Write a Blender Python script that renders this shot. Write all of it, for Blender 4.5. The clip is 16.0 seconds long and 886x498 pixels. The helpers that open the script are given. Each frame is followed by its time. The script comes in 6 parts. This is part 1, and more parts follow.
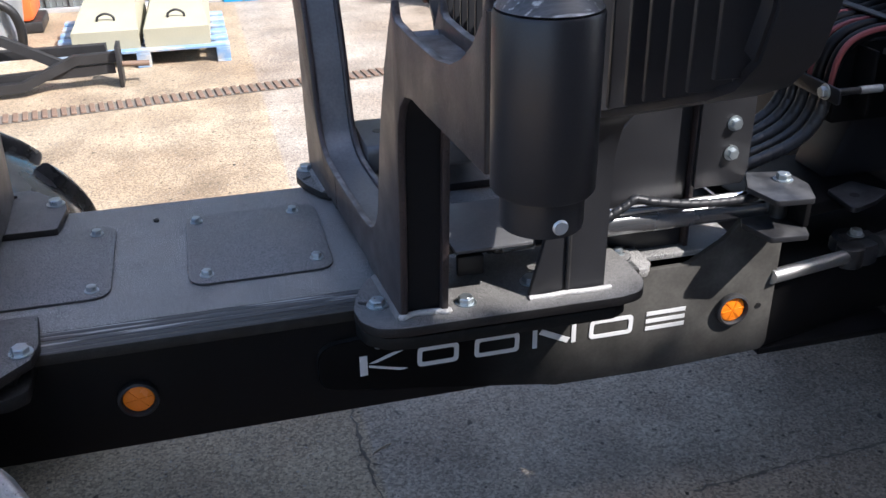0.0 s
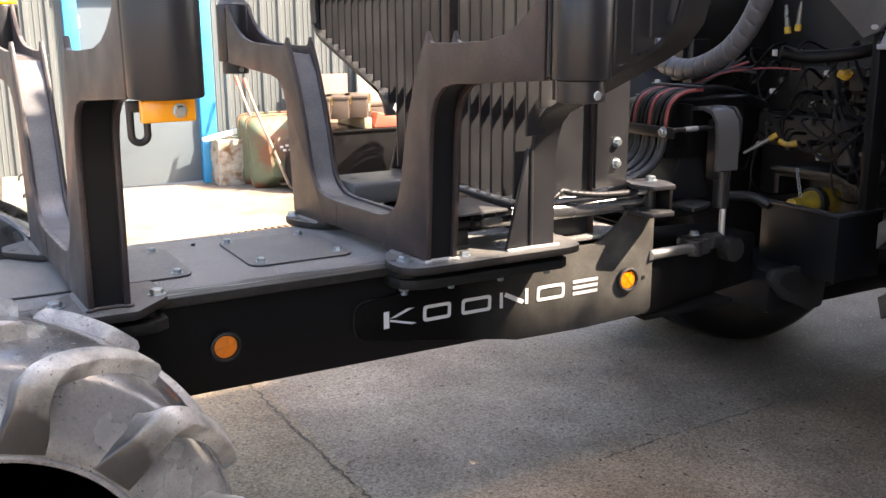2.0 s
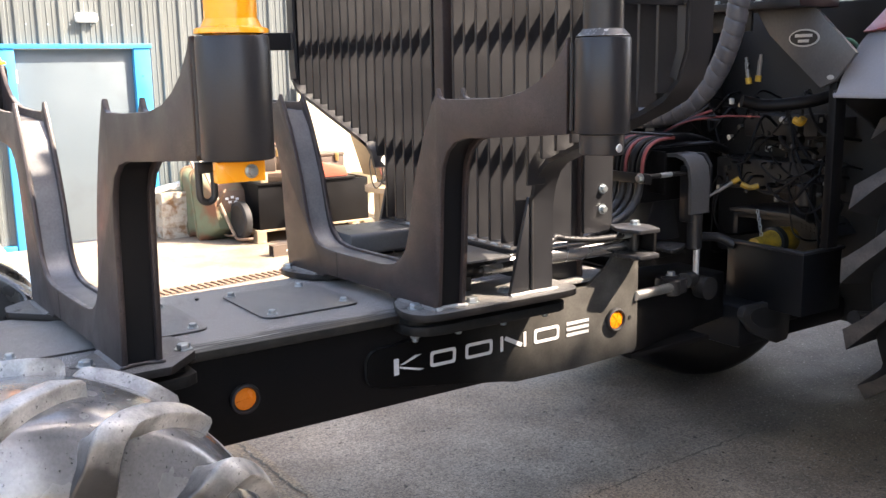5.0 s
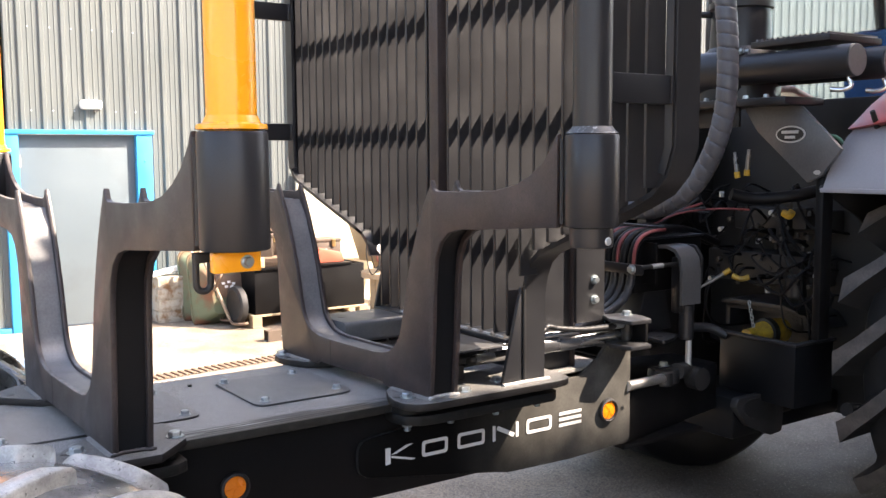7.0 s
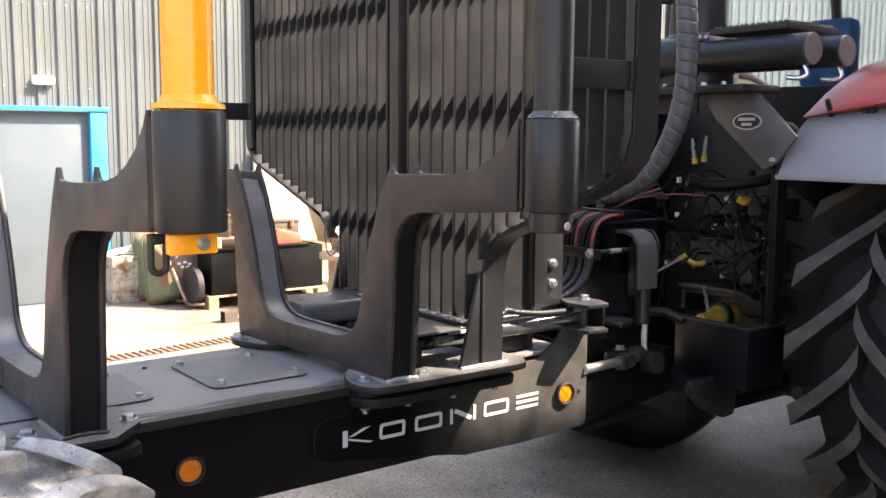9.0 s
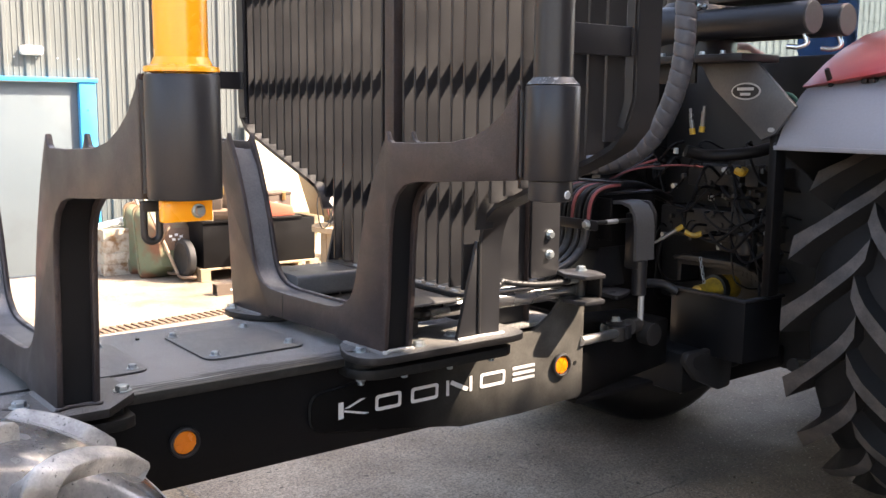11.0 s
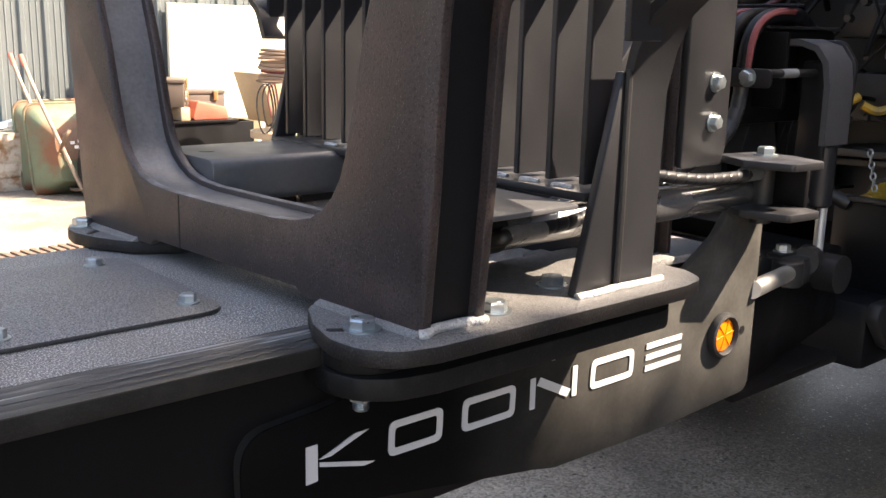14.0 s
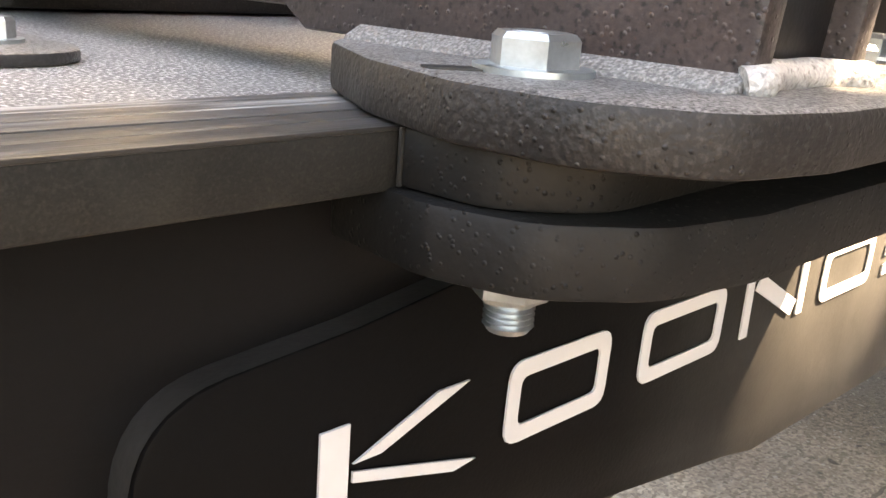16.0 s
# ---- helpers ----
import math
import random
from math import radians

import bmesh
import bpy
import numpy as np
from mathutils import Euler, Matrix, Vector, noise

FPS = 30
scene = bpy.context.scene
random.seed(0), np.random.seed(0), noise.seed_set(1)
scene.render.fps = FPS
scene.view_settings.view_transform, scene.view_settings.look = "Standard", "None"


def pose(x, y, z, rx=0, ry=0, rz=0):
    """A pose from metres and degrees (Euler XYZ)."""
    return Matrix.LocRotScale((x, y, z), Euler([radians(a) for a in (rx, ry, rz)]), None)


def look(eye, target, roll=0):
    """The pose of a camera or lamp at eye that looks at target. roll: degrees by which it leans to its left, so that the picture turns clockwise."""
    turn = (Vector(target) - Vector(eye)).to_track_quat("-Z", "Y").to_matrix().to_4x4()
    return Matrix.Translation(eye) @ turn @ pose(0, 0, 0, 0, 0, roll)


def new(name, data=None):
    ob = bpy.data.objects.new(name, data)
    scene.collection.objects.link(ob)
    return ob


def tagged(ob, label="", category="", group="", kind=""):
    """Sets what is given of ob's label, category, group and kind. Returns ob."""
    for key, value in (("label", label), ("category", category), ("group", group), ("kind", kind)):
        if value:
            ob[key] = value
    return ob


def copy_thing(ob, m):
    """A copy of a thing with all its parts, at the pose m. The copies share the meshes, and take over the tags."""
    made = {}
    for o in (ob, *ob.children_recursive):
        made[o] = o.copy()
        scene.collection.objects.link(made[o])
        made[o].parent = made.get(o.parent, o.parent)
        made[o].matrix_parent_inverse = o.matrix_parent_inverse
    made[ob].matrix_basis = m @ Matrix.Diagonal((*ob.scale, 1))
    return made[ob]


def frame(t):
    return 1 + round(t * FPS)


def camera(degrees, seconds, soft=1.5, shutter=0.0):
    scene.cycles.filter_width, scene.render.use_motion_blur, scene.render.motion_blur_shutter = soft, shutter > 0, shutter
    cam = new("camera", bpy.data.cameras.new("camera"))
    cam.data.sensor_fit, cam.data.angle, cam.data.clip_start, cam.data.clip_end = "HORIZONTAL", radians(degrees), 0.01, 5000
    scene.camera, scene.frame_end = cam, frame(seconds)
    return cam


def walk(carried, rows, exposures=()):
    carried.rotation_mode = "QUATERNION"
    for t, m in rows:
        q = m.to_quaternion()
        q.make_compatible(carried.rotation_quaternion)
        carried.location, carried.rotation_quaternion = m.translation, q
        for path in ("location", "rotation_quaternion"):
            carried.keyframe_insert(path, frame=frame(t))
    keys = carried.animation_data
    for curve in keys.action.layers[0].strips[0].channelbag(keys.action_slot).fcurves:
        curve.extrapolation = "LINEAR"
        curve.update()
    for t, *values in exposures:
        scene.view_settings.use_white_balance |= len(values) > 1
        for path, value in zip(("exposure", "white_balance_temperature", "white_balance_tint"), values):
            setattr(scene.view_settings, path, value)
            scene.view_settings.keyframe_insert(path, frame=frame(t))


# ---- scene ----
cam = camera(50.0, 16.0)
EXPOSURES = [(0, 1.5, 5900, 12), (0.5, 2.05, 6500, 14), (1, 2.38, 7500, 16), (3, 2.6, 7600, 16), (6, 2.55, 7300, 15), (9, 2.5, 7450, 16), (11, 2.58, 7650, 16), (12.5, 2.76, 7600, 16), (13.5, 2.6, 7600, 15), (14.5, 2.42, 7600, 15), (15, 2.76, 8200, 14), (15.5, 3.3, 9600, 16), (16, 4.0, 10200, 16)]
PATH = [
    (0, (0.216, -1.764, 1.983), (0.662, -0.042, 1.069), -0.8),
    (0.5, (0.07, -1.834, 1.878), (0.705, -0.138, 1.029), 1.0),
    (1, (-0.082, -2.198, 1.662), (0.741, -0.476, 1.063), -0.2),
    (1.5, (-0.317, -2.352, 1.657), (0.587, -0.654, 1.108), 1.0),
    (2, (-0.681, -2.446, 1.648), (0.265, -0.747, 1.18), -0.4),
    (2.5, (-0.873, -2.385, 1.655), (0.083, -0.677, 1.245), 2.2),
    (3, (-0.932, -2.372, 1.677), (0.173, -0.762, 1.243), -1.6),
    (5.5, (-0.947, -2.412, 1.677), (0.146, -0.77, 1.348), -0.8),
    (6, (-0.952, -2.426, 1.686), (0.152, -0.777, 1.434), -0.5),
    (6.5, (-0.955, -2.426, 1.691), (0.156, -0.776, 1.479), -0.4),
    (7, (-0.955, -2.429, 1.693), (0.163, -0.783, 1.496), -0.4),
    (7.5, (-0.956, -2.429, 1.694), (0.183, -0.795, 1.509), -0.6),
    (8, (-0.953, -2.425, 1.694), (0.196, -0.798, 1.512), -0.5),
    (8.5, (-0.952, -2.429, 1.696), (0.197, -0.803, 1.503), -0.5),
    (9, (-0.952, -2.422, 1.696), (0.235, -0.829, 1.461), 0.4),
    (11.5, (-0.943, -2.355, 1.666), (0.259, -0.791, 1.34), 0.6),
    (12, (-0.934, -2.222, 1.617), (0.333, -0.738, 1.179), 0.6),
    (12.5, (-0.805, -1.931, 1.539), (0.479, -0.475, 1.057), -0.6),
    (13, (-0.648, -1.595, 1.499), (0.635, -0.139, 1.018), -2.7),
    (13.5, (-0.426, -1.266, 1.426), (0.923, 0.126, 0.932), -1.1),
    (14, (-0.129, -0.964, 1.323), (1.145, 0.514, 0.883), 1.3),
    (14.5, (0.041, -0.662, 1.204), (1.292, 0.824, 0.731), 2.8),
    (15, (0.139, -0.454, 1.098), (1.366, 1.019, 0.528), 1.4),
    (15.5, (0.196, -0.349, 1.038), (1.527, 1.024, 0.45), 3.9),
    (16, (0.229, -0.304, 1.012), (1.623, 1.012, 0.445), 4.3),
]
walk(cam, [(t, look(eye, target, roll)) for t, eye, target, roll in PATH], EXPOSURES)

# world, sun and sky
SUN = Vector((1.0, -0.85, 1.36)).normalized()
world = bpy.data.worlds.new("world")
scene.world = world
world.use_nodes = True
wn = world.node_tree.nodes
sky = wn.new("ShaderNodeTexSky")
sky.sky_type = "NISHITA"
sky.sun_disc = False
sky.sun_elevation = math.asin(SUN.z)
sky.sun_rotation = math.atan2(SUN.x, SUN.y)
sky.air_density, sky.dust_density, sky.ozone_density = 1.0, 2.5, 1.0
wn["Background"].inputs["Strength"].default_value = 0.15
world.node_tree.links.new(sky.outputs["Color"], wn["Background"].inputs["Color"])
sun_data = bpy.data.lights.new("sun", "SUN")
sun_data.energy, sun_data.angle, sun_data.color = 4.0, radians(0.53), (1.0, 0.92, 0.82)
sun = new("sun", sun_data)
sun.matrix_world = look(tuple(SUN * 20), (0, 0, 0))


# ---- materials ----
def shader(name, colour, rough=0.5, metal=0.0, vary=0.15, vscale=6.0, fine=0.1, fscale=120.0, bump=0.0, bscale=200.0, rvary=0.1, coat=0.0, tint=None, tscale=2.0, tlow=0.5, thigh=0.7, per_object=0.0, speck=None, sscale=300.0, slow=0.6, shigh=0.66, stretch=None, dust=None, dlow=0.35, dhigh=0.75, spec=0.5, sheen=0.0, sdet=1.5, pimple=0.0, lit_dust=None, dscale=26.0, ddet=6.0, coat_rough=0.12):
    m = bpy.data.materials.new(name)
    m.use_nodes = True
    nt = m.node_tree
    N, L = nt.nodes, nt.links
    b = N["Principled BSDF"]
    b.inputs["Metallic"].default_value = metal
    b.inputs["Coat Weight"].default_value, b.inputs["Coat Roughness"].default_value = coat, coat_rough
    b.inputs["Specular IOR Level"].default_value = spec
    b.inputs["Sheen Weight"].default_value, b.inputs["Sheen Roughness"].default_value = sheen, 0.35
    tc = N.new("ShaderNodeTexCoord")
    geo = tc.outputs["Object"]
    if stretch:
        mp = N.new("ShaderNodeMapping")
        mp.inputs["Scale"].default_value = stretch
        L.new(geo, mp.inputs["Vector"])
        geo = mp.outputs["Vector"]

    def tex(scale, detail=4.0):
        n = N.new("ShaderNodeTexNoise")
        n.inputs["Scale"].default_value, n.inputs["Detail"].default_value = scale, detail
        L.new(geo, n.inputs["Vector"])
        return n

    big, small = tex(vscale), tex(fscale, 2.0)
    mixa = N.new("ShaderNodeMath")
    mixa.operation = "MULTIPLY_ADD"
    L.new(big.outputs["Fac"], mixa.inputs[0])
    mixa.inputs[1].default_value, mixa.inputs[2].default_value = 2 * vary, 1 - vary
    mixb = N.new("ShaderNodeMath")
    mixb.operation = "MULTIPLY_ADD"
    L.new(small.outputs["Fac"], mixb.inputs[0])
    mixb.inputs[1].default_value, mixb.inputs[2].default_value = 2 * fine, 1 - fine
    prod = N.new("ShaderNodeMath")
    prod.operation = "MULTIPLY"
    L.new(mixa.outputs[0], prod.inputs[0])
    L.new(mixb.outputs[0], prod.inputs[1])
    value = prod.outputs[0]
    if per_object:
        info = N.new("ShaderNodeObjectInfo")
        ma = N.new("ShaderNodeMath")
        ma.operation = "MULTIPLY_ADD"
        L.new(info.outputs["Random"], ma.inputs[0])
        ma.inputs[1].default_value, ma.inputs[2].default_value = 2 * per_object, 1 - per_object
        mb = N.new("ShaderNodeMath")
        mb.operation = "MULTIPLY"
        L.new(value, mb.inputs[0])
        L.new(ma.outputs[0], mb.inputs[1])
        value = mb.outputs[0]
    col = N.new("ShaderNodeVectorMath")
    col.operation = "SCALE"
    base = N.new("ShaderNodeRGB")
    base.outputs[0].default_value = (*colour, 1)
    source = base.outputs[0]
    if tint:
        patch = tex(tscale, 5.0)
        ramp = N.new("ShaderNodeMapRange")
        L.new(patch.outputs["Fac"], ramp.inputs["Value"])
        ramp.inputs["From Min"].default_value, ramp.inputs["From Max"].default_value = tlow, thigh
        mc = N.new("ShaderNodeMix")
        mc.data_type = "RGBA"
        L.new(ramp.outputs["Result"], mc.inputs["Factor"])
        L.new(source, mc.inputs["A"])
        mc.inputs["B"].default_value = (*tint, 1)
        source = mc.outputs["Result"]
    if speck:
        dots = tex(sscale, sdet)
        ramp2 = N.new("ShaderNodeMapRange")
        L.new(dots.outputs["Fac"], ramp2.inputs["Value"])
        ramp2.inputs["From Min"].default_value, ramp2.inputs["From Max"].default_value = slow, shigh
        ms = N.new("ShaderNodeMix")
        ms.data_type = "RGBA"
        L.new(ramp2.outputs["Result"], ms.inputs["Factor"])
        L.new(source, ms.inputs["A"])
        ms.inputs["B"].default_value = (*speck, 1)
        source = ms.outputs["Result"]
    if lit_dust:
        # dust and sunlit brightness mixed into the colour towards the front end
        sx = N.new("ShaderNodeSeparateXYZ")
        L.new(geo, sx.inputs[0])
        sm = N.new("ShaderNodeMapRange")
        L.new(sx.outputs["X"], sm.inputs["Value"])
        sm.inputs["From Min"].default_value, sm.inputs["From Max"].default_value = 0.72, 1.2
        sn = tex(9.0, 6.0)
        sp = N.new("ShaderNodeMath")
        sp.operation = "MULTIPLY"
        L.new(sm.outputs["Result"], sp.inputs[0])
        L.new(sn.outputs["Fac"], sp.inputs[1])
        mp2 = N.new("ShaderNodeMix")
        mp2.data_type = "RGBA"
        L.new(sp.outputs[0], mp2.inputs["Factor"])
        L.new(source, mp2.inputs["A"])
        mp2.inputs["B"].default_value = (*lit_dust, 1)
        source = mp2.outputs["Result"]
    if dust:
        # dust that has settled on the upper faces
        nrm = N.new("ShaderNodeNewGeometry")
        sz = N.new("ShaderNodeSeparateXYZ")
        L.new(nrm.outputs["Normal"], sz.inputs[0])
        up = N.new("ShaderNodeMapRange")
        L.new(sz.outputs["Z"], up.inputs["Value"])
        up.inputs["From Min"].default_value, up.inputs["From Max"].default_value = 0.8, 0.97
        dn = tex(dscale, ddet)
        dr = N.new("ShaderNodeMapRange")
        L.new(dn.outputs["Fac"], dr.inputs["Value"])
        dr.inputs["From Min"].default_value, dr.inputs["From Max"].default_value = dlow, dhigh
        dm = N.new("ShaderNodeMath")
        dm.operation = "MULTIPLY"
        L.new(up.outputs["Result"], dm.inputs[0])
        L.new(dr.outputs["Result"], dm.inputs[1])
        md = N.new("ShaderNodeMix")
        md.data_type = "RGBA"
        L.new(dm.outputs[0], md.inputs["Factor"])
        L.new(source, md.inputs["A"])
        md.inputs["B"].default_value = (*dust, 1)
        source = md.outputs["Result"]
    L.new(source, col.inputs[0])
    L.new(value, col.inputs["Scale"])
    L.new(col.outputs[0], b.inputs["Base Color"])
    rr = N.new("ShaderNodeMapRange")
    L.new(big.outputs["Fac"], rr.inputs["Value"])
    rr.inputs["From Min"].default_value, rr.inputs["From Max"].default_value = 0.3, 0.7
    rr.inputs["To Min"].default_value, rr.inputs["To Max"].default_value = max(0.02, rough - rvary), min(1, rough + rvary)
    L.new(rr.outputs["Result"], b.inputs["Roughness"])
    if bump:
        bt = tex(bscale, 2.0)
        bn = N.new("ShaderNodeBump")
        bn.inputs["Strength"].default_value, bn.inputs["Distance"].default_value = bump, 0.004
        L.new(bt.outputs["Fac"], bn.inputs["Height"])
        L.new(bn.outputs["Normal"], b.inputs["Normal"])
        if pimple:
            pv = N.new("ShaderNodeTexVoronoi")
            pv.inputs["Scale"].default_value = pimple
            L.new(geo, pv.inputs["Vector"])
            pm = N.new("ShaderNodeMapRange")
            L.new(pv.outputs["Distance"], pm.inputs["Value"])
            pm.inputs["From Min"].default_value, pm.inputs["From Max"].default_value = 0.30, 0.12
            pc = N.new("ShaderNodeSeparateColor")
            L.new(pv.outputs["Color"], pc.inputs[0])
            pg = N.new("ShaderNodeMath")
            pg.operation = "MULTIPLY"
            L.new(pm.outputs["Result"], pg.inputs[0])
            L.new(pc.outputs[0], pg.inputs[1])
            pb = N.new("ShaderNodeBump")
            pb.inputs["Strength"].default_value, pb.inputs["Distance"].default_value = 0.55, 0.0011
            L.new(pg.outputs[0], pb.inputs["Height"])
            L.new(bn.outputs["Normal"], pb.inputs["Normal"])
            L.new(pb.outputs["Normal"], b.inputs["Normal"])
    return m


PAINT = shader("black_paint", (0.0165, 0.0166, 0.0186), 0.4, vary=0.2, fine=0.25, fscale=300, bump=0.07, bscale=400, dust=(0.09, 0.09, 0.093), dlow=0.35, dhigh=0.85, spec=0.4)
SIDE = shader("black_gloss_paint", (0.006, 0.0058, 0.0062), 0.42, vary=0.25, fine=0.2, bump=0.04, bscale=400, spec=0.15)
NOSE = shader("black_plate_paint", (0.0042, 0.0041, 0.0042), 0.5, vary=0.25, fine=0.2, bump=0.05, bscale=400, spec=0.05, sheen=0.04, lit_dust=(0.115, 0.11, 0.1))
DECK = shader("deck_paint", (0.108, 0.105, 0.101), 0.5, vary=0.45, vscale=7, fine=0.85, fscale=420, bump=0.4, bscale=420, speck=(0.62, 0.605, 0.58), sscale=400, slow=0.49, shigh=0.66, sdet=5.0, tint=(0.045, 0.044, 0.043), tscale=11, tlow=0.52, thigh=0.72, sheen=0.1)
COVER = shader("cover_paint", (0.03, 0.03, 0.031), 0.45, vary=0.35, vscale=9, fine=0.5, fscale=520, bump=0.25, bscale=420, dust=(0.27, 0.265, 0.255), dlow=0.38, dhigh=0.66, dscale=400.0, ddet=5.0, sheen=0.1)
BUNK = shader("bunk_paint", (0.0255, 0.019, 0.0192), 0.45, vary=0.3, vscale=11, fine=0.6, fscale=380, bump=0.1, bscale=300, pimple=260.0, sdet=4.0, speck=(0.006, 0.005, 0.005), sscale=260, slow=0.54, shigh=0.66, tint=(0.05, 0.034, 0.031), tscale=10, tlow=0.46, thigh=0.74, dust=(0.29, 0.285, 0.28), dlow=0.3, dhigh=0.85, sheen=0.05)
CLAMP = shader("clamp_paint", (0.0125, 0.0112, 0.011), 0.5, vary=0.3, vscale=20, fine=0.5, fscale=500, bump=0.2, bscale=300, pimple=270.0, speck=(0.034, 0.031, 0.029), sdet=4.0, sscale=420, slow=0.52, shigh=0.74, dust=(0.29, 0.283, 0.272), dlow=0.34, dhigh=0.76, dscale=760.0, ddet=4.0, spec=0.3)
RUBBED = shader("rubbed_strip_steel", (0.042, 0.042, 0.042), 0.4, vary=0.3, vscale=30, fine=0.5, fscale=600, bump=0.1, bscale=500, stretch=(0.05, 1, 1), speck=(0.16, 0.16, 0.155), sscale=220, slow=0.58, shigh=0.7, sdet=5.0, rvary=0.05, spec=0.4)
WORN = shader("worn_edge_steel", (0.07, 0.07, 0.071), 0.4, vary=0.25, vscale=30, fine=0.5, fscale=420, bump=0.1, bscale=500, stretch=(0.035, 1, 1), speck=(0.36, 0.36, 0.35), sscale=160, slow=0.56, shigh=0.66, sdet=5.0, rvary=0.05, spec=0.4, tint=(0.05, 0.05, 0.05), tscale=120, tlow=0.52, thigh=0.64)
RAILS = shader("rubbed_rail_steel", (0.0155, 0.0150, 0.0141), 0.5, vary=0.45, vscale=16, fine=0.5, fscale=900, bump=0.12, bscale=700, speck=(0.032, 0.031, 0.027), sscale=640, slow=0.5, shigh=0.78, sdet=4.0, tint=(0.03, 0.029, 0.025), tscale=22, tlow=0.48, thigh=0.72, spec=0.25)
WELD = shader("bare_weld", (0.42, 0.41, 0.395), 0.5, 0.2, vary=0.4, vscale=60, fine=0.35, fscale=500, bump=0.8, bscale=260, speck=(0.24, 0.23, 0.22), sscale=350, slow=0.55, shigh=0.7)
LINER = shader("rubbed_liner", (0.15, 0.152, 0.158), 0.4, 0.3, vary=0.35, vscale=12, fine=0.3, fscale=150, bump=0.06, tint=(0.06, 0.06, 0.063), tscale=6, tlow=0.5, thigh=0.75)
GRIT = shader("dusty_weld", (0.12, 0.116, 0.112), 0.85, vary=0.3, fine=0.5, fscale=700, bump=0.5, bscale=420, speck=(0.3, 0.29, 0.275), sscale=620, slow=0.42, shigh=0.74, sdet=4.0, spec=0.2)
KEEP = shader("dull_black_paint", (0.0085, 0.0084, 0.0082), 0.5, vary=0.3, fine=0.3, fscale=300, bump=0.1, bscale=200, tint=(0.02, 0.019, 0.018), tscale=30, tlow=0.55, thigh=0.8, spec=0.2, pimple=270.0)
RIM = shader("rubbed_plate_edge", (0.034, 0.033, 0.032), 0.4, 0.2, vary=0.4, vscale=20, fine=0.3, bump=0.06)
SATIN = shader("satin_grey_black", (0.085, 0.085, 0.087), 0.4, 0.2, vary=0.2, vscale=9, fine=0.2, bump=0.05)
ZINC = shader("zinc", (0.42, 0.46, 0.475), 0.36, 0.9, vary=0.25, vscale=70, fine=0.15, fscale=400, bump=0.05)
RODS = shader("polished_rod", (0.85, 0.85, 0.85), 0.36, 1.0, vary=0.04, fine=0.02, rvary=0.03)
CHROME = shader("chrome_rod", (0.8, 0.8, 0.8), 0.1, 1.0, vary=0.04, fine=0.02, rvary=0.03)
RUBBER = shader("rubber", (0.016, 0.016, 0.017), 0.6, vary=0.25, vscale=8, fine=0.2, bump=0.1, bscale=90)
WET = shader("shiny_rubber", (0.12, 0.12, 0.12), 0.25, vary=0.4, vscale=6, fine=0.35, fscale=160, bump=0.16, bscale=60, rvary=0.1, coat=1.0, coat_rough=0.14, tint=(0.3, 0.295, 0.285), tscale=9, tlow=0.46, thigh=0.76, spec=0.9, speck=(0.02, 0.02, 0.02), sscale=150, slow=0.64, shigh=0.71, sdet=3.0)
WETD = shader("shaded_shiny_rubber", (0.03, 0.03, 0.03), 0.24, vary=0.4, vscale=9, fine=0.3, fscale=160, bump=0.15, bscale=40, coat=0.8, tint=(0.075, 0.075, 0.076), tscale=12, tlow=0.48, thigh=0.78)
TIRE = shader("tractor_rubber", (0.012, 0.0118, 0.012), 0.62, spec=0.3, vary=0.25, vscale=6, fine=0.2, bump=0.1, bscale=80, tint=(0.018, 0.018, 0.021), tscale=5, tlow=0.5, thigh=0.8)
LUGTOP = shader("dusty_lug_rubber", (0.05, 0.046, 0.044), 0.6, vary=0.4, vscale=10, fine=0.35, bump=0.2, bscale=90, tint=(0.105, 0.09, 0.08), tscale=11, tlow=0.42, thigh=0.7)
HOSE = shader("hose_sleeve", (0.0155, 0.016, 0.018), 0.45, vary=0.2, fine=0.15, spec=0.3)
BLACKP = shader("black_plastic", (0.009, 0.009, 0.0093), 0.5, vary=0.2, fine=0.1)
IRON = shader("dark_iron", (0.022, 0.021, 0.021), 0.5, 0.2, vary=0.35, fine=0.25, bump=0.1, bscale=120)
AMBER = shader("amber_lens", (0.8, 0.2, 0.006), 0.25, vary=0.08, fine=0.1, fscale=300, bump=0.2, bscale=400, coat=0.5)
YELLOW = shader("orange_yellow_paint", (0.95, 0.37, 0.012), 0.3, vary=0.05, fine=0.03, coat=0.3)
PTOY = shader("yellow_plastic", (0.45, 0.27, 0.02), 0.5, vary=0.3, fine=0.15, tint=(0.05, 0.04, 0.025), tscale=16, tlow=0.45, thigh=0.75)
DECAL = shader("white_vinyl", (0.56, 0.555, 0.55), 0.4, vary=0.04, fine=0.03)
SILVER = shader("silver_decal", (0.5, 0.5, 0.5), 0.35, 0.5, vary=0.05, fine=0.03)
GREYP = shader("grey_plastic", (0.25, 0.25, 0.268), 0.5, vary=0.12, vscale=4, fine=0.08)
RED = shader("red_paint", (0.36, 0.04, 0.042), 0.4, vary=0.15, vscale=5, fine=0.05, coat=0.3, tint=(0.5, 0.2, 0.16), tscale=2.5, tlow=0.4, thigh=0.75)
REDS = shader("red_stripe", (0.22, 0.055, 0.055), 0.6, vary=0.15, fine=0.15)
CLAD = shader("wall_cladding", (0.11, 0.126, 0.127), 0.45, vary=0.07, vscale=1.2, fine=0.04, fscale=40, tint=(0.115, 0.128, 0.12), tscale=0.9, tlow=0.55, thigh=0.85)
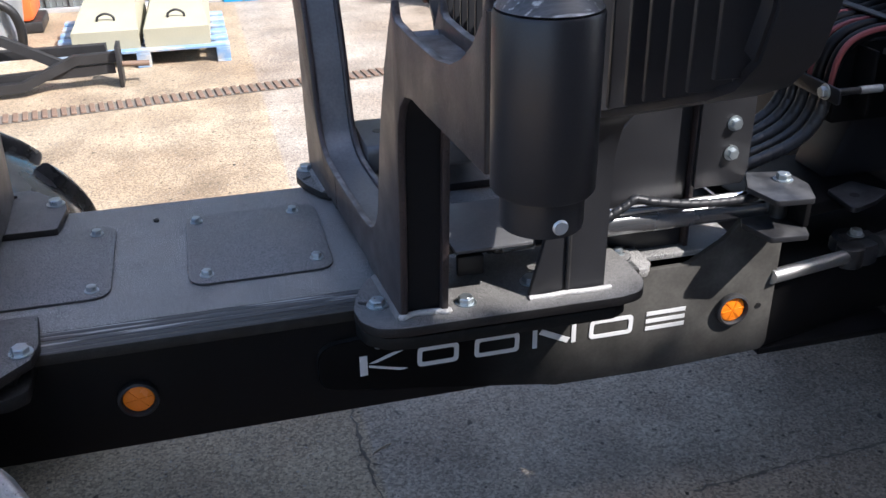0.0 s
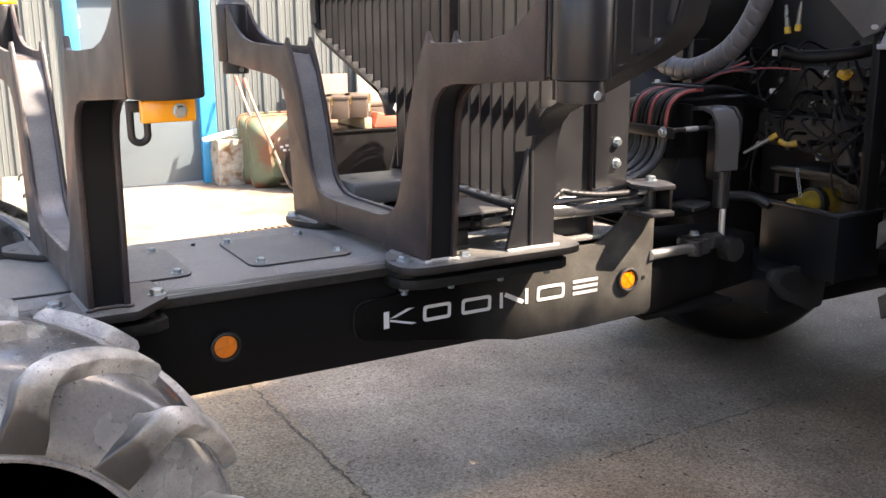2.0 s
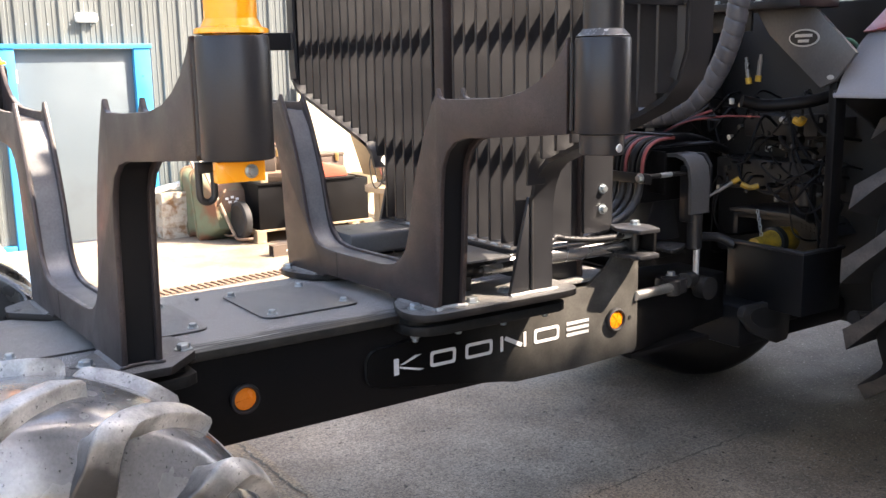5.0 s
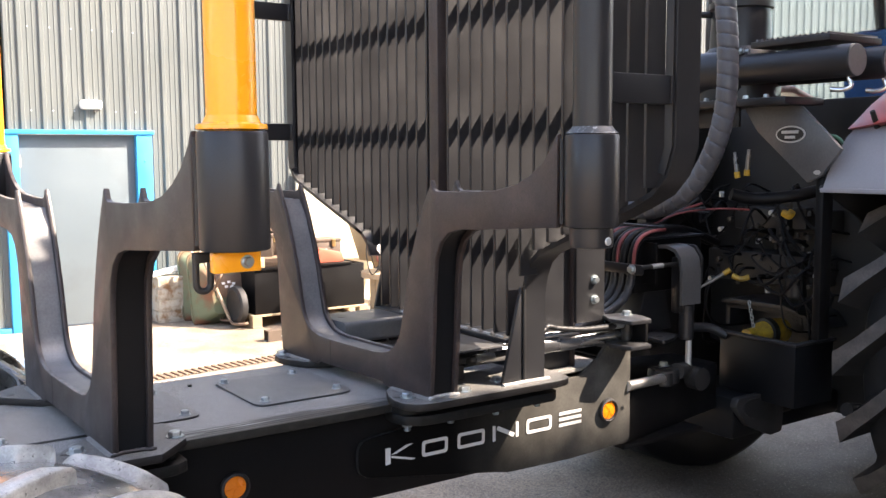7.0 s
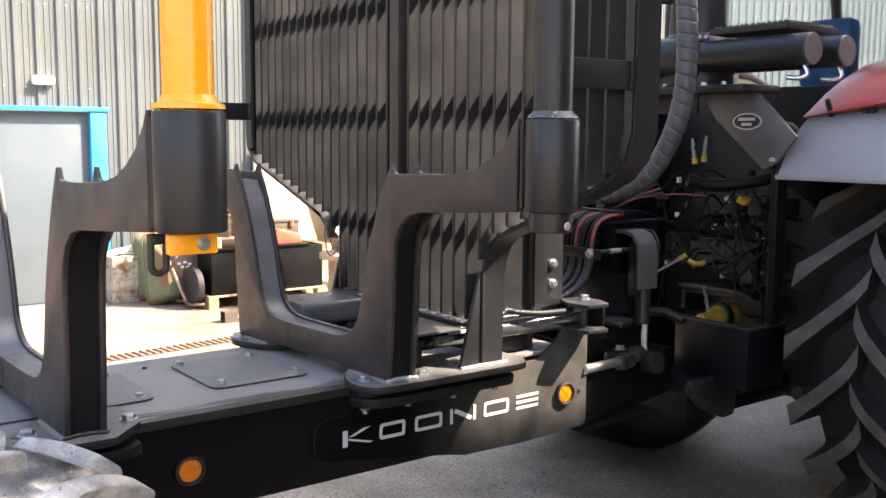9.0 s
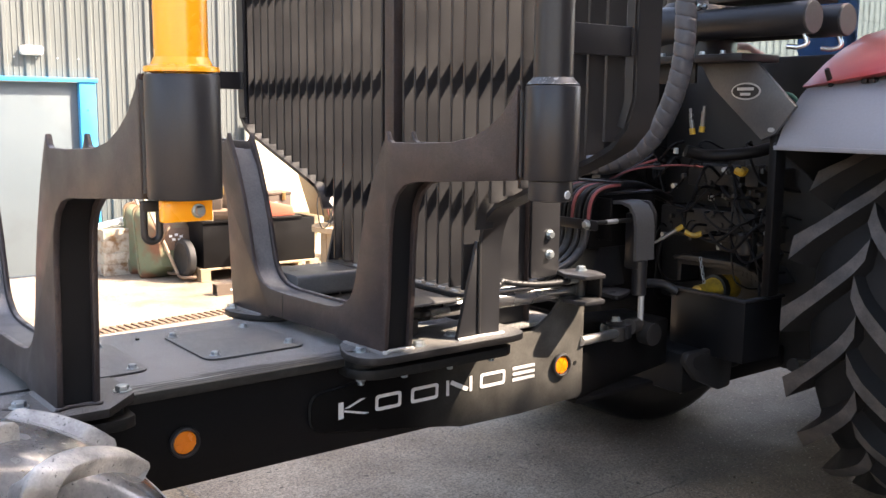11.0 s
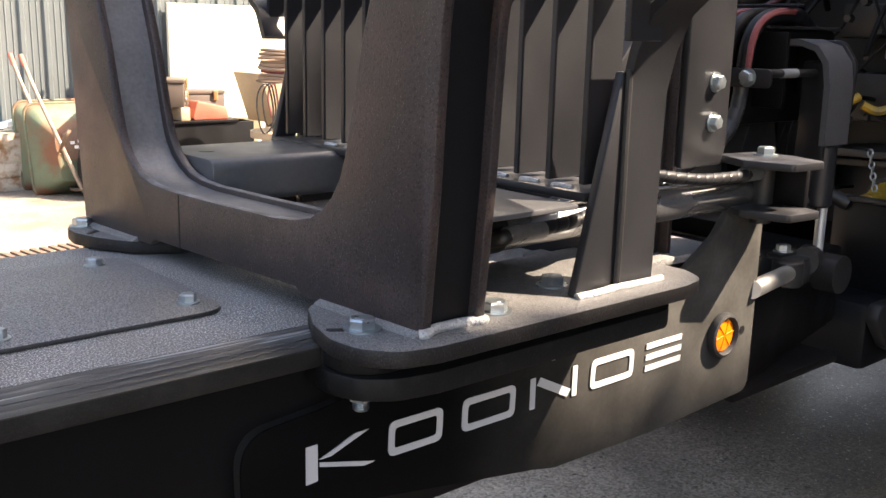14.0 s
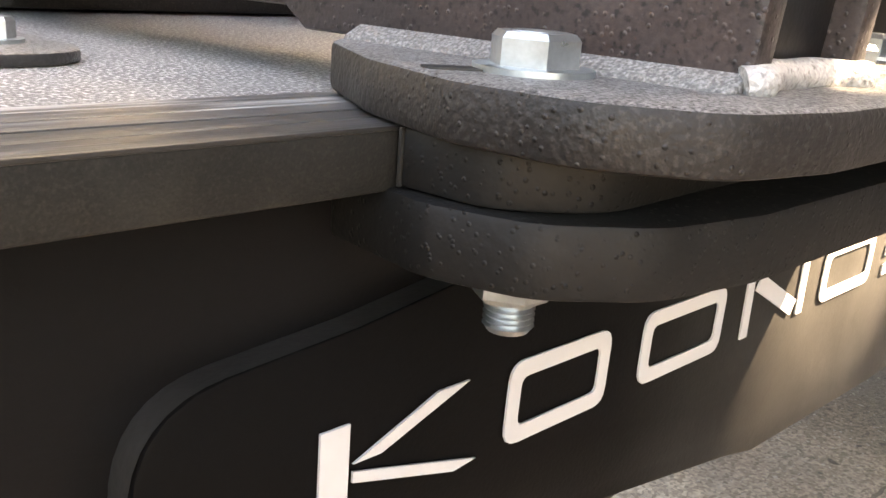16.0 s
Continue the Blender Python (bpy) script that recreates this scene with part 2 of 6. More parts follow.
BLUE = shader("blue_paint", (0.025, 0.3, 0.58), 0.4, vary=0.1, vscale=5, fine=0.05, tint=(0.06, 0.2, 0.33), tscale=9, tlow=0.62, thigh=0.85)
DOORP = shader("pale_blue_door_paint", (0.108, 0.138, 0.158), 0.38, vary=0.07, vscale=2.5, fine=0.03, tint=(0.09, 0.112, 0.126), tscale=2.2, tlow=0.55, thigh=0.8)
CREAM = shader("cream_board", (0.72, 0.66, 0.5), 0.6, vary=0.1, vscale=3, fine=0.08)
WOOD = shader("weathered_wood", (0.36, 0.27, 0.17), 0.75, vary=0.25, vscale=7, fine=0.25, fscale=70, bump=0.3, bscale=90, per_object=0.15)
CRATE = shader("white_washed_wood", (0.42, 0.38, 0.31), 0.7, vary=0.2, vscale=9, fine=0.2, fscale=60, tint=(0.2, 0.11, 0.05), tscale=13, tlow=0.48, thigh=0.68, per_object=0.1)
PALLET = shader("blue_pallet_wood", (0.16, 0.26, 0.40), 0.7, vary=0.25, vscale=8, fine=0.2, tint=(0.4, 0.38, 0.34), tscale=7, tlow=0.48, thigh=0.68, per_object=0.15)
CONC = shader("cast_concrete", (0.3, 0.28, 0.2), 0.85, vary=0.15, vscale=5, fine=0.12, bump=0.2, bscale=60)
BARROW = shader("rusty_green_steel", (0.12, 0.15, 0.095), 0.6, 0.2, vary=0.25, vscale=7, fine=0.2, tint=(0.17, 0.075, 0.04), tscale=4, tlow=0.42, thigh=0.6)
RUST = shader("rusty_steel", (0.17, 0.112, 0.078), 0.75, 0.2, vary=0.3, vscale=12, fine=0.3, bump=0.3)
GALV = shader("galvanised_steel", (0.5, 0.52, 0.53), 0.4, 0.7, vary=0.2, vscale=7, fine=0.1)
OLIVE = shader("brown_green_plastic", (0.09, 0.066, 0.05), 0.6, vary=0.2, fine=0.15)
SALMON = shader("faded_red_plastic", (0.5, 0.13, 0.08), 0.6, vary=0.2, fine=0.1)
BROWNB = shader("brown_board", (0.3, 0.2, 0.14), 0.75, vary=0.2, fine=0.15)
TAN = shader("worn_tan_tube", (0.3, 0.235, 0.17), 0.55, vary=0.3, vscale=9, fine=0.2, tint=(0.16, 0.1, 0.07), tscale=14, tlow=0.5, thigh=0.7)
CABLE = shader("brown_cable", (0.24, 0.165, 0.11), 0.6, vary=0.25, vscale=9, fine=0.2)
VIVID = shader("bright_blue_drum", (0.03, 0.3, 0.75), 0.4, vary=0.08, fine=0.05)
WHITE = shader("white_paint", (0.8, 0.8, 0.78), 0.5, vary=0.05, fine=0.03)
ORANGE = shader("orange_paint", (0.75, 0.13, 0.03), 0.45, vary=0.1, fine=0.05)
WRAP = shader("spiral_hose_wrap", (0.034, 0.035, 0.039), 0.4, vary=0.25, fine=0.2, spec=0.4)
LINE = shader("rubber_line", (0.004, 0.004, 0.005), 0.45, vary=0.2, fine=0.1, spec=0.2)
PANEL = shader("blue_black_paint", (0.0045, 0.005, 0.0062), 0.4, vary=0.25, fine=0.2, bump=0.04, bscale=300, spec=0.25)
COUPLING = shader("dull_coupling_steel", (0.2, 0.2, 0.2), 0.35, 0.6, vary=0.3, vscale=30, fine=0.2)
BRASS = shader("dull_brass", (0.5, 0.36, 0.16), 0.35, 0.9, vary=0.2, fine=0.1)
BACKW = shader("unseen_wall_cladding", (0.12, 0.12, 0.12), 0.6, vary=0.1, vscale=1.5, fine=0.05)


def lug_rubber():
    """Bar rubber: scuffed pale on the tread, dark and shiny towards the bead."""
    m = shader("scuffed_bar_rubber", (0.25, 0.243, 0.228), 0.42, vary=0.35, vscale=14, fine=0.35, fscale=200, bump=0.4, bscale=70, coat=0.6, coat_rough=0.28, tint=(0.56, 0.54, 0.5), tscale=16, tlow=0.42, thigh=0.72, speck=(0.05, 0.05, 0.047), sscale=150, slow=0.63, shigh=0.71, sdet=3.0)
    N, L = m.node_tree.nodes, m.node_tree.links
    b = N["Principled BSDF"]
    old = b.inputs["Base Color"].links[0].from_socket
    geo = [n for n in N if n.bl_idname == "ShaderNodeTexCoord"][0].outputs["Object"]
    flat = N.new("ShaderNodeVectorMath")
    flat.operation = "MULTIPLY"
    L.new(geo, flat.inputs[0])
    flat.inputs[1].default_value = (1, 0, 1)
    rad = N.new("ShaderNodeVectorMath")
    rad.operation = "LENGTH"
    L.new(flat.outputs[0], rad.inputs[0])
    rough = N.new("ShaderNodeTexNoise")
    rough.inputs["Scale"].default_value, rough.inputs["Detail"].default_value = 22.0, 6.0
    L.new(geo, rough.inputs["Vector"])
    mix = N.new("ShaderNodeMath")
    mix.operation = "MULTIPLY_ADD"
    L.new(rough.outputs["Fac"], mix.inputs[0])
    mix.inputs[1].default_value = 0.09
    L.new(rad.outputs["Value"], mix.inputs[2])
    wear = N.new("ShaderNodeMapRange")
    L.new(mix.outputs[0], wear.inputs["Value"])
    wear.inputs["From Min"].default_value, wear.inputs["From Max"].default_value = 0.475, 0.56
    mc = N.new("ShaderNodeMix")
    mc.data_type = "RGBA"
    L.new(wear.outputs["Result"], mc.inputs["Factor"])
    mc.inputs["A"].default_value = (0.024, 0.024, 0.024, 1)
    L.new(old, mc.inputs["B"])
    L.new(mc.outputs["Result"], b.inputs["Base Color"])
    return m


LUGS = lug_rubber()


def ground_material():
    m = shader("yard_concrete", (0.31, 0.27, 0.222), 0.6, vary=0.35, vscale=3.5, fine=0.5, fscale=90, bump=0.4, bscale=190, tint=(0.14, 0.112, 0.088), tscale=2.6, tlow=0.4, thigh=0.85, speck=(0.07, 0.06, 0.05), sscale=26, slow=0.67, shigh=0.73)
    nt = m.node_tree
    N, L = nt.nodes, nt.links
    b = N["Principled BSDF"]
    old = b.inputs["Base Color"].links[0].from_socket
    geo = [n for n in N if n.bl_idname == "ShaderNodeTexCoord"][0].outputs["Object"]
    vor = N.new("ShaderNodeTexVoronoi")
    vor.inputs["Scale"].default_value = 130.0
    L.new(geo, vor.inputs["Vector"])
    sep = N.new("ShaderNodeSeparateColor")
    L.new(vor.outputs["Color"], sep.inputs[0])
    mr = N.new("ShaderNodeMapRange")
    L.new(sep.outputs[0], mr.inputs["Value"])
    mr.inputs["To Min"].default_value, mr.inputs["To Max"].default_value = 0.58, 1.46
    mul = N.new("ShaderNodeVectorMath")
    mul.operation = "SCALE"
    L.new(old, mul.inputs[0])
    L.new(mr.outputs["Result"], mul.inputs["Scale"])
    stain = N.new("ShaderNodeTexNoise")
    stain.inputs["Scale"].default_value, stain.inputs["Detail"].default_value = 0.55, 6.0
    L.new(geo, stain.inputs["Vector"])
    sr = N.new("ShaderNodeMapRange")
    L.new(stain.outputs["Fac"], sr.inputs["Value"])
    sr.inputs["From Min"].default_value, sr.inputs["From Max"].default_value = 0.4, 0.65
    mc = N.new("ShaderNodeMix")
    mc.data_type = "RGBA"
    mc.blend_type = "MULTIPLY"
    L.new(sr.outputs["Result"], mc.inputs["Factor"])
    L.new(mul.outputs[0], mc.inputs["A"])
    mc.inputs["B"].default_value = (0.74, 0.66, 0.58, 1)
    # three pours of concrete: sandy, grey and reddish
    place = N.new("ShaderNodeSeparateXYZ")
    L.new(geo, place.inputs[0])
    pour = mc.outputs["Result"]
    for axis, lo, hi, colour in (("X", 0.61, 0.59, (1.06, 0.99, 0.84, 1)), ("Y", 0.26, 0.2, (1.02, 0.96, 0.9, 1))):
        side = N.new("ShaderNodeMapRange")
        L.new(place.outputs[axis], side.inputs["Value"])
        side.inputs["From Min"].default_value, side.inputs["From Max"].default_value = lo, hi
        ml = N.new("ShaderNodeMix")
        ml.data_type = "RGBA"
        ml.blend_type = "MULTIPLY"
        L.new(side.outputs["Result"], ml.inputs["Factor"])
        L.new(pour, ml.inputs["A"])
        ml.inputs["B"].default_value = colour
        pour = ml.outputs["Result"]
    # oily dirt and the tractor's shade painted into the concrete, ragged at its edge
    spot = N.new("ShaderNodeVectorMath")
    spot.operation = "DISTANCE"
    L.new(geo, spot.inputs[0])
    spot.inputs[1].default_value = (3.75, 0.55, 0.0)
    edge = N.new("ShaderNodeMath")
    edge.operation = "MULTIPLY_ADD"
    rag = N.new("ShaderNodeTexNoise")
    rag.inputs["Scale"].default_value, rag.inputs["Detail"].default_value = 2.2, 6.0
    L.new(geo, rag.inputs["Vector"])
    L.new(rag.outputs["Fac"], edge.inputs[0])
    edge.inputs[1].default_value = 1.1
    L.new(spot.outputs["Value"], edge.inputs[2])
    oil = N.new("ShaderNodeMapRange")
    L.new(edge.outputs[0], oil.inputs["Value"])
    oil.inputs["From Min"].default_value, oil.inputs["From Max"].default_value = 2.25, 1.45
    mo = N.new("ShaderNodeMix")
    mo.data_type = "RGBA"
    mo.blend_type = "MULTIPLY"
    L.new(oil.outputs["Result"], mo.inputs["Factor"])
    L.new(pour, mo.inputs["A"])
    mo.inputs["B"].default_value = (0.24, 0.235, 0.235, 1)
    # the gravel's glints painted as pale specks over all the concrete
    glints = N.new("ShaderNodeTexNoise")
    glints.inputs["Scale"].default_value, glints.inputs["Detail"].default_value = 70.0, 2.0
    L.new(geo, glints.inputs["Vector"])
    gr = N.new("ShaderNodeMapRange")
    L.new(glints.outputs["Fac"], gr.inputs["Value"])
    gr.inputs["From Min"].default_value, gr.inputs["From Max"].default_value = 0.64, 0.7
    mg = N.new("ShaderNodeMix")
    mg.data_type = "RGBA"
    L.new(gr.outputs["Result"], mg.inputs["Factor"])
    L.new(mo.outputs["Result"], mg.inputs["A"])
    mg.inputs["B"].default_value = (0.3, 0.28, 0.25, 1)
    L.new(mg.outputs["Result"], b.inputs["Base Color"])
    return m


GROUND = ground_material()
GLASS = bpy.data.materials.new("cab_glass")
GLASS.use_nodes = True
gb = GLASS.node_tree.nodes["Principled BSDF"]
gb.inputs["Base Color"].default_value = (0.75, 0.9, 0.95, 1)
gb.inputs["Roughness"].default_value = 0.03
gb.inputs["Transmission Weight"].default_value = 1.0


# ---- mesh helpers ----
def to_object(name, bm, mat, parent=None, label="", smooth=None):
    me = bpy.data.meshes.new(name)
    bmesh.ops.recalc_face_normals(bm, faces=bm.faces)
    if smooth is not None:
        for f in bm.faces:
            f.smooth = True
        for e in bm.edges:
            if len(e.link_faces) == 2 and e.calc_face_angle(0) > radians(smooth):
                e.smooth = False
    bm.to_mesh(me)
    bm.free()
    me.materials.append(mat)
    ob = new(name, me)
    if parent:
        ob.parent = parent
    if label:
        ob["label"] = label
    return ob


def part(name, bm, mat, parent, label="", smooth=40):
    return to_object(name, bm, mat, parent, label, smooth)


def thing(name, label, category, group="", kind="", at=(0, 0, 0)):
    e = new(name)
    e.empty_display_size = 0.1
    e.location = at
    return tagged(e, label, category, group, kind)


def structure(name, bm, mat, label, category="structure", smooth=40):
    return tagged(to_object(name, bm, mat, None, label, smooth), label, category, "", "structure")


def bevel(bm, w, seg=2, angle=30):
    edges = [e for e in bm.edges if len(e.link_faces) == 2 and e.calc_face_angle(0) > radians(angle)]
    if w > 0 and edges:
        bmesh.ops.bevel(bm, geom=edges, offset=w, segments=seg, profile=0.5, affect="EDGES", clamp_overlap=True)
    return bm


def box(x0, x1, y0, y1, z0, z1, w=0.0, bm=None, seg=2):
    own = bmesh.new()
    bmesh.ops.create_cube(own, size=1, matrix=Matrix.Translation(((x0 + x1) / 2, (y0 + y1) / 2, (z0 + z1) / 2)) @ Matrix.Diagonal((abs(x1 - x0), abs(y1 - y0), abs(z1 - z0), 1)))
    if w:
        bevel(own, w, seg)
    return merge(bm, own)


def merge(bm, own, m=None):
    if m is not None:
        bmesh.ops.transform(own, matrix=m, verts=own.verts)
    if bm is None:
        return own
    base = [bm.verts.new(v.co) for v in own.verts]
    for i, v in enumerate(own.verts):
        v.index = i
    for f in own.faces:
        try:
            bm.faces.new([base[v.index] for v in f.verts])
        except ValueError:
            pass
    own.free()
    return bm


def ext(outline, axis, a, b, w=0.0, bm=None, seg=2):
    """A plate: a closed outline in the plane across axis, from a to b along it."""
    put = {"x": lambda u, v, t: (t, u, v), "y": lambda u, v, t: (u, t, v), "z": lambda u, v, t: (u, v, t)}[axis]
    own = bmesh.new()
    lo = [own.verts.new(put(u, v, a)) for u, v in outline]
    hi = [own.verts.new(put(u, v, b)) for u, v in outline]
    n = len(lo)
    own.faces.new(lo)
    own.faces.new(hi[::-1])
    for i in range(n):
        own.faces.new((lo[i], lo[(i + 1) % n], hi[(i + 1) % n], hi[i]))
    bmesh.ops.recalc_face_normals(own, faces=own.faces)
    if w:
        bevel(own, w, seg, 35)
    return merge(bm, own)


def rounded(poly, r, steps=5):
    """The outline with its corners rounded; r: one radius or one for each corner."""
    out, n = [], len(poly)
    for i, p in enumerate(poly):
        rad = r[i] if isinstance(r, (list, tuple)) else r
        p, a, b = Vector(p), Vector(poly[i - 1]), Vector(poly[(i + 1) % n])
        u, v = (a - p), (b - p)
        if rad <= 0 or u.length < 1e-6 or v.length < 1e-6:
            out.append(tuple(p))
            continue
        ang = u.angle(v)
        d = min(rad / math.tan(ang / 2), 0.49 * u.length, 0.49 * v.length)
        s, e = p + u.normalized() * d, p + v.normalized() * d
        for k in range(steps + 1):
            t = k / steps
            out.append(tuple((1 - t) ** 2 * s + 2 * t * (1 - t) * p + t * t * e))
    return out


def lathe(profile, axis="z", at=(0, 0, 0), segs=32, bm=None, closed=False):
    """A turned body from (radius, height) pairs about axis."""
    own = bmesh.new()
    rows = []
    for r, h in profile:
        row = []
        if r < 1e-6:
            row = [own.verts.new((0, 0, h))] * segs
        else:
            for k in range(segs):
                a = 2 * math.pi * k / segs
                row.append(own.verts.new((r * math.cos(a), r * math.sin(a), h)))
        rows.append(row)
    if closed:
        rows.append(rows[0])
    for lo, hi in zip(rows, rows[1:]):
        for k in range(segs):
            q = [lo[k], lo[(k + 1) % segs], hi[(k + 1) % segs], hi[k]]
            q = [v for i, v in enumerate(q) if v not in q[:i]]
            if len(q) > 2:
                own.faces.new(q)
    if not closed:
        for row in (rows[0], rows[-1]):
            if row[0] is not row[1]:
                own.faces.new(row)
    turn = {"z": Matrix(), "y": Matrix.Rotation(radians(-90), 4, "X"), "x": Matrix.Rotation(radians(90), 4, "Y")}[axis]
    return merge(bm, own, Matrix.Translation(at) @ turn)


def cyl(r, axis, c, a, b, segs=28, w=0.0, bm=None):
    """A rod along an axis from a to b; c: its other two coordinates, in order."""
    at = {"x": (0, c[0], c[1]), "y": (c[0], 0, c[1]), "z": (c[0], c[1], 0)}[axis]
    a, b = min(a, b), max(a, b)
    prof = [(r - w, a), (r, a + w), (r, b - w), (r - w, b)] if w else [(r, a), (r, b)]
    return lathe(prof, axis, at, segs, bm)


def smooth_path(points, steps=8):
    P = [Vector(p) for p in points]
    P = [2 * P[0] - P[1]] + P + [2 * P[-1] - P[-2]]
    out = []
    for i in range(1, len(P) - 2):
        a, b, c, d = P[i - 1 : i + 3]
        for k in range(steps):
            t = k / steps
            out.append(0.5 * (2 * b + (c - a) * t + (2 * a - 5 * b + 4 * c - d) * t * t + (3 * b - a - 3 * c + d) * t**3))
    return out + [P[-2]]


def sweep(points, radius, segs=10, bm=None, steps=8, ridge=0.0, pitch=0.05, straight=False):
    """A hose or bar along points; ridge: depth of the grooves of a spiral sleeve, pitch apart."""
    path = [Vector(p) for p in points] if straight else smooth_path(points, steps)
    if ridge:
        dense, run = [], 0.0
        for a, b in zip(path, path[1:]):
            n = max(1, int((b - a).length / (pitch / 14)))
            dense += [a.lerp(b, k / n) for k in range(n)]
        path = dense + [path[-1]]
    own = bmesh.new()
    rings, normal, run = [], None, 0.0
    for i, p in enumerate(path):
        d = (path[min(i + 1, len(path) - 1)] - path[max(i - 1, 0)]).normalized()
        if normal is None:
            normal = d.orthogonal().normalized()
        normal = (normal - d * normal.dot(d)).normalized()
        side = d.cross(normal)
        if i:
            run += (p - path[i - 1]).length
        ring = []
        for k in range(segs):
            a = 2 * math.pi * k / segs
            r = radius
            if ridge:
                ph = (run / pitch + k / segs) % 1.0
                r = radius - ridge * max(0.0, 1.0 - abs(ph - 0.5) / 0.085)
            ring.append(own.verts.new(p + (normal * math.cos(a) + side * math.sin(a)) * r))
        rings.append(ring)
    for lo, hi in zip(rings, rings[1:]):
        for k in range(segs):
            own.faces.new((lo[k], lo[(k + 1) % segs], hi[(k + 1) % segs], hi[k]))
    own.faces.new(rings[0][::-1])
    own.faces.new(rings[-1])
    return merge(bm, own)


def strip(path, x0, x1, thick, bm=None):
    """A flat bar bent along a path in the yz plane, from x0 to x1 wide."""
    pts = [Vector(p) for p in path]
    left, right = [], []
    for i, p in enumerate(pts):
        d = (pts[min(i + 1, len(pts) - 1)] - pts[max(i - 1, 0)]).normalized()
        n = Vector((-d.y, d.x)) * thick / 2
        left.append(tuple(p + n))
        right.append(tuple(p - n))
    own = bmesh.new()
    ring = []
    for (ly, lz), (ry, rz) in zip(left, right):
        ring.append([own.verts.new((x0, ly, lz)), own.verts.new((x1, ly, lz)), own.verts.new((x1, ry, rz)), own.verts.new((x0, ry, rz))])
    for a, b in zip(ring, ring[1:]):
        for k in range(4):
            own.faces.new((a[k], a[(k + 1) % 4], b[(k + 1) % 4], b[k]))
    own.faces.new(ring[0][::-1])
    own.faces.new(ring[-1])
    return merge(bm, own)


def hexagon(r, h, axis, at, bm=None, turn=0.0, w=0.0):
    own = bmesh.new()
    prof = [(r, 0), (r, h * 0.82), (r * 0.88, h)]
    lathe(prof, "z", (0, 0, 0), 6, own)
    m = {"z": Matrix(), "-z": Matrix.Rotation(math.pi, 4, "X"), "-y": Matrix.Rotation(radians(90), 4, "X"), "-x": Matrix.Rotation(radians(-90), 4, "Y"), "x": Matrix.Rotation(radians(90), 4, "Y")}[axis]
    return merge(bm, own, Matrix.Translation(at) @ m @ Matrix.Rotation(radians(turn), 4, "Z"))


def bolt(at, r, h, axis="z", turn=0.0, parent=None, washer=1.35):
    """A hexagon bolt head with its washer."""
    b = bmesh.new()
    lathe([(r * washer, 0), (r * washer, h * 0.18), (r * 0.9, h * 0.2)], "z", (0, 0, 0), 20, b)
    hexagon(r, h, "z", (0, 0, h * 0.16), b, turn)
    lathe([(r * 0.6, h * 1.12), (r * 0.55, h * 1.19)], "z", (0, 0, 0), 12, b)
    m = {"z": Matrix(), "-y": Matrix.Rotation(radians(90), 4, "X"), "-x": Matrix.Rotation(radians(-90), 4, "Y")}[axis]
    bmesh.ops.transform(b, matrix=Matrix.Translation(at) @ m, verts=b.verts)
    return part("bolt", b, ZINC, parent, "zinc-plated hexagon bolt", 30)


def settle(e, base):
    """Moves a thing's origin to its base, its parts staying where they are."""
    e.location = base
    for c in e.children:
        c.location = Vector(c.location) - Vector(base)
    return e


# ---- the setting ----
own = bmesh.new()
bmesh.ops.create_grid(own, x_segments=8, y_segments=8, size=400)
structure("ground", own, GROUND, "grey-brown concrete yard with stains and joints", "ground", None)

# slab joints, filled and ragged
def joint(name, pts, w):
    b = bmesh.new()
    rnd = random.Random(len(pts) * 7 + int(w * 1e4))
    fine = []
    for (x0, y0), (x1, y1) in zip(pts, pts[1:]):
        n = max(2, int(math.hypot(x1 - x0, y1 - y0) / 0.025))
        fine += [(x0 + (x1 - x0) * k / n, y0 + (y1 - y0) * k / n) for k in range(n)]
    fine.append(pts[-1])
    dx, dy = Vector((pts[-1][0] - pts[0][0], pts[-1][1] - pts[0][1])).normalized()
    prev = None
    for x, y in fine:
        o, h = rnd.uniform(-0.009, 0.009), w * rnd.uniform(0.1, 1.0) / 2
        a = b.verts.new((x - dy * (o + h), y + dx * (o + h), 0.004))
        c = b.verts.new((x - dy * (o - h), y + dx * (o - h), 0.004))
        if prev:
            b.faces.new((prev[0], a, c, prev[1]))
        prev = (a, c)
    return structure(name, b, JOINT, "dark earth-filled joint in the yard concrete", "joint", None)


JOINT = shader("joint_earth", (0.13, 0.113, 0.093), 0.95, vary=0.4, vscale=14, fine=0.3, bump=0.4, bscale=120)
joint("ground_joint", [(0.62, -3.5), (0.6, -0.6), (0.57, 0.7), (0.53, 2.6)], 0.016)
joint("ground_joint", [(1.5, 0.2), (1.9, 0.235), (2.17, 0.232), (2.62, 0.262), (3.05, 0.25), (3.4, 0.21), (6.0, 0.12)], 0.014)

# drain channel across the yard
drain = thing("drain_channel", "rusty slotted steel drain grating let into the concrete", "drain", kind="structure")
part("channel_bed", box(-6, 9, -0.085, 0.085, 0.003, 0.006), JOINT, drain, "dark earth in the channel")
slot = box(-0.017, 0.017, -0.08, 0.08, 0, 0.012, 0.003, seg=1)
first = part("drain_bar", slot, RUST, drain, "", None)
first.location = (-3.0, 0, 0.006)
for k in range(1, 118):
    o = first.copy()
    scene.collection.objects.link(o)
    o.location = (-3.0 + 0.058 * k, 0, 0.006)
drain.matrix_basis = pose(0.3, 4.62, 0, 0, 0, 7)

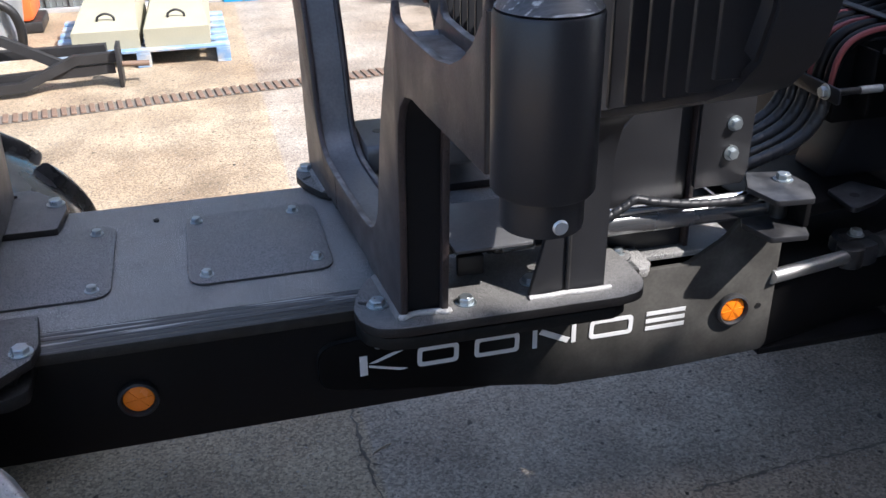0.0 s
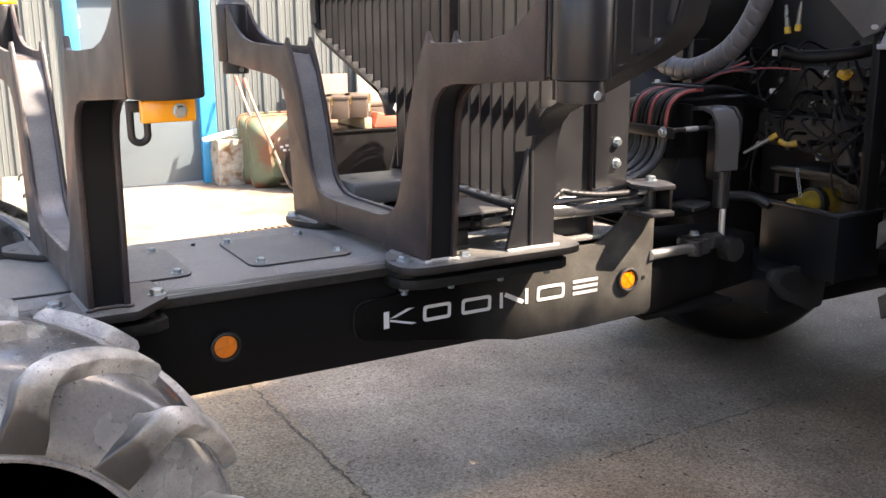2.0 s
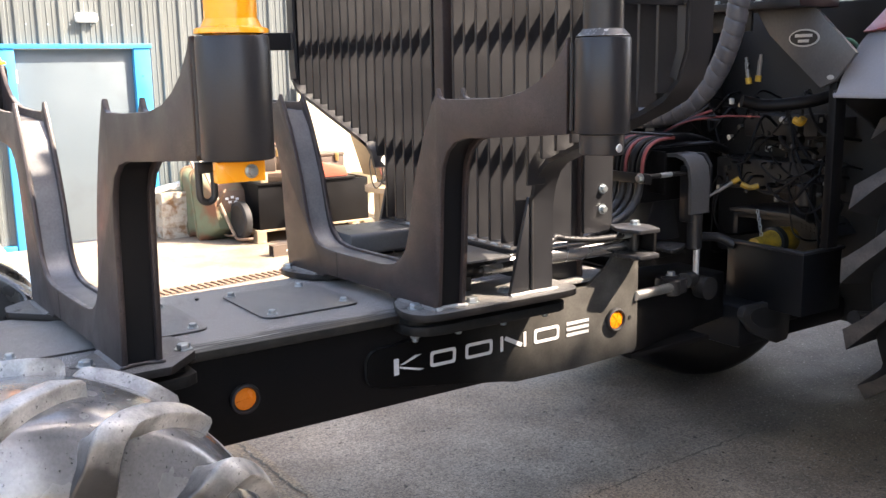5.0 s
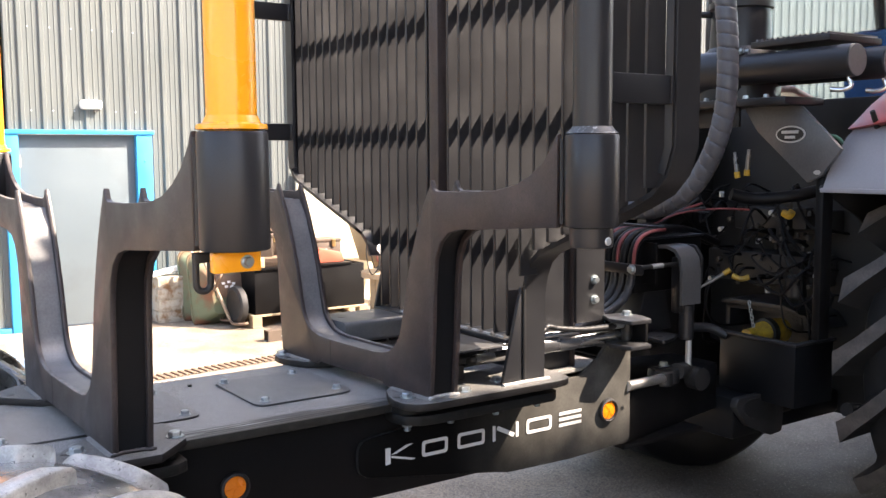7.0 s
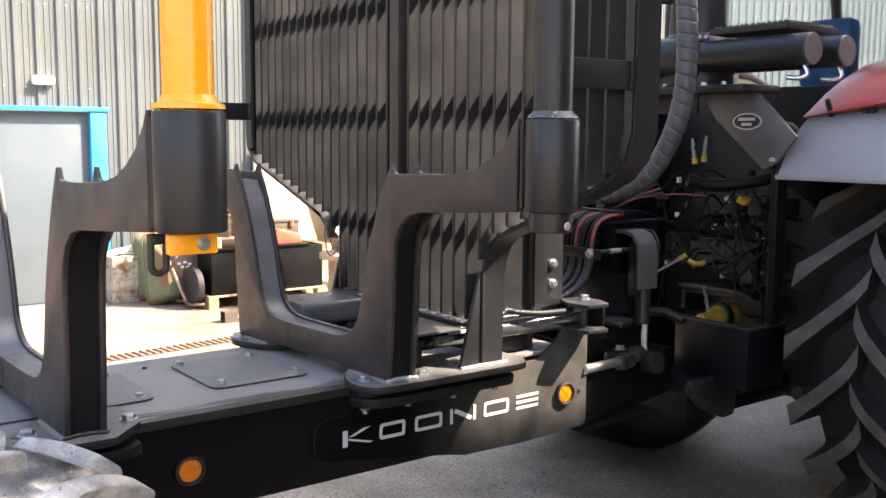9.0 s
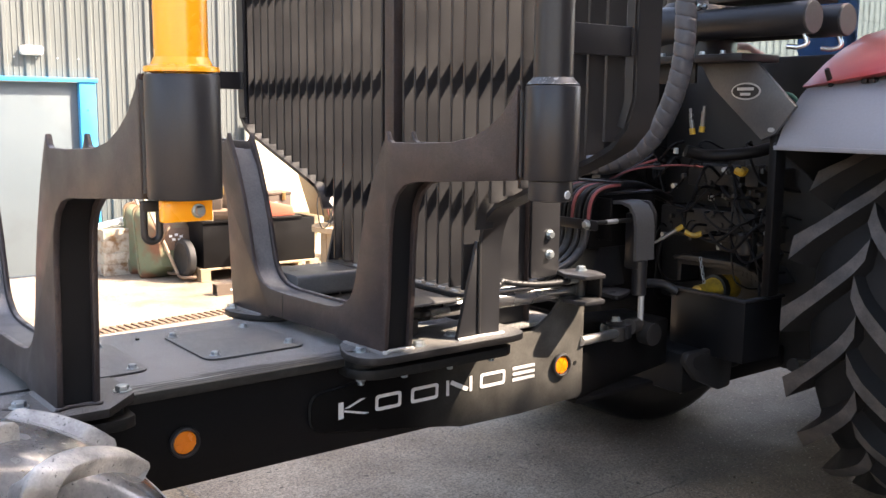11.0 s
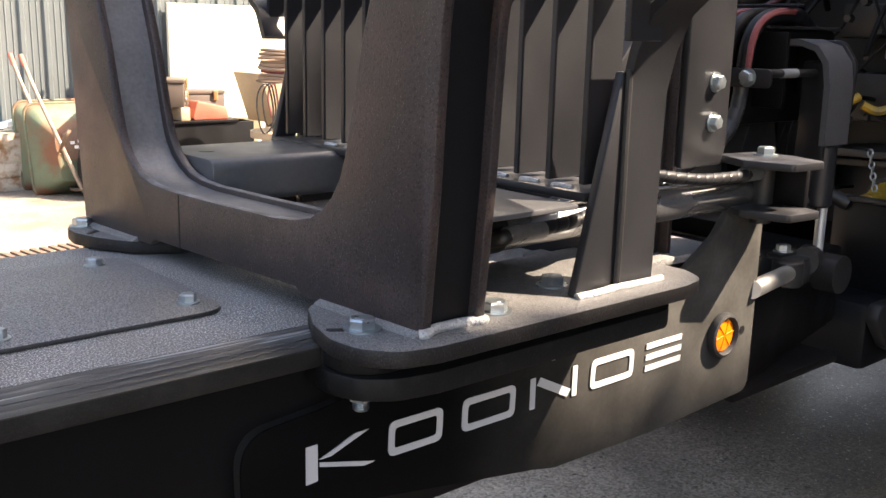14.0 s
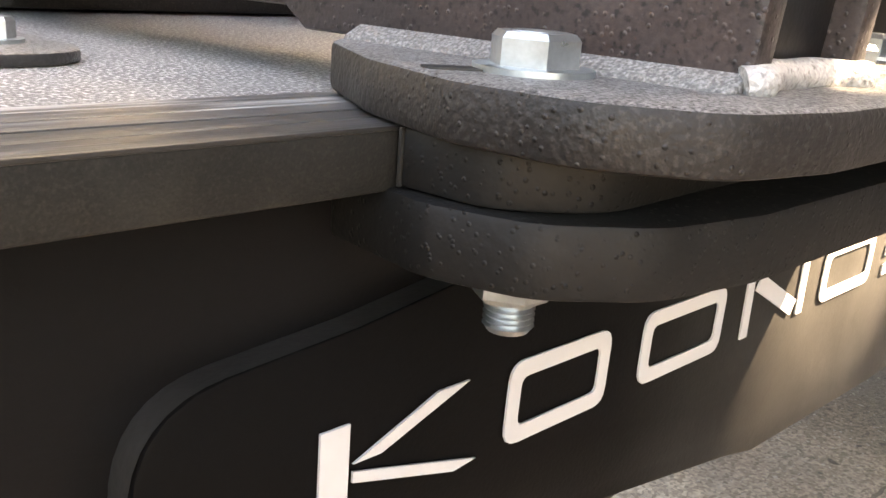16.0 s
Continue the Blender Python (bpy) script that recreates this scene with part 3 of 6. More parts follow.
# cladding of the workshop wall: ribs 0.2 m apart
def cladding(x0, x1, z0, z1, y, pitch=0.2, depth=0.023, thick=0.12):
    b = bmesh.new()
    prof = []
    n = int(round((x1 - x0) / pitch))
    for k in range(n):
        x = x0 + k * pitch
        for dx, dy in ((0.0, 0), (0.038, 0), (0.042, -0.006), (0.048, -0.006), (0.052, 0), (0.092, 0), (0.096, -0.006), (0.102, -0.006), (0.106, 0), (0.142, 0), (0.155, -depth), (0.187, -depth)):
            prof.append((x + dx * pitch / 0.2, y + dy))
    prof.append((x0 + n * pitch, y))
    prof += [(x0 + n * pitch, y + thick), (x0, y + thick)]
    lo = [b.verts.new((x, yy, z0)) for x, yy in prof]
    hi = [b.verts.new((x, yy, z1)) for x, yy in prof]
    for i in range(len(prof)):
        j = (i + 1) % len(prof)
        b.faces.new((lo[i], lo[j], hi[j], hi[i]))
    b.faces.new(lo)
    b.faces.new(hi[::-1])
    return b


WY = 7.48
wall = thing("wall_north", "pale grey-green ribbed metal cladding of a workshop wall", "wall", kind="structure")
part("sheet", cladding(-15.2, 0.72, 0.05, 6.5, WY), CLAD, wall)
part("sheet", cladding(2.1, 18.1, 0.05, 6.5, WY), CLAD, wall)
part("sheet", cladding(0.72, 2.12, 1.955, 6.5, WY), CLAD, wall)
screw = lathe([(0.009, 0), (0.009, 0.004), (0.004, 0.009)], "y", (0, 0, 0), 8)
bmesh.ops.rotate(screw, verts=screw.verts, cent=(0, 0, 0), matrix=Matrix.Rotation(math.pi, 3, "Z"))
s0 = part("screw", screw, GALV, wall, "", None)
s0.location = (2.27, WY - 0.003, 0.6)
spots = [(2.22 + 0.2 * k + 0.05, z) for k in range(18) for z in (0.5, 1.35, 2.15, 2.95)] + [(0.5 - 0.2 * k + 0.05, z) for k in range(6) for z in (0.5, 1.35, 2.15)] + [(0.77 + 0.2 * k, z) for k in range(7) for z in (2.15, 2.95)]
for x, z in spots:
    o = s0.copy()
    scene.collection.objects.link(o)
    o.location = (x, WY - 0.003, z)
part("base_trim", box(0.51, 0.69, WY - 0.06, WY + 0.05, 0.0, 0.045, 0.004), BLUE, wall, "blue base flashing")
part("base_trim", box(-15.2, 0.505, WY - 0.035, WY + 0.05, 0.0, 0.045, 0.004), GALV, wall, "grey base flashing")
part("base_trim", box(2.13, 18.1, WY - 0.035, WY + 0.05, 0.0, 0.045, 0.004), GALV, wall, "grey base flashing")

door = thing("door_1", "closed pale blue steel door in a bright blue frame", "door", kind="structure")
fr = box(0.70, 0.83, WY - 0.07, WY + 0.06, 0, 1.92, 0.005)
part("frame_post", fr, BLUE, door, "bright blue painted post")
part("frame_post", box(1.95, 2.11, WY - 0.07, WY + 0.06, 0, 1.92, 0.005), BLUE, door, "bright blue painted post")
part("frame_head", box(0.68, 2.13, WY - 0.085, WY + 0.06, 1.922, 1.965, 0.004), BLUE, door, "bright blue head flashing")
leaf = part("leaf", box(0.832, 1.948, WY + 0.0, WY + 0.05, 0.02, 1.918, 0.003), DOORP, door, "pale blue door leaf with scuffs")
for z in (0.35, 0.95, 1.6):
    part("hinge", cyl(0.012, "z", (0.842, WY - 0.012), z, z + 0.12, 12, 0.002), GALV, door)
handle = cyl(0.011, "y", (1.73, 1.06), WY - 0.05, WY, 12)
box(1.63, 1.745, WY - 0.062, WY - 0.045, 1.05, 1.07, 0.005, handle)
box(1.71, 1.75, WY - 0.012, WY, 0.96, 1.13, 0.004, handle)
part("handle", handle, WHITE, door, "pale lever handle")
for x in (0.765, 2.03):
    for z in (0.3, 0.75, 1.2, 1.65):
        part("rivet", lathe([(0.009, 0), (0.007, -0.006), (0.0, -0.007)], "y", (x, WY - 0.071, z), 10), BLUE, door)

lamp = thing("bulkhead_lamp", "white oval bulkhead lamp fixed to the cladding", "lamp")
part("base", ext(rounded([(1.42, 2.17), (1.63, 2.17), (1.63, 2.26), (1.42, 2.26)], 0.04), "y", WY - 0.06, WY + 0.01, 0.005), WHITE, lamp)
part("cover", ext(rounded([(1.435, 2.182), (1.615, 2.182), (1.615, 2.248), (1.435, 2.248)], 0.03), "y", WY - 0.085, WY - 0.061, 0.01), WHITE, lamp)
settle(lamp, (1.525, WY, 2.17))

part("panel", ext([(3.72, 0.0), (5.3, 0.0), (5.3, 1.55), (3.72, 1.55)], "y", WY - 0.10, WY - 0.05, 0.004), CREAM, tagged(thing("wall_panel", "cream painted board standing along the workshop wall", "panel", kind="structure"), kind="structure"), "cream board")

# unseen shed added to shade the near yard; its stepped top shapes the sun
shed = bmesh.new()
for x1, width, height, pitch in ((15.4, 8.8, 9.0, 0.4), (6.6, 1.44, 7.096, 0.36), (5.16, 5.2, 8.4, 0.4)):
    merge(shed, cladding(0, width, 0, height, 0, pitch, 0.04, 0.25), Matrix.Translation((x1, -4.0, 0)) @ Matrix.Rotation(math.pi, 4, "Z"))
structure("wall_south", shed, BACKW, "unseen grey ribbed metal wall added to shade the near yard", "wall")
structure("wall_west", box(-15.4, -15.2, -4.3, 7.6, 0, 3.5), BACKW, "plain pale wall closing the yard", "wall")


# ---- the trailer ----
CY = 0.29
trailer = thing("trailer_chassis", "black painted forestry trailer beam with a bolted deck plate", "trailer")
b = box(-3.2, 1.18, 0.016, 0.574, 0.652, 0.929, 0.006)
part("beam", b, SIDE, trailer, "black box-section beam")
d = ext([(-3.2, -0.045), (1.14, -0.045), (1.16, -0.02), (1.16, 0.62), (1.14, 0.645), (-3.2, 0.645)], "z", 0.9295, 0.9525, 0.003)
part("deck_plate", d, DECK, trailer, "dusty black deck plate")
part("rail", box(-3.2, 1.12, -0.0475, -0.014, 0.929, 0.9538, 0.002), RAILS, trailer, "slide rail with the paint worn to steel")
# rubbed strips of the rail with dark grooves between them
for y0, y1, z in ((-0.0455, -0.029, 0.9543), (-0.0282, -0.0125, 0.9543), (-0.0112, 0.004, 0.9547), (0.0062, 0.0215, 0.9545), (0.0235, 0.037, 0.954)):
    part("rail_strip", box(-3.2, 1.12, y0, y1, 0.9528, z, 0.0004), RUBBED if y1 < -0.01 else WORN, trailer, "slide rail top rubbed to bare steel")
part("groove", box(-3.2, 1.12, -0.0135, 0.041, 0.9526, 0.9531), BLACKP, trailer, "dark strip in the rail grooves")
part("bright_edge", box(-3.2, 0.52, -0.0478, -0.0458, 0.9525, 0.9545, 0.0006), RIM, trailer, "rail corner worn bright")
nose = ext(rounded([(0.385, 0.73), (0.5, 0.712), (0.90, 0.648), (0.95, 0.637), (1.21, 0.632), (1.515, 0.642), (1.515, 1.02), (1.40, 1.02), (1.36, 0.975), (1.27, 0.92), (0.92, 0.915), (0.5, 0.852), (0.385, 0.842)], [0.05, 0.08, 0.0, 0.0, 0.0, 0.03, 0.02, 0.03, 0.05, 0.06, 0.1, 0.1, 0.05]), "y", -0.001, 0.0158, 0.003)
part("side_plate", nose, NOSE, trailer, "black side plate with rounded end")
rim_pts = rounded([(0.86, 0.906), (0.5, 0.852), (0.385, 0.842), (0.385, 0.73), (0.5, 0.712), (0.62, 0.6925)], [0.0, 0.1, 0.05, 0.05, 0.08, 0.0], 8)
edge = bmesh.new()
ea = [edge.verts.new((x - 0.0012, 0.0, z)) for x, z in rim_pts]
eb = [edge.verts.new((x - 0.0012, 0.0155, z)) for x, z in rim_pts]
for q in range(len(rim_pts) - 1):
    edge.faces.new((ea[q], ea[q + 1], eb[q + 1], eb[q]))
part("plate_edge", edge, RIM, trailer, "rubbed edge of the side plate")
part("side_plate", ext(rounded([(1.0, 0.66), (1.515, 0.642), (1.515, 1.02), (1.40, 1.02), (1.27, 0.915), (1.0, 0.915)], 0.02), "y", 0.578, 0.6, 0.003), SIDE, trailer)
part("front_beam", ext([(1.16, 0.66), (1.515, 0.66), (1.515, 0.93), (1.38, 0.9), (1.16, 0.9)], "y", 0.0125, 0.5775, 0.004), SIDE, trailer)
part("front_deck", ext([(1.165, 0.02), (1.42, 0.02), (1.42, 0.57), (1.165, 0.57)], "z", 0.93, 0.945, 0.003), DECK, trailer)
part("hole", cyl(0.008, "y", (1.475, 0.775), -0.0025, 0.0005, 16), BLACKP, trailer, "small drilled hole")


def cover(x0, x1, y0, y1, bolts):
    c = part("cover_plate", ext(rounded([(x0, y0), (x1, y0), (x1, y1), (x0, y1)], 0.045), "z", 0.9528, 0.9595, 0.002), COVER, trailer, "dusty black bolted cover plate")
    for x, y in bolts:
        bolt((x, y, 0.9595), 0.0118, 0.011, "z", random.uniform(0, 60), c)


cover(0.132, 0.458, 0.15, 0.52, [(0.172, 0.19), (0.422, 0.205), (0.398, 0.48), (0.158, 0.483)])
cover(-0.62, -0.035, 0.15, 0.52, [(-0.075, 0.186), (-0.08, 0.478), (-0.56, 0.19), (-0.56, 0.478)])
cover(1.0, 1.13, -0.01, 0.16, [(1.03, 0.03), (1.1, 0.03)])
part("plug", cyl(0.007, "z", (0.06, 0.53), 0.952, 0.958, 12), IRON, trailer)


def side_light(x, Y):
    t = thing("side_marker_light", "round amber side marker light in a black rubber ring", "light", "side marker lights")
    part("ring", lathe([(0.036, 0.0), (0.0425, 0.0), (0.0445, -0.006), (0.042, -0.015), (0.037, -0.017), (0.0335, -0.012), (0.0335, 0.0)], "y", (x, Y, 0.78), 40, closed=True), RUBBER, t, "black rubber ring")
    part("lens", lathe([(0.0, -0.009), (0.02, -0.0088), (0.031, -0.007), (0.0333, -0.004), (0.0333, 0.0)], "y", (x, Y - 0.002, 0.78), 36), AMBER, t, "amber ribbed lens")
    for k in range(3):
        r = bmesh.new()
        box(x - 0.0012, x + 0.0012, Y - 0.0122, Y - 0.0095, 0.752, 0.808, 0, r)
        bmesh.ops.rotate(r, verts=r.verts, cent=(x, 0, 0.78), matrix=Matrix.Rotation(radians(60 * k + 20), 3, "Y"))
        part("rib", r, AMBER, t)
    return settle(t, (x, Y, 0.78))


side_light(0.0, 0.016)
side_light(1.4, -0.001)


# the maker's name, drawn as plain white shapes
def shapes():
    t = thing("name_decal", "row of six plain white vinyl shapes on the black plate", "decal")
    z0, z1, w = 0.755, 0.806, 0.0105

    def loop(x0, x1, s=0.001):
        out = rounded([(x0 - s, z0), (x1 - s, z0), (x1 + s, z1), (x0 + s, z1)], 0.012, 4)
        inn = rounded([(x0 + w - s * 0.6, z0 + w), (x1 - w - s * 0.6, z0 + w), (x1 - w + s * 0.6, z1 - w), (x0 + w + s * 0.6, z1 - w)], 0.006, 4)
        b = bmesh.new()
        A = [b.verts.new((x, -0.0035, z)) for x, z in out]
        B = [b.verts.new((x, -0.0035, z)) for x, z in inn]
        n = len(A)
        for i in range(n):
            b.faces.new((A[i], A[(i + 1) % n], B[(i + 1) % n], B[i]))
        r = bmesh.ops.extrude_face_region(b, geom=list(b.faces))
        bmesh.ops.translate(b, verts=[v for v in r["geom"] if isinstance(v, bmesh.types.BMVert)], vec=(0, 0.0015, 0))
        return b

    def bars(quads):
        for q in quads:
            part("shape_bar", ext(q, "y", -0.0035, -0.002, 0), DECAL, t)

    bars([[(0.4765, z0 - 0.001), (0.494, z0), (0.494, z1), (0.4765, z1)], [(0.497, 0.784), (0.553, z1), (0.576, z1), (0.515, 0.784)], [(0.497, 0.774), (0.497, 0.780), (0.586, 0.757), (0.568, 0.755)]])
    part("shape", loop(0.609, 0.706), DECAL, t)
    part("shape", loop(0.744, 0.852), DECAL, t)
    bars([[(0.885, z0), (0.896, z0), (0.896, z1), (0.885, z1)], [(0.9, z1 - 0.014), (0.908, z1 - 0.002), (0.978, z0 + 0.014), (0.97, z0 + 0.002)], [(0.982, z0), (0.993, z0), (0.993, z1), (0.982, z1)]])
    part("shape", loop(1.027, 1.138), DECAL, t)
    bars([[(1.172, z), (1.274, z), (1.2745, z + w), (1.1725, z + w)] for z in (z0, z0 + 0.0202, z0 + 0.0405)])
    return settle(t, (0.88, -0.002, 0.75))


shapes()

# ---- bunks ----
SOCKET_Y, FAR_DROP = 0.767, 0.026


def bunk_outline():
    """Half outlines of a bunk plate, from the middle to the near side, mirrored."""
    low = [(CY, 0.988), (0.10, 0.988), (0.085, 0.9775), (-0.147, 0.9775), (-0.162, 1.15), (-0.172, 1.33), (-0.182, 1.40), (-0.205, 1.445), (-0.245, 1.475), (-0.30, 1.488), (-0.37, 1.492), (-0.705, 1.517), (-0.705, 1.742),
           (-0.69, 1.715), (-0.65, 1.672), (-0.60, 1.64), (-0.54, 1.615), (-0.46, 1.60), (-0.30, 1.592), (-0.186, 1.591), (-0.172, 1.597), (-0.160, 1.622), (-0.150, 1.60), (-0.135, 1.575), (-0.10, 1.50), (-0.062, 1.40), (-0.037, 1.315), (-0.013, 1.205), (-0.004, 1.172), (0.005, 1.146), (0.021, 1.121), (0.041, 1.102), (0.066, 1.088), (0.1, 1.080), (0.15, 1.076), (CY, 1.075)]
    far = [(2 * CY - y, z) for y, z in low[::-1]]
    return low[:-1] + far[:-1]


def liner(path, x0, x1, thick):
    return strip(path, x0, x1, thick)


def bunk(dx, name, label, near_black):
    t = thing(name, label, "bunk", "trailer bunks")
    o = bunk_outline()
    part("side_plate", ext(o, "x", 0.545 + dx, 0.560 + dx, 0.003), BUNK, t, "thick flame-cut steel plate")
    part("side_plate", ext(o, "x", 0.630 + dx, 0.645 + dx, 0.003), BUNK, t, "thick flame-cut steel plate")
    inner = [(-0.16, 1.56), (-0.118, 1.50), (-0.08, 1.40), (-0.055, 1.315), (-0.031, 1.205), (-0.022, 1.165), (-0.012, 1.137), (0.006, 1.109), (0.03, 1.088), (0.06, 1.073), (0.1, 1.065), (0.15, 1.061)]
    inner = inner + [(2 * CY - y, z) for y, z in inner[::-1]]
    for far in (0, 1):
        path = [(-0.70, 1.572), (-0.46, 1.568), (-0.30, 1.562), (-0.185, 1.556)]
        path = [(2 * CY - y, z) for y, z in path] if far else path
        part("beam_cover", liner(path, 0.5605 + dx, 0.6295 + dx, 0.012), BUNK, t, "flat bar closing the beam")
    part("inner_liner", liner(inner, 0.5605 + dx, 0.6295 + dx, 0.012), LINER, t, "bent steel liner, polished by use")
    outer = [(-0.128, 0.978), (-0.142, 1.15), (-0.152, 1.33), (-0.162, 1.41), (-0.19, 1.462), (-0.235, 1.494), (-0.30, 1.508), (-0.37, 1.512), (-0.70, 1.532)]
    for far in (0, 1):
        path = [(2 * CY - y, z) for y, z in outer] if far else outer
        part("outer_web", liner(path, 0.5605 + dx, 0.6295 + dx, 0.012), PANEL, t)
    for y, s in ((-0.146, 1), (2 * CY + 0.146, -1)):
        path = [(0.5435 + dx, y + 0.001 * s, 0.980), (0.549 + dx, y - 0.003 * s, 0.981), (0.560 + dx, y + 0.002 * s, 0.9812), (0.574 + dx, y + 0.006 * s, 0.9815), (0.59 + dx, y + 0.007 * s, 0.981), (0.61 + dx, y + 0.006 * s, 0.9815), (0.628 + dx, y + 0.003 * s, 0.981), (0.64 + dx, y - 0.003 * s, 0.981), (0.649 + dx, y + 0.003 * s, 0.980)]
        part("weld", sweep(path, 0.0068 if near_black else 0.005, 10), WELD if near_black else BUNK, t, "bare weld bead" if near_black else "painted weld bead")
    for y0, y1 in ((-0.146, 0.046), (2 * CY - 0.046, 2 * CY + 0.146)):
        part("weld", ext([(0.5465 + dx, 0.9765), (0.5345 + dx, 0.9765), (0.5365 + dx, 0.979), (0.5465 + dx, 0.9845)], "y", y0, y1, 0.002), GRIT, t, "dusty weld fillet")
    part("seam", box(0.5441 + dx, 0.5452 + dx, 0.397, 0.401, 0.9885, 1.074), BLACKP, t, "dark butt seam")
    for side in (0, 1):
        y = -SOCKET_Y if not side else 2 * CY + SOCKET_Y
        s = part("socket", lathe([(0.047, 1.520), (0.062, 1.5215), (0.0642, 1.525), (0.0642, 1.734), (0.062, 1.738), (0.047, 1.738), (0.047, 1.520)], "z", (0.6 + dx, y, 0), 48), PAINT, t, "black painted stake socket")
        for x in (0.547, 0.653):
            yw = y + (0.046 if not side else -0.046)
            part("weld", sweep([(x + dx, yw, 1.528), (x + dx + 0.001, yw, 1.63), (x + dx, yw, 1.728)], 0.005, 8), PAINT, s)
    return t


def skew(e, k, y0=-0.147, whole=False):
    """A bunk stands a little askew on the deck, its far arm a little lower."""
    for o in e.children_recursive:
        b = bmesh.new()
        b.from_mesh(o.data)
        if not whole:
            bmesh.ops.bisect_plane(b, geom=list(b.verts) + list(b.edges) + list(b.faces), plane_co=(0, y0, 0), plane_no=(0, 1, 0))
        for v in b.verts:
            v.co.x += k * (v.co.y - y0 if whole else max(0.0, v.co.y - y0))
            if v.co.y > CY:
                v.co.z -= FAR_DROP * min(1.0, max(0.0, (v.co.z - 1.09) / 0.3))
        b.to_mesh(o.data)
        b.free()


def clamp(t, x0, x1, bolts, nuts, far=False, cut=False):
    """The bolted clamp under a bunk: top plate, packer and keeper plate."""
    def f(y):
        return 2 * CY - y if far else y
    top = rounded([(x0 + 0.105, f(0.085)), (x0 + 0.038, f(0.04)), (x0 + 0.004, f(-0.025)), (x0 - 0.012, f(-0.085)), (x0 - 0.006, f(-0.135)), (x0 + 0.024, f(-0.172)), (x0 + 0.075, f(-0.183)), (x1 - 0.045, f(-0.187)), (x1 + 0.01, f(-0.175)), (x1 + 0.034, f(-0.13)), (x1 + 0.036, f(-0.04)), (x1 + 0.02, f(0.085))], [0.015, 0.04, 0.06, 0.05, 0.045, 0.045, 0.06, 0.06, 0.05, 0.04, 0.03, 0.01], 8)
    if cut:
        top = rounded([(x0 + 0.11, f(0.078)), (x0 - 0.02, f(-0.06)), (x0 - 0.012, f(-0.135)), (x0 + 0.05, f(-0.19)), (x1 - 0.088, f(-0.192)), (x1 + 0.004, f(-0.095)), (x1 + 0.014, f(-0.04)), (x1, f(0.08))], [0.02, 0.04, 0.04, 0.04, 0.01, 0.008, 0.008, 0.01])
    if far:
        top = top[::-1]
    part("clamp_plate", ext(top, "z", 0.955, 0.977, 0.003), CLAMP, t, "thick clamp plate, dusty")
    low = rounded([(x0 + 0.002, f(-0.008)), (x0 - 0.006, f(-0.07)), (x0 + 0.008, f(-0.112)), (x0 + 0.045, f(-0.14)), (x0 + 0.10, f(-0.15)), (x1 - 0.04, f(-0.152)), (x1 - 0.005, f(-0.13)), (x1 - 0.005, f(-0.01))], [0.004, 0.04, 0.04, 0.05, 0.05, 0.03, 0.02, 0.004], 8)
    if far:
        low = low[::-1]
    part("packer", ext(rounded([(x0 + 0.001, f(-0.05)), (x0 + 0.004, f(-0.092)), (x0 + 0.035, f(-0.121)), (x0 + 0.10, f(-0.118)), (x1 - 0.03, f(-0.112)), (x1 - 0.02, f(-0.05))], [0.003, 0.03, 0.05, 0.03, 0.004, 0.004], 8), "z", 0.9315, 0.9545, 0.002), KEEP, t)
    part("keeper_plate", ext(low, "z", 0.902, 0.931, 0.004), KEEP, t)
    part("packer_edge", box(x0 + 0.0002, x0 + 0.0018, *sorted((f(-0.051), f(-0.0495))), 0.9318, 0.9542), RIM, t, "bright cut corner")
    part("slot", ext(rounded([(x0 + 0.005, f(-0.052)), (x0 + 0.028, f(-0.068)), (x0 + 0.023, f(-0.077)), (x0, f(-0.061))], 0.006), "z", 0.9765, 0.9778, 0), BLACKP, t, "dark end of the bolt slot")
    for x, y in bolts:
        bolt((x, f(y), 0.977), 0.0172, 0.0128, "z", random.uniform(0, 60), t)
    for x, y in nuts:
        part("nut", hexagon(0.0165, 0.013, "-z", (x, f(y), 0.902)), ZINC, t, "zinc-plated nut", 30)
        prof = [(0.0, 0.8755), (0.0085, 0.8755)]
        for k in range(5):
            prof += [(0.0094, 0.877 + 0.0024 * k), (0.0106, 0.8782 + 0.0024 * k)]
        part("bolt_end", lathe(prof + [(0.0098, 0.8895)], "z", (x, f(y), 0), 18), ZINC, t, "threaded bolt end")


front = bunk(0.0, "front_bunk", "dark brown-black steel bunk of the sliding headboard, clamped to the deck", True)
skew(front, -0.0763)
clamp(front, 0.47, 1.055, [(0.510, -0.078), (0.69, -0.118), (0.99, -0.06), (0.848, -0.071)], [(0.507, -0.080), (0.66, -0.085), (0.83, -0.09), (1.0, -0.09)])
clamp(front, 0.445, 1.0, [(0.465, -0.128), (0.64, -0.128)], [(0.47, -0.08)], True)
rear = bunk(-0.893, "rear_bunk", "dark brown-black steel bunk with orange stakes, clamped to the deck", False)
skew(rear, -0.0344, -0.69, True)
clamp(rear, -0.47, -0.172, [(-0.188, -0.065), (-0.43, -0.06)], [], cut=True)
clamp(rear, -0.47, -0.172, [(-0.188, -0.075)], [], True, True)

# shackle under the near socket
UX, UY = -0.325, -0.69
sh = thing("chain_link", "dark steel link hanging below the stake socket", "link")
part("ring", sweep([(UX - 0.0145, UY, 1.512), (UX - 0.0145, UY, 1.47)] + [(UX - 0.0145 * math.cos(a), UY, 1.452 - 0.0145 * math.sin(a)) for a in [math.pi * k / 10 for k in range(11)]] + [(UX + 0.0145, UY, 1.47), (UX + 0.0145, UY, 1.512)], 0.0068, 12, straight=True), IRON, sh)
part("eye_plate", box(UX - 0.02, UX + 0.02, UY - 0.008, UY + 0.008, 1.492, 1.5125, 0.004), IRON, sh)
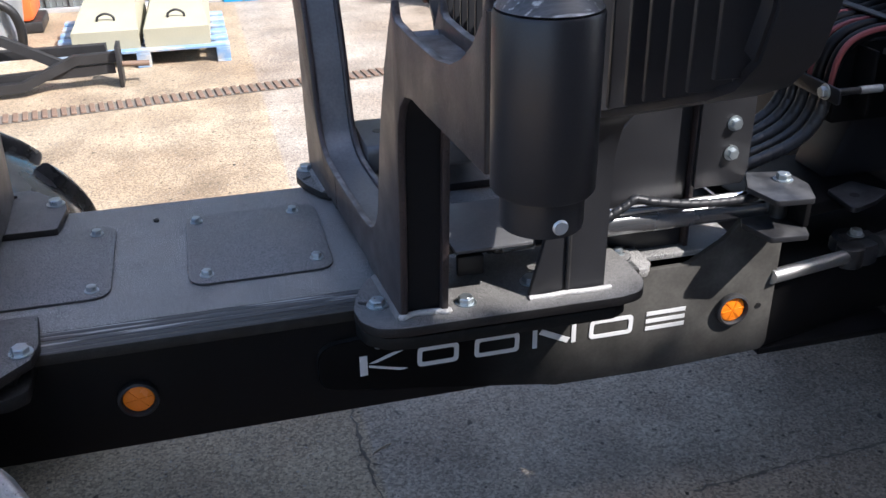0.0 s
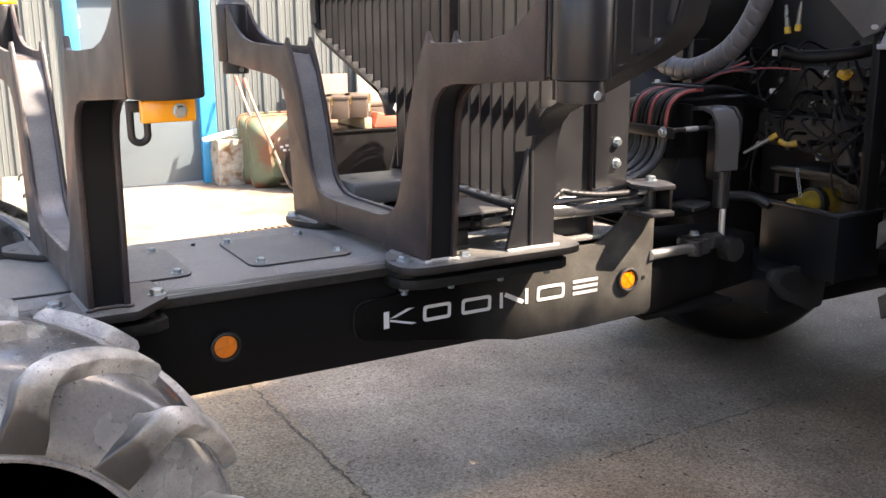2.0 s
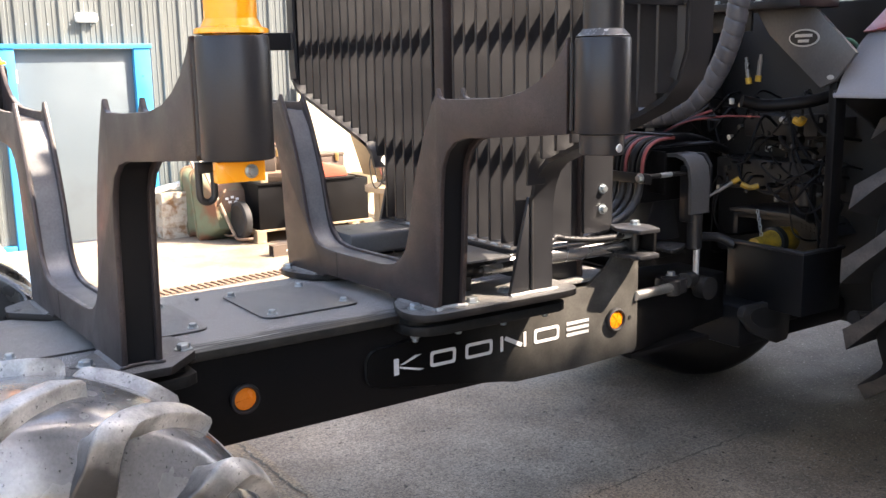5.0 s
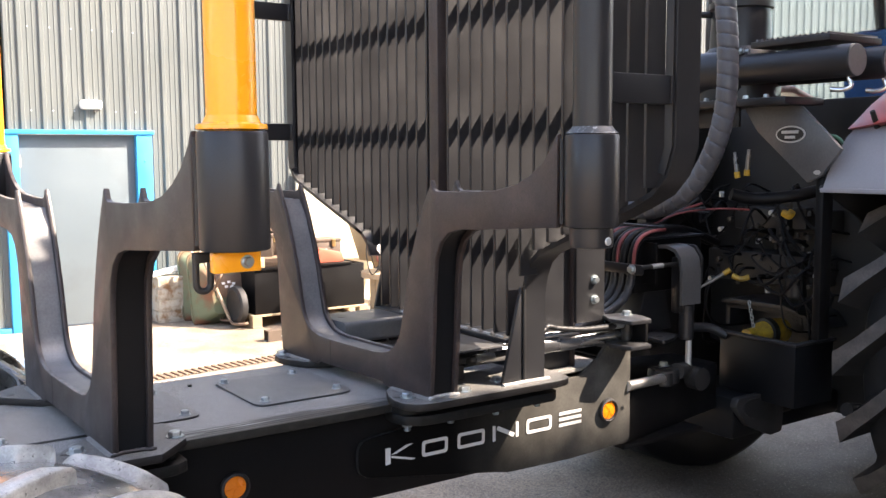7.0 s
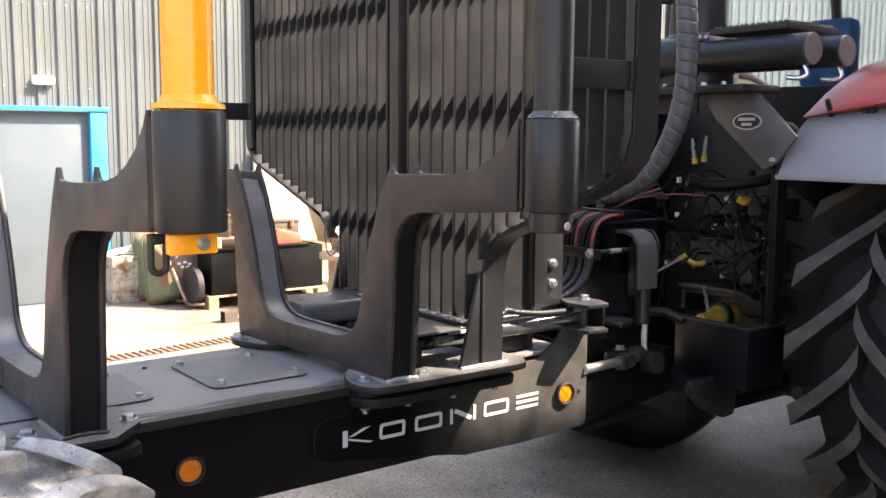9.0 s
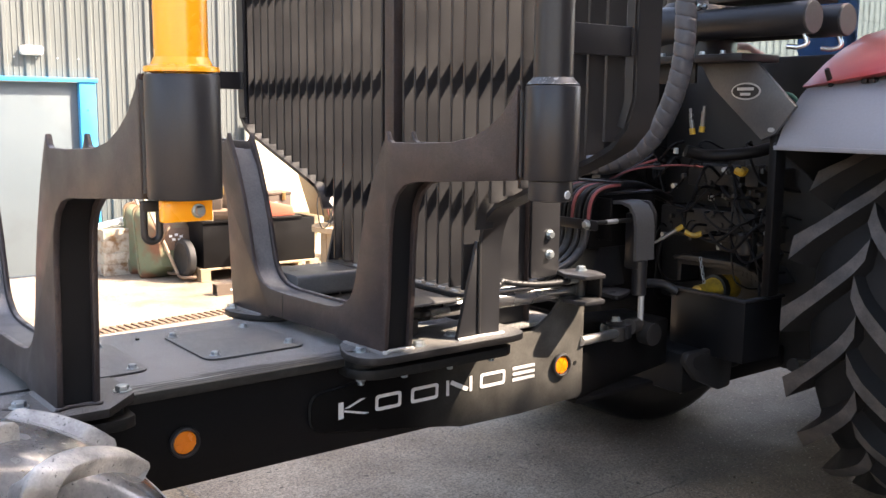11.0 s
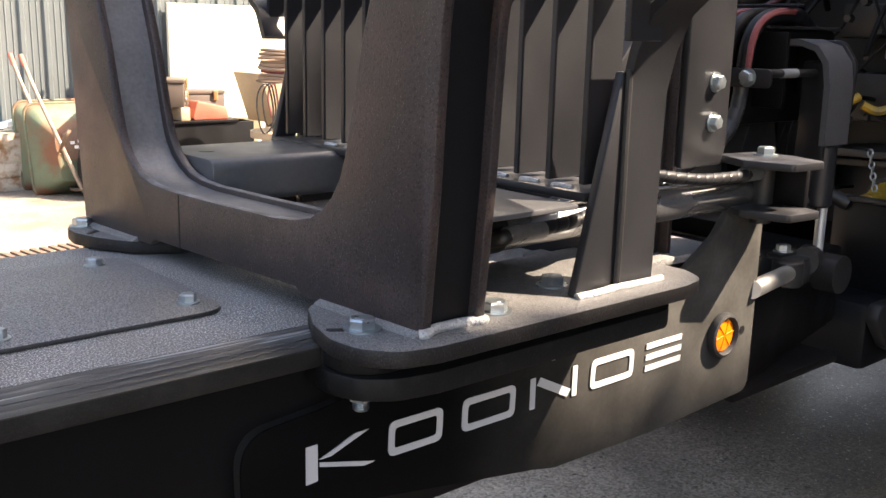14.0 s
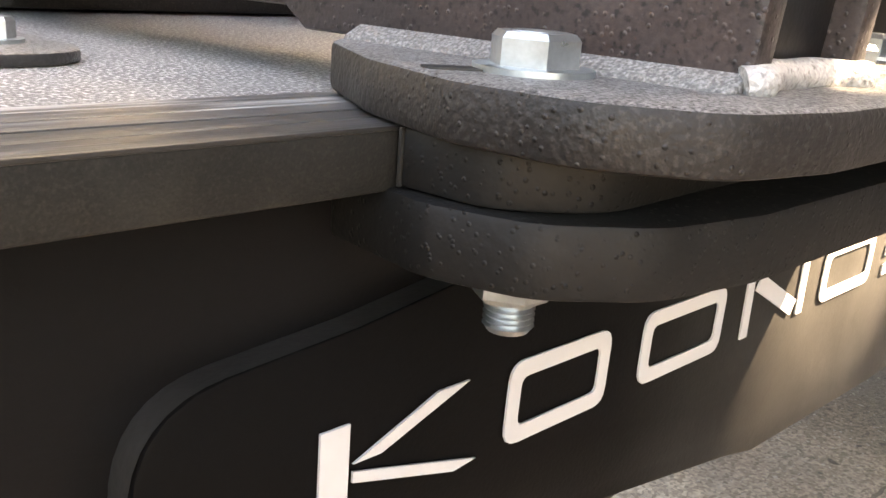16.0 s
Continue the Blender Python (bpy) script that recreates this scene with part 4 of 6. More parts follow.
settle(sh, (UX, UY, 1.43))


def stake(x, y, mat, label, name="stake", tip=True):
    t = thing(name, label, "stake", "stakes")
    part("tube", cyl(0.0462, "z", (x, y), 1.52, 3.3, 40, 0.004), mat, t)
    if mat is YELLOW:
        part("collar", lathe([(0.047, 1.767), (0.053, 1.754), (0.0635, 1.751), (0.065, 1.748), (0.065, 1.742), (0.047, 1.7395)], "z", (x, y, 0), 44, closed=True), mat, t, "orange collar ring")
        part("foot", box(x - 0.046, x + 0.046, y - 0.012, y + 0.012, 1.480, 1.519, 0.003), mat, t, "orange locking plate")
        side = -1 if y < 0 else 1
        if side < 0:
            f = bolt((x + 0.018, y - 0.012, 1.499), 0.0095, 0.012, "-y", 12, t)
    else:
        part("collar", lathe([(0.047, 1.757), (0.051, 1.752), (0.062, 1.741), (0.047, 1.7395)], "z", (x, y, 0), 44, closed=True), WORN, t, "worn bare-steel ring")
        part("foot", lathe([(0.046, 1.472), (0.051, 1.474), (0.052, 1.479), (0.052, 1.519), (0.046, 1.519)], "z", (x, y, 0), 36), mat, t)
        part("pin", cyl(0.010, "y", (x + 0.005, 1.489), y - 0.0545, y + 0.0545, 16, 0.002), GALV, t, "grey locking pin")
    return settle(t, (x, y, 1.46))


FY = 2 * CY + SOCKET_Y
stake(0.6, -SOCKET_Y, PAINT, "black painted steel stake of the headboard frame")
stake(0.6 - 0.0763 * (FY + 0.147), FY, PAINT, "black painted steel stake of the headboard frame").location.z -= FAR_DROP
stake(-0.293 + 0.0344 * (SOCKET_Y - 0.69), -SOCKET_Y, YELLOW, "bright orange-yellow painted steel stake in a black socket")
stake(-0.293 - 0.0344 * (FY + 0.69), FY, YELLOW, "bright orange-yellow painted steel stake in a black socket").location.z -= FAR_DROP

# ---- headboard ----
hb = thing("headboard", "black slatted steel headboard with a V-shaped foot", "headboard")
HX0, HX1 = 0.835, 0.925
foot = [(-0.128, 0.978), (-0.132, 1.25), (-0.145, 1.31), (-0.168, 1.36), (-0.205, 1.392)]
NEAR = foot + [(-0.26, 1.415), (-0.60, 1.554), (-0.668, 1.588), (-0.718, 1.64), (-0.742, 1.71), (-0.745, 3.15)]
FAR = foot + [(-0.26, 1.412), (-0.75, 1.575), (-0.80, 1.60), (-0.832, 1.64), (-0.842, 1.70), (-0.842, 3.15)]
for far in (0, 1):
    p = [(2 * CY - y, z) for y, z in FAR] if far else NEAR
    X0, X1 = (HX0 + 0.012, HX1 + 0.012) if far else (0.906, 0.992)
    part("frame_flange", strip(p[4:] if far else p, X0, X1, 0.014), PAINT, hb, "bent flat bar along the slat ends")
    part("edge_face", strip([(y + (0.014 if far == 0 else -0.028), z) for y, z in p[8:]], X0 - 0.006, X0 + 0.006, 0.026 if far == 0 else 0.056), PAINT, hb)
    if far:
        part("upright", strip(p[:5], 0.917, 1.002, 0.016), PAINT, hb, "upright flat bar welded to the clamp")
        part("upright_curve", strip(p[2:6], X0, 0.9165, 0.014), PAINT, hb)
    ys = (-0.137, -0.122) if not far else (2 * CY + 0.122, 2 * CY + 0.137)
    part("gusset", ext([(0.822, 0.9775), (0.906, 0.9775), (0.906, 1.28), (0.897, 1.28)], "y", ys[0], ys[1], 0.003), PAINT, hb, "triangular gusset plate")
    yw = ys[0] - 0.002 if not far else ys[1] + 0.002
    part("weld", sweep([(0.9065, yw, 0.985), (0.9065, yw - 0.001, 1.1), (0.9065, yw, 1.2), (0.9065, yw, 1.283)], 0.0055, 8), IRON, hb, "weld bead")
    part("weld", sweep([(0.822, yw - 0.002, 0.9785), (0.86, yw - 0.006, 0.98), (0.9, yw - 0.004, 0.9805), (0.95, yw - 0.007, 0.98), (1.005, yw - 0.004, 0.979)], 0.0062, 10), WELD, hb, "bare weld bead")


PITCH = 0.0645


def foot_z(y):
    """Height of the V-shaped foot below a slat at y."""
    s = abs(y - CY)
    side = NEAR if y < CY else FAR
    pts = [(0.0, 1.118), (0.415, 1.118), (0.46, 1.36)] + [(CY - u, z) for u, z in side[4:10]]
    for (a, za), (b_, zb) in zip(pts, pts[1:]):
        if a <= s <= b_:
            return za + (zb - za) * (s - a) / (b_ - a)
    return side[9][1]


for k in range(-15, 18):
    y = CY + PITCH * k
    if k == 0:
        continue
    z0 = foot_z(y) + 0.006
    part("slat", box(0.8685, 0.936, y - 0.0055, y + 0.0055, z0, 3.1, 0.0015, seg=1), PAINT, hb)
part("centre_post", box(0.855, 0.938, CY - 0.028, CY + 0.028, 1.12, 3.15, 0.006), BUNK, hb, "centre post")
for z in (1.425, 1.815, 2.19, 2.55, 2.9):
    half = min(1.12, 0.46 + max(0.0, (z - 1.392)) * 2.3)
    part("cross_rail", box(0.9365, 0.949, CY - min(half, 1.02), CY + half, z, z + 0.05, 0.003), PAINT, hb, "flat cross rail behind the slats")
part("foot_flange", box(HX0 + 0.015, HX1 + 0.035, -0.12, 2 * CY + 0.12, 1.104, 1.117, 0.002), PAINT, hb)
part("shelf", ext([(0.665, -0.128), (0.83, -0.128), (0.834, -0.12), (0.834, 0.10), (0.66, 0.10)], "z", 1.0975, 1.1045, 0.0015), SATIN, hb, "flat grey shelf plate")
# pale beads put in for the sunlit flange between the slats
for k in range(-6, 5):
    y = CY + PITCH * (k - 0.5)
    if -0.11 < y < 2 * CY + 0.1:
        part("weld", sweep([(0.866, y - 0.018, 1.1175), (0.865, y, 1.119), (0.866, y + 0.018, 1.1175)], 0.0045, 8), WELD, hb, "bare weld bead")
part("shelf", ext(rounded([(0.47, 1.035), (0.70, 1.035), (0.70, 1.112), (0.47, 1.112)], 0.02), "x", 0.60, 0.915, 0.004), SATIN, hb, "folded dusty shelf cover")
part("hole", cyl(0.014, "z", (0.65, 0.59), 1.1115, 1.1128, 20), BLACKP, hb)
for y, zs in ((-0.73, (1.817, 2.33)), (2 * CY + 0.81, (1.76, 2.27))):
    for z in zs:
        part("stake_bar", ext([(0.5 if y > 0 else 0.64, z), (0.842 if y > 0 else 0.9, z), (0.842 if y > 0 else 0.9, z + 0.073), (0.5 if y > 0 else 0.64, z + 0.073)], "y", y - 0.008, y + 0.008, 0.003), PAINT, hb, "flat bar from stake to frame")
        part("weld", sweep([(0.838 if y > 0 else 0.897, y - 0.009, z + 0.004), (0.839 if y > 0 else 0.898, y - 0.011, z + 0.036), (0.838 if y > 0 else 0.897, y - 0.009, z + 0.069)], 0.005, 8), PAINT, hb)
settle(hb, (0.88, CY, 0.983))

# fittings below the shelf
vb = thing("valve_fitting", "dark hydraulic fitting with steel unions below the shelf", "valve")
part("body", box(0.74, 0.9, 0.02, 0.1, 1.01, 1.075, 0.008), BLACKP, vb)
part("union", cyl(0.016, "x", (-0.0, 1.045), 0.72, 0.8, 18, 0.003), IRON, vb)
part("union", cyl(0.012, "x", (-0.0, 1.045), 0.66, 0.72, 18, 0.002), BLACKP, vb)
part("hose", sweep([(0.66, 0.0, 1.045), (0.62, 0.01, 1.03), (0.6, 0.06, 1.0), (0.62, 0.2, 0.99)], 0.011, 10), HOSE, vb)
part("lug", box(0.7, 0.76, -0.02, 0.0, 0.983, 1.03, 0.004), IRON, vb)
settle(vb, (0.8, 0.05, 0.983))

# hydraulic slide cylinder
hc = thing("slide_cylinder", "black hydraulic cylinder with a dark rod and steel fittings", "cylinder")
part("barrel", cyl(0.03, "x", (0.02, 1.045), 0.80, 1.47, 32, 0.004), shader("barrel_steel", (0.33, 0.33, 0.335), 0.27, 0.9, vary=0.25, fine=0.12), hc, "satin steel barrel")
part("gland", cyl(0.033, "x", (0.02, 1.045), 0.775, 0.82, 32, 0.004), BLACKP, hc)
part("rod", cyl(0.017, "x", (0.02, 1.045), 0.68, 0.79, 24), IRON, hc, "dark greasy rod")
part("oil_pipe", cyl(0.011, "x", (0.0, 1.082), 0.92, 1.43, 16, 0.002), CHROME, hc, "bright steel oil pipe")
part("hose", sweep([(0.86, -0.03, 1.05), (0.93, -0.035, 1.056), (1.0, -0.03, 1.07), (1.08, -0.02, 1.10), (1.11, -0.015, 1.115), (1.15, -0.018, 1.105), (1.25, -0.03, 1.092), (1.36, -0.03, 1.088), (1.42, -0.02, 1.087)], 0.0105, 12, steps=6, ridge=0.003, pitch=0.024), HOSE, hc, "spiral-wrapped hose")
part("union", cyl(0.013, "x", (-0.03, 1.049), 0.79, 0.87, 14, 0.003), COUPLING, hc, "dull steel hose union")
part("union", cyl(0.014, "x", (-0.018, 1.087), 1.40, 1.455, 14, 0.003), ZINC, hc, "zinc hose union")
part("elbow", sweep([(0.80, -0.03, 1.049), (0.785, -0.03, 1.046), (0.78, -0.012, 1.04)], 0.012, 10), IRON, hc)
settle(hc, (1.1, 0.02, 0.99))

# front bracket
fb = thing("hitch_bracket", "black steel twin-plate bracket with a zinc bolt", "bracket")
for z in (1.013, 1.103):
    part("plate", ext(rounded([(1.378, -0.03), (1.40, -0.118), (1.49, -0.127), (1.522, -0.05), (1.512, 0.03), (1.42, 0.05)], 0.012), "z", z, z + 0.014, 0.002), PAINT, fb, "thick bracket plate")
part("web", box(1.497, 1.511, -0.09, 0.03, 1.0275, 1.1025, 0.003), SIDE, fb)
part("web", box(1.42, 1.49, 0.028, 0.042, 1.0275, 1.1025, 0.003), SIDE, fb)
part("pin", cyl(0.02, "z", (1.48, -0.014), 0.99, 1.1025, 20), IRON, fb)
bolt((1.479, -0.014, 1.117), 0.0165, 0.014, "z", 20, fb)
settle(fb, (1.45, 0.0, 1.0))


# ---- wheels ----
tr = thing("tractor", "red and grey forestry tractor with dusty black rear end", "tractor")


def lug_block(rows, mats, parent):
    """A rubber bar through cross-sections of six points each: dark flanks, dusty top face."""
    b = bmesh.new()
    made = [[b.verts.new(p) for p in row] for row in rows]
    n = len(rows[0])
    for p, q in zip(made, made[1:]):
        for k in range(n):
            f = b.faces.new((p[k], p[(k + 1) % n], q[(k + 1) % n], q[k]))
            f.material_index = 1 if k == 2 else 0
    b.faces.new(made[0]).material_index = 1
    b.faces.new(made[-1][::-1])
    bevel(b, 0.004, 2, 40)
    o = part("lug", b, mats[0], parent, "", 35)
    o.data.materials.append(mats[1])
    return o


def ring_copies(first, count, offset=0.0):
    first.rotation_euler = (0, offset * 2 * math.pi / count, 0)
    for k in range(1, count):
        o = first.copy()
        scene.collection.objects.link(o)
        o.rotation_euler = (0, (k + offset) * 2 * math.pi / count, 0)


def rim_parts(wheel, rim, w, mat):
    part("rim", lathe([(rim + 0.012, -w * 0.74), (rim + 0.014, -w * 0.68), (rim - 0.012, -w * 0.64), (rim - 0.02, -w * 0.2), (rim - 0.08, -w * 0.1), (0.09, -w * 0.16), (0.09, -w * 0.3), (0.0, -w * 0.32)], "y", (0, 0, 0), 56), mat, wheel, "dark steel rim")
    for k in range(8):
        a = 2 * math.pi * k / 8
        part("wheel_nut", hexagon(0.014, 0.02, "-y", (0.13 * math.cos(a), -w * 0.15, 0.13 * math.sin(a))), ZINC, wheel)


def bar_wheel(label, R, rim, width, lugs, lug_h, mats, lug_len, slope, parent):
    """A tractor wheel about the y axis, centred on the origin: two rows of slanted bars."""
    w, r0 = width / 2, R - lug_h
    prof = [(rim, -w * 0.62), (rim + 0.03, -w * 0.74), (rim + (r0 - rim) * 0.4, -w * 0.9), (rim + (r0 - rim) * 0.68, -w * 0.88), (r0 - 0.06, -w * 0.82), (r0 - 0.022, -w * 0.72), (r0 - 0.006, -w * 0.5), (r0, -w * 0.2), (r0 + 0.002, 0)]
    if not lugs:
        prof[3:-1] = [(r0 - 0.12, -w), (r0 - 0.04, -w * 0.985), (r0 - 0.012, -w * 0.94), (r0, -w * 0.8)]
    prof = prof + [(r, -h) for r, h in prof[:-1][::-1]]
    wheel = part("wheel", lathe(prof, "y", (0, 0, 0), 72), mats[0], parent, label, 60)
    for sgn in (-1, 1) if lugs else ():
        rows, n = [], 10
        for k in range(n + 1):
            u = k / n
            end, nose = max(0.0, 1 - u / 0.3), max(0.0, (u - 0.8) / 0.2)
            h = w * (1 - u) - 0.015 * u
            ang = slope * (0.92 * u + 0.08 * u ** 3) + 0.035 * nose ** 2
            half = 0.5 * lug_len * (0.86 + 0.3 * end + 0.16 * nose) / R
            top = R - 0.012 * (h / w) ** 2 - 0.006 * nose
            bot, foot = r0 - 0.02 - 0.12 * end, h - 0.24 * w * end
            mid = bot + (top - bot) * 0.3
            rows.append([(rr * math.sin(ang + da), sgn * hh, rr * math.cos(ang + da)) for da, rr, hh in ((-half * 1.6, bot, foot), (-half * 1.12, mid, foot), (-half * 0.85, top, h), (half * 0.85, top, h), (half * 1.12, mid, foot), (half * 1.6, bot, foot))])
        ring_copies(lug_block(rows, mats, wheel), lugs, 0.5 if sgn > 0 else 0.0)
    rim_parts(wheel, rim, w, mats[2])
    return wheel


def flotation_wheel(label, R, rim, width, lugs, mats, parent):
    """A trailer wheel: fat shiny carcass with hooked bars and ribs that run down to the bead."""
    w, r0 = width / 2, R - 0.036
    prof = [(rim - 0.012, -w * 0.70), (rim + 0.004, -w * 0.80), (rim + 0.02, -w * 0.835), (rim + 0.03, -w * 0.83), (rim + 0.036, -w * 0.85), (rim + 0.055, -w * 0.885), (rim + 0.08, -w * 0.868), (rim + 0.11, -w * 0.825), (rim + 0.14, -w * 0.775), (rim + 0.165, -w * 0.725), (r0 - 0.03, -w * 0.67), (r0 - 0.017, -w * 0.58), (r0 - 0.008, -w * 0.42), (r0 - 0.002, -w * 0.2), (r0, 0)]
    prof = prof + [(r, -h) for r, h in prof[:-1][::-1]]
    wheel = part("wheel", lathe(prof, "y", (0, 0, 0), 96), mats[0], parent, label, 60)
    part("bead_ring", lathe([(rim + 0.02, -w * 0.83), (rim + 0.024, -w * 0.845), (rim + 0.03, -w * 0.845), (rim + 0.034, -w * 0.83)], "y", (0, 0, 0), 96), mats[0], wheel, "raised ring by the rim", 60)

    across = ((-1.55, 0.0), (-1.22, 0.10), (-1.06, 0.38), (-0.98, 0.82), (-0.92, 0.95), (-0.80, 1.0), (0.0, 1.0), (0.80, 1.0), (0.92, 0.95), (0.98, 0.82), (1.06, 0.38), (1.22, 0.10), (1.55, 0.0))

    def bar(line, sgn):
        """One hooked bar: rounded flat top, steep flanks and a fillet at the root."""
        fine = []
        L = [line[0]] + list(line) + [line[-1]]
        for i in range(1, len(L) - 2):
            for q in range(3):
                u = q / 3
                fine.append([0.5 * (2 * b0 + (c0 - a0) * u + (2 * a0 - 5 * b0 + 4 * c0 - d0) * u * u + (3 * b0 - a0 - 3 * c0 + d0) * u ** 3) for a0, b0, c0, d0 in zip(L[i - 1], L[i], L[i + 1], L[i + 2])])
        fine.append(line[-1])
        fine.append([line[-1][0] - 0.006, line[-1][1] - 0.012, line[-1][2] + 0.016, line[-1][3] * 0.95, line[-1][4], line[-1][5]])
        fine.append([line[-1][4], line[-1][1] - 0.03, line[-1][2] + 0.034, line[-1][3], line[-1][4] - 0.01, line[-1][5]])
        lb = bmesh.new()
        made = []
        for r, h, a, half, ri, hi in fine:
            made.append([lb.verts.new(((ri + (r - ri) * e) * math.sin(a + c * half / R), sgn * w * (hi + (h - hi) * e), (ri + (r - ri) * e) * math.cos(a + c * half / R))) for c, e in across])
        for p, q in zip(made, made[1:]):
            for k in range(len(across) - 1):
                lb.faces.new((p[k], p[k + 1], q[k + 1], q[k]))
        lb.faces.new(made[0])
        lb.faces.new(made[-1][::-1])
        return part("lug", lb, mats[1], wheel, "", 50)

    for sgn in (-1, 1):
        # stations from the bead over the shoulder to the crown: radius, height, turn, half width, root
        hook = [(rim + 0.04, 0.87, 0.0, 0.078, rim + 0.04, 0.72), (rim + 0.07, 0.912, 0.0, 0.067, rim + 0.065, 0.74), (rim + 0.10, 0.945, 0.0, 0.056, rim + 0.095, 0.74), (R - 0.125, 0.968, 0.0, 0.044, R - 0.14, 0.72), (R - 0.096, 0.978, 0.0, 0.041, R - 0.12, 0.70), (R - 0.07, 0.97, 0.01, 0.040, R - 0.10, 0.68)]
        for h, turn, half in ((0.925, 0.035, 0.041), (0.84, 0.075, 0.041), (0.74, 0.13, 0.041), (0.63, 0.20, 0.040), (0.52, 0.28, 0.039), (0.41, 0.36, 0.038), (0.32, 0.43, 0.037)):
            top = R - 0.055 * h ** 2.2
            hook.append((top, h, turn, half, top - 0.05, h - 0.05 - 0.75 * max(0.0, h - 0.68)))
        ring_copies(bar(hook[:-2] if sgn > 0 else hook, sgn), lugs, 0.30 if sgn > 0 else 0.0)
    rim_parts(wheel, rim, w, mats[2])
    return wheel


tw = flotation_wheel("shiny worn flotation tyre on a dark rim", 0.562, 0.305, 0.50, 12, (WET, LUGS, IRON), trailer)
tw.matrix_basis = pose(-0.67, -0.445, 0.548, 0, 15.5, 0)
# far wheel: its shade is put into a darker copy of the rubber
tw2 = flotation_wheel("shiny flotation tyre with shade in its dark rubber, on a dark rim", 0.562, 0.305, 0.50, 12, (WETD, WETD, IRON), trailer)
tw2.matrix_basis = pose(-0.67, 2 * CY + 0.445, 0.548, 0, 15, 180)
part("axle", cyl(0.06, "y", (-0.67, 0.54), -0.4, 0.98, 20), IRON, trailer)
part("axle_mount", box(-0.78, -0.56, 0.05, 0.53, 0.56, 0.66, 0.01), IRON, trailer)
rw = bar_wheel("tall tractor tyre with deep angled lugs", 0.895, 0.48, 0.60, 19, 0.078, (TIRE, LUGTOP, IRON), 0.1, 0.33, tr)
rw.matrix_basis = pose(3.25, -0.55, 0.885, 0, -6.0, 0)
# shade under the tractor is painted into this tyre's near-black rubber
fwl = bar_wheel("tall tractor tyre with deep shade put into its near-black rubber", 0.895, 0.48, 0.66, 0, 0.012, (LINE, LINE, BLACKP), 0.05, 0.42, tr)
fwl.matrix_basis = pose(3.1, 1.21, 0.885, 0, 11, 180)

# ---- drawbar, guard box and front panel on the trailer ----
gbx = thing("guard_box", "black sheet-steel cover box with a sloped lid", "box")
part("shell", ext(rounded([(1.066, 0.94), (1.274, 0.94), (1.274, 1.42), (1.252, 1.42), (1.066, 1.213)], 0.012, 3), "y", 0.06, 0.63, 0.004), PAINT, gbx)
part("foot_flange", box(1.03, 1.065, 0.06, 0.64, 0.9385, 0.944, 0.002), PAINT, gbx)
for y in (0.15, 0.5):
    bolt((1.045, y, 0.944), 0.009, 0.008, "z", 10, gbx)
settle(gbx, (1.16, 0.34, 0.94))

fp = thing("steel_cabinet", "black folded steel cabinet with zinc bolts and a duct", "cabinet")
part("back_sheet", box(1.276, 1.288, 0.045, 0.76, 0.94, 1.60, 0.003), BUNK, fp)
part("side_face", ext(rounded([(1.278, 1.10), (1.40, 1.10), (1.412, 1.13), (1.412, 1.60), (1.278, 1.60)], 0.008), "y", 0.030, 0.044, 0.003), PAINT, fp)
part("front_sheet", box(1.403, 1.412, 0.045, 0.4, 1.12, 1.60, 0.002), PAINT, fp)
part("top", box(1.278, 1.412, 0.046, 0.76, 1.590, 1.6005, 0.002), PAINT, fp)
for z in (1.251, 1.180):
    bolt((1.362, 0.0295, z), 0.0135, 0.013, "-y", 15, fp)
bolt((1.2755, 0.172, 1.525), 0.011, 0.010, "-x", 15, fp)
for y, z in ((0.11, 1.46), (0.32, 1.47), (0.5, 1.40)):
    part("hole", cyl(0.006, "x", (y, z), 1.2735, 1.2755, 12), BLACKP, fp)
part("chimney", ext([(1.41, 0.33), (1.56, 0.33), (1.56, 0.48), (1.41, 0.48)], "z", 1.58, 1.72, 0.006), PAINT, fp, "short square black duct")
settle(fp, (1.34, 0.3, 0.94))

db = thing("drawbar", "black tapered drawbar nose with pin plates", "drawbar")
part("body", ext([(1.516, 0.03), (1.75, 0.08), (2.2, 0.17), (2.2, 0.42), (1.75, 0.5), (1.516, 0.56)], "z", 0.62, 0.82, 0.01), SIDE, db)
part("upper", ext([(1.516, 0.1), (1.95, 0.17), (1.95, 0.42), (1.516, 0.5)], "z", 0.93, 0.9695, 0.008), SIDE, db)
part("pin_plate", ext(rounded([(1.745, 0.165), (1.735, 0.04), (1.82, 0.07), (1.895, 0.115), (1.84, 0.20)], 0.015), "z", 0.97, 0.984, 0.002), PAINT, db, "flat plate with a hole")
part("hole", cyl(0.013, "z", (1.79, 0.115), 0.9835, 0.9852, 16), BLACKP, db)
part("pin_boss", lathe([(0.062, 0.80), (0.062, 0.84), (0.058, 0.846), (0.058, 0.853), (0.02, 0.853)], "z", (1.826, 0.125, 0), 32), PAINT, db)
part("pin_strap", box(1.786, 1.876, 0.108, 0.142, 0.853, 0.862, 0.002), PAINT, db)
bolt((1.826, 0.125, 0.862), 0.016, 0.014, "z", 0, db)
part("steer_rod", sweep([(1.50, 0.0, 0.851), (1.765, 0.076, 0.829)], 0.0185, 20, straight=True), RODS, db, "bright steel steering rod")
part("rod_eye", lathe([(0.03, -0.03), (0.035, -0.026), (0.035, 0.026), (0.03, 0.03)], "z", (1.79, 0.09, 0.825), 24), IRON, db)
part("knuckle", sweep([(1.86, 0.09, 0.84), (1.92, 0.11, 0.835), (1.96, 0.13, 0.83)], 0.032, 14), IRON, db)
